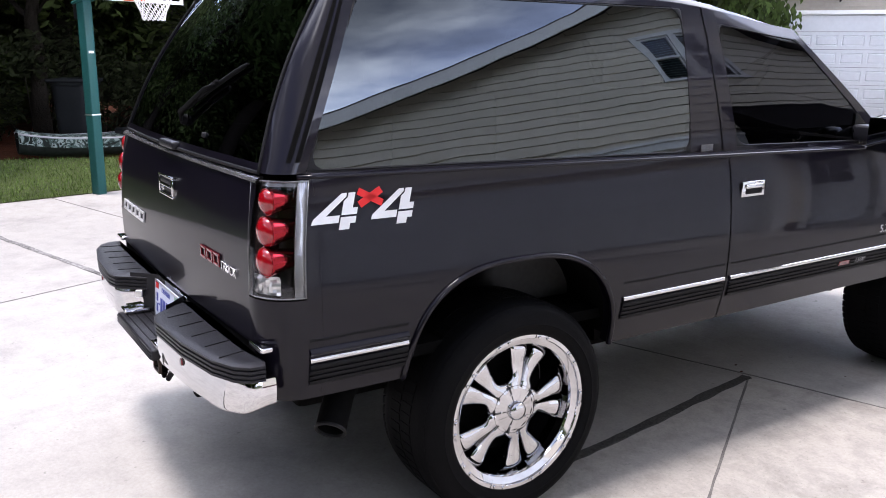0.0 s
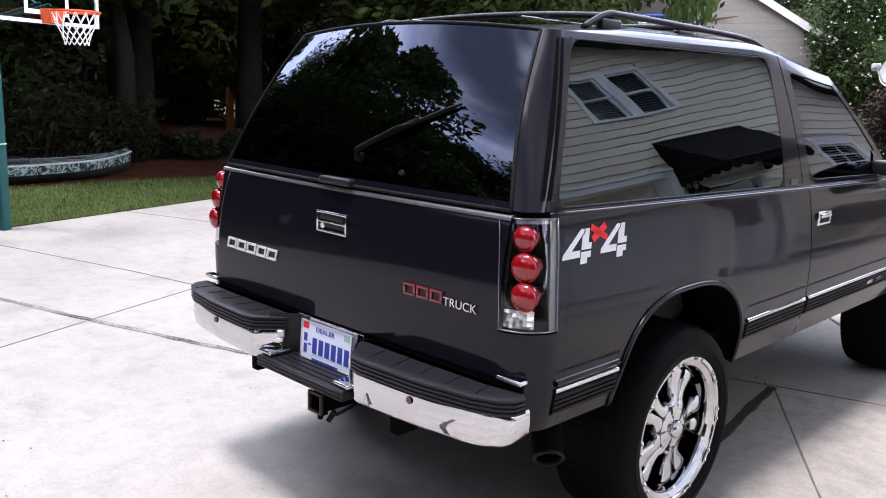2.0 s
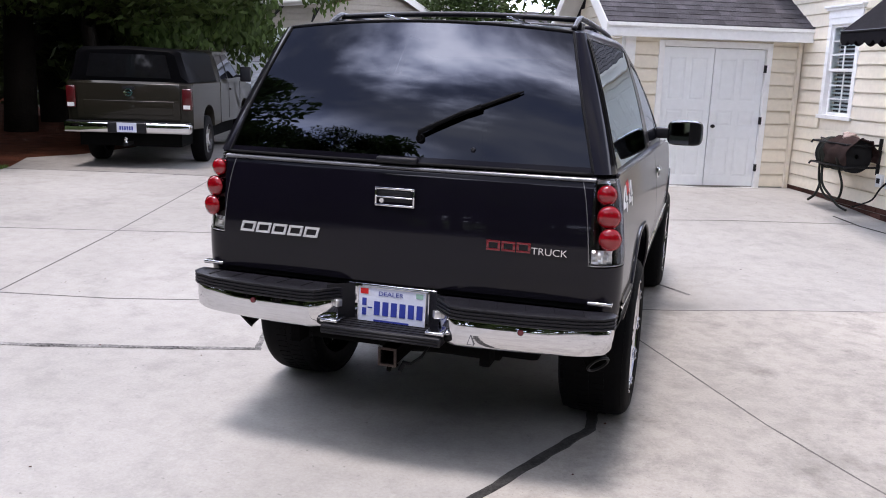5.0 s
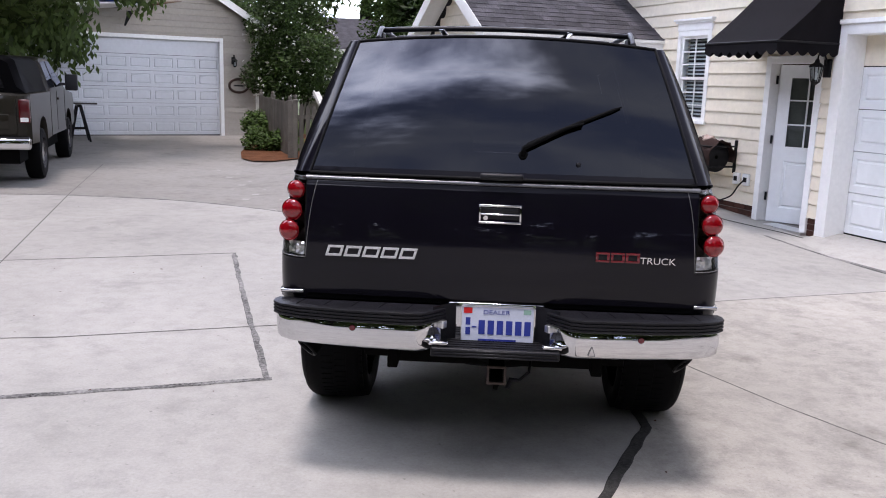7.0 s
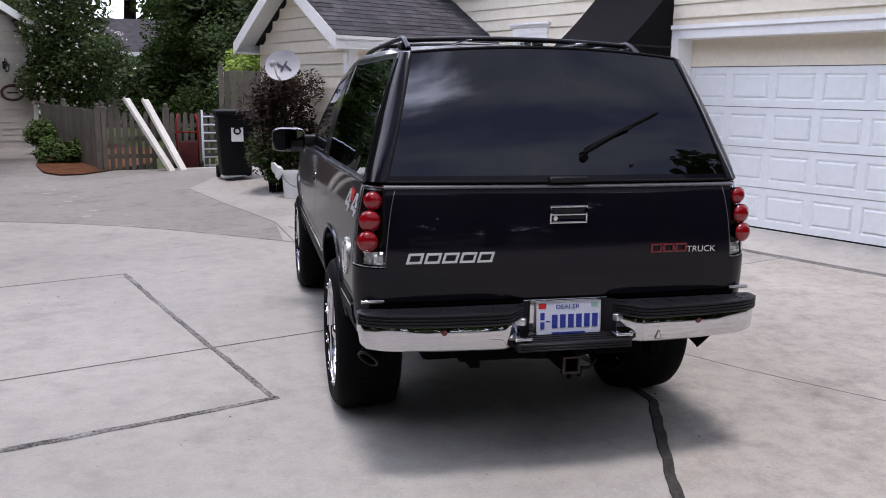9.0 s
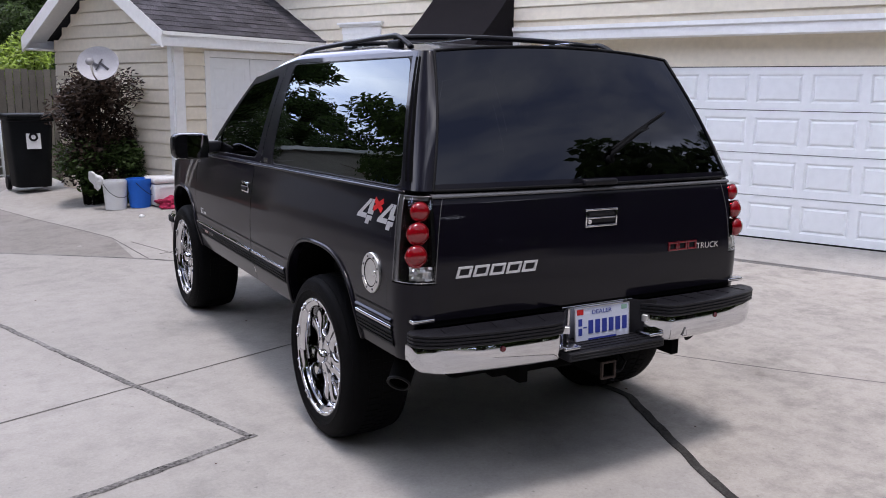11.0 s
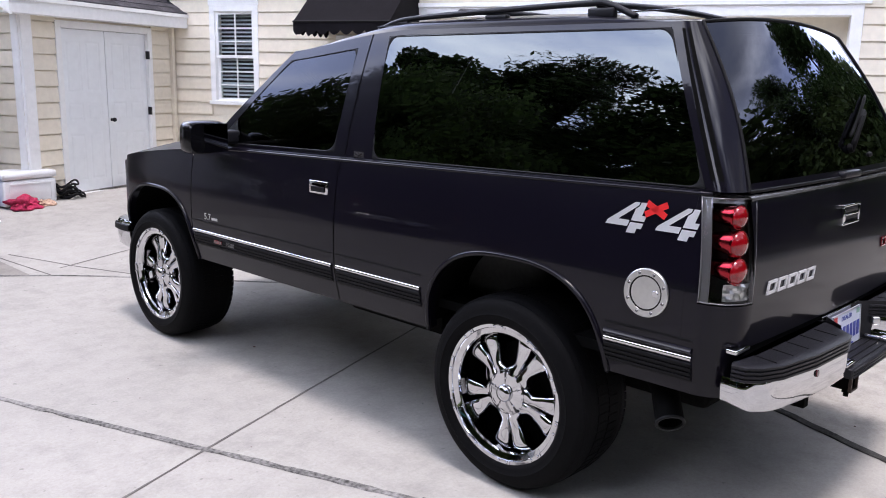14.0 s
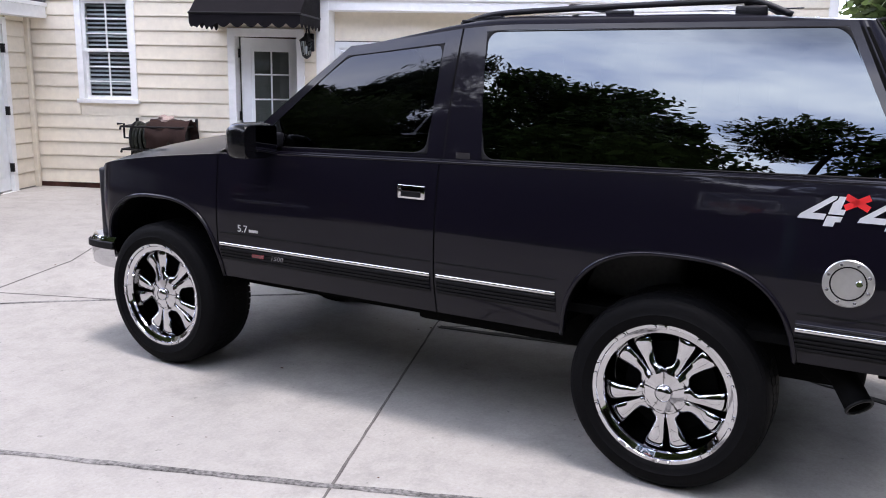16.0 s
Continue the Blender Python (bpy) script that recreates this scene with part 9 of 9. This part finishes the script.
    for y in (-1.16, -1.10, -0.2, 0.98, 1.0):
        k = 0.9 if y in (-1.16, 1.0) else 1.0
        rows.append([(-0.93, y, 1.362), (-0.90 * k, y, 1.45), (-0.80 * k, y, 1.36 + 0.46 * k), (-0.70 * k, y, 1.36 + 0.52 * k), (0, y, 1.36 + 0.55 * k), (0.70 * k, y, 1.36 + 0.52 * k), (0.80 * k, y, 1.36 + 0.46 * k), (0.90 * k, y, 1.45), (0.93, y, 1.362)])
    bm = sheet(bmesh.new(), rows)
    bm.faces.new([bm.verts.new(p) for p in rows[0]])
    bmesh.ops.recalc_face_normals(bm, faces=list(bm.faces))
    cap = part("bed_cap", bm, mat("black_cap_paint", (0.0025, 0.0025, 0.003), 0.45, ior=1.08, vary=0.1), t, "glossy black bed cap", 50)
    bm = bmesh.new()
    bm.faces.new([bm.verts.new(p) for p in ((-0.66, -1.168, 1.42), (0.66, -1.168, 1.42), (0.58, -1.168, 1.78), (-0.58, -1.168, 1.78))])
    part("cap_window", bm, GLOSS_BLACK, cap)
    part("underbody", boxed(-0.80, 0.80, -1.15, 4.4, 0.34, 0.66), BLACK, t)
    return t


build_pickup(pose(-7.99, 8.36, 0, 0, 0, 20.5))


# ---- a neighbour's house behind the trees ----
far_house = thing("neighbour_house", "pale house with a grey shingled roof behind the trees", "house", pose(-4.2, 35.0, 0, 0, 0, 12))
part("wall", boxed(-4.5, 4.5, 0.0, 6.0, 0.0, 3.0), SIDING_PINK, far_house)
bm = bmesh.new()
prism(bm, [(-0.5, 2.9), (3.0, 4.45), (6.5, 2.9), (6.5, 3.05), (3.0, 4.6), (-0.5, 3.05)], -5.0, 5.0, pose(0, 0, 0, 90, 0, 90))
part("roof", bm, SHINGLE, far_house)
part("fascia", boxed(-5.0, 5.0, -0.56, -0.51, 2.80, 3.02), WHITE, far_house)
# its gabled porch
bm = bmesh.new()
prism(bm, [(-1.7, 0.0), (1.7, 0.0), (1.7, 2.05), (0.0, 3.05), (-1.7, 2.05)], 0.0, 1.6, pose(-0.1, 0, 0, 90))
part("porch_wall", bm, SIDING_PINK, far_house)
for s in (1, -1):
    bm = bmesh.new()
    prism(bm, [(0.0, 3.12), (s * 2.0, 1.94), (s * 2.0, 2.10), (0.0, 3.28)], -0.02, 1.9, pose(-0.1, 0, 0, 90))
    part("porch_roof", bm, SHINGLE, far_house)
    bm = bmesh.new()
    prism(bm, [(0.0, 3.06), (s * 2.0, 1.88), (s * 2.0, 2.12), (0.0, 3.30)], 1.9, 1.94, pose(-0.1, 0, 0, 90))
    part("rake_board", bm, WHITE, far_house)
for x, y in ((-1.15, -1.6), (0.85, -1.6), (3.4, 0.0), (-3.4, 0.0)):
    w = part("window", boxed(x - 0.5, x + 0.5, y - 0.05, y - 0.004, 0.9, 2.0), WHITE, far_house)
    part("pane", boxed(x - 0.42, x + 0.42, y - 0.06, y - 0.052, 0.98, 1.92), UNLIT_ROOM, w)
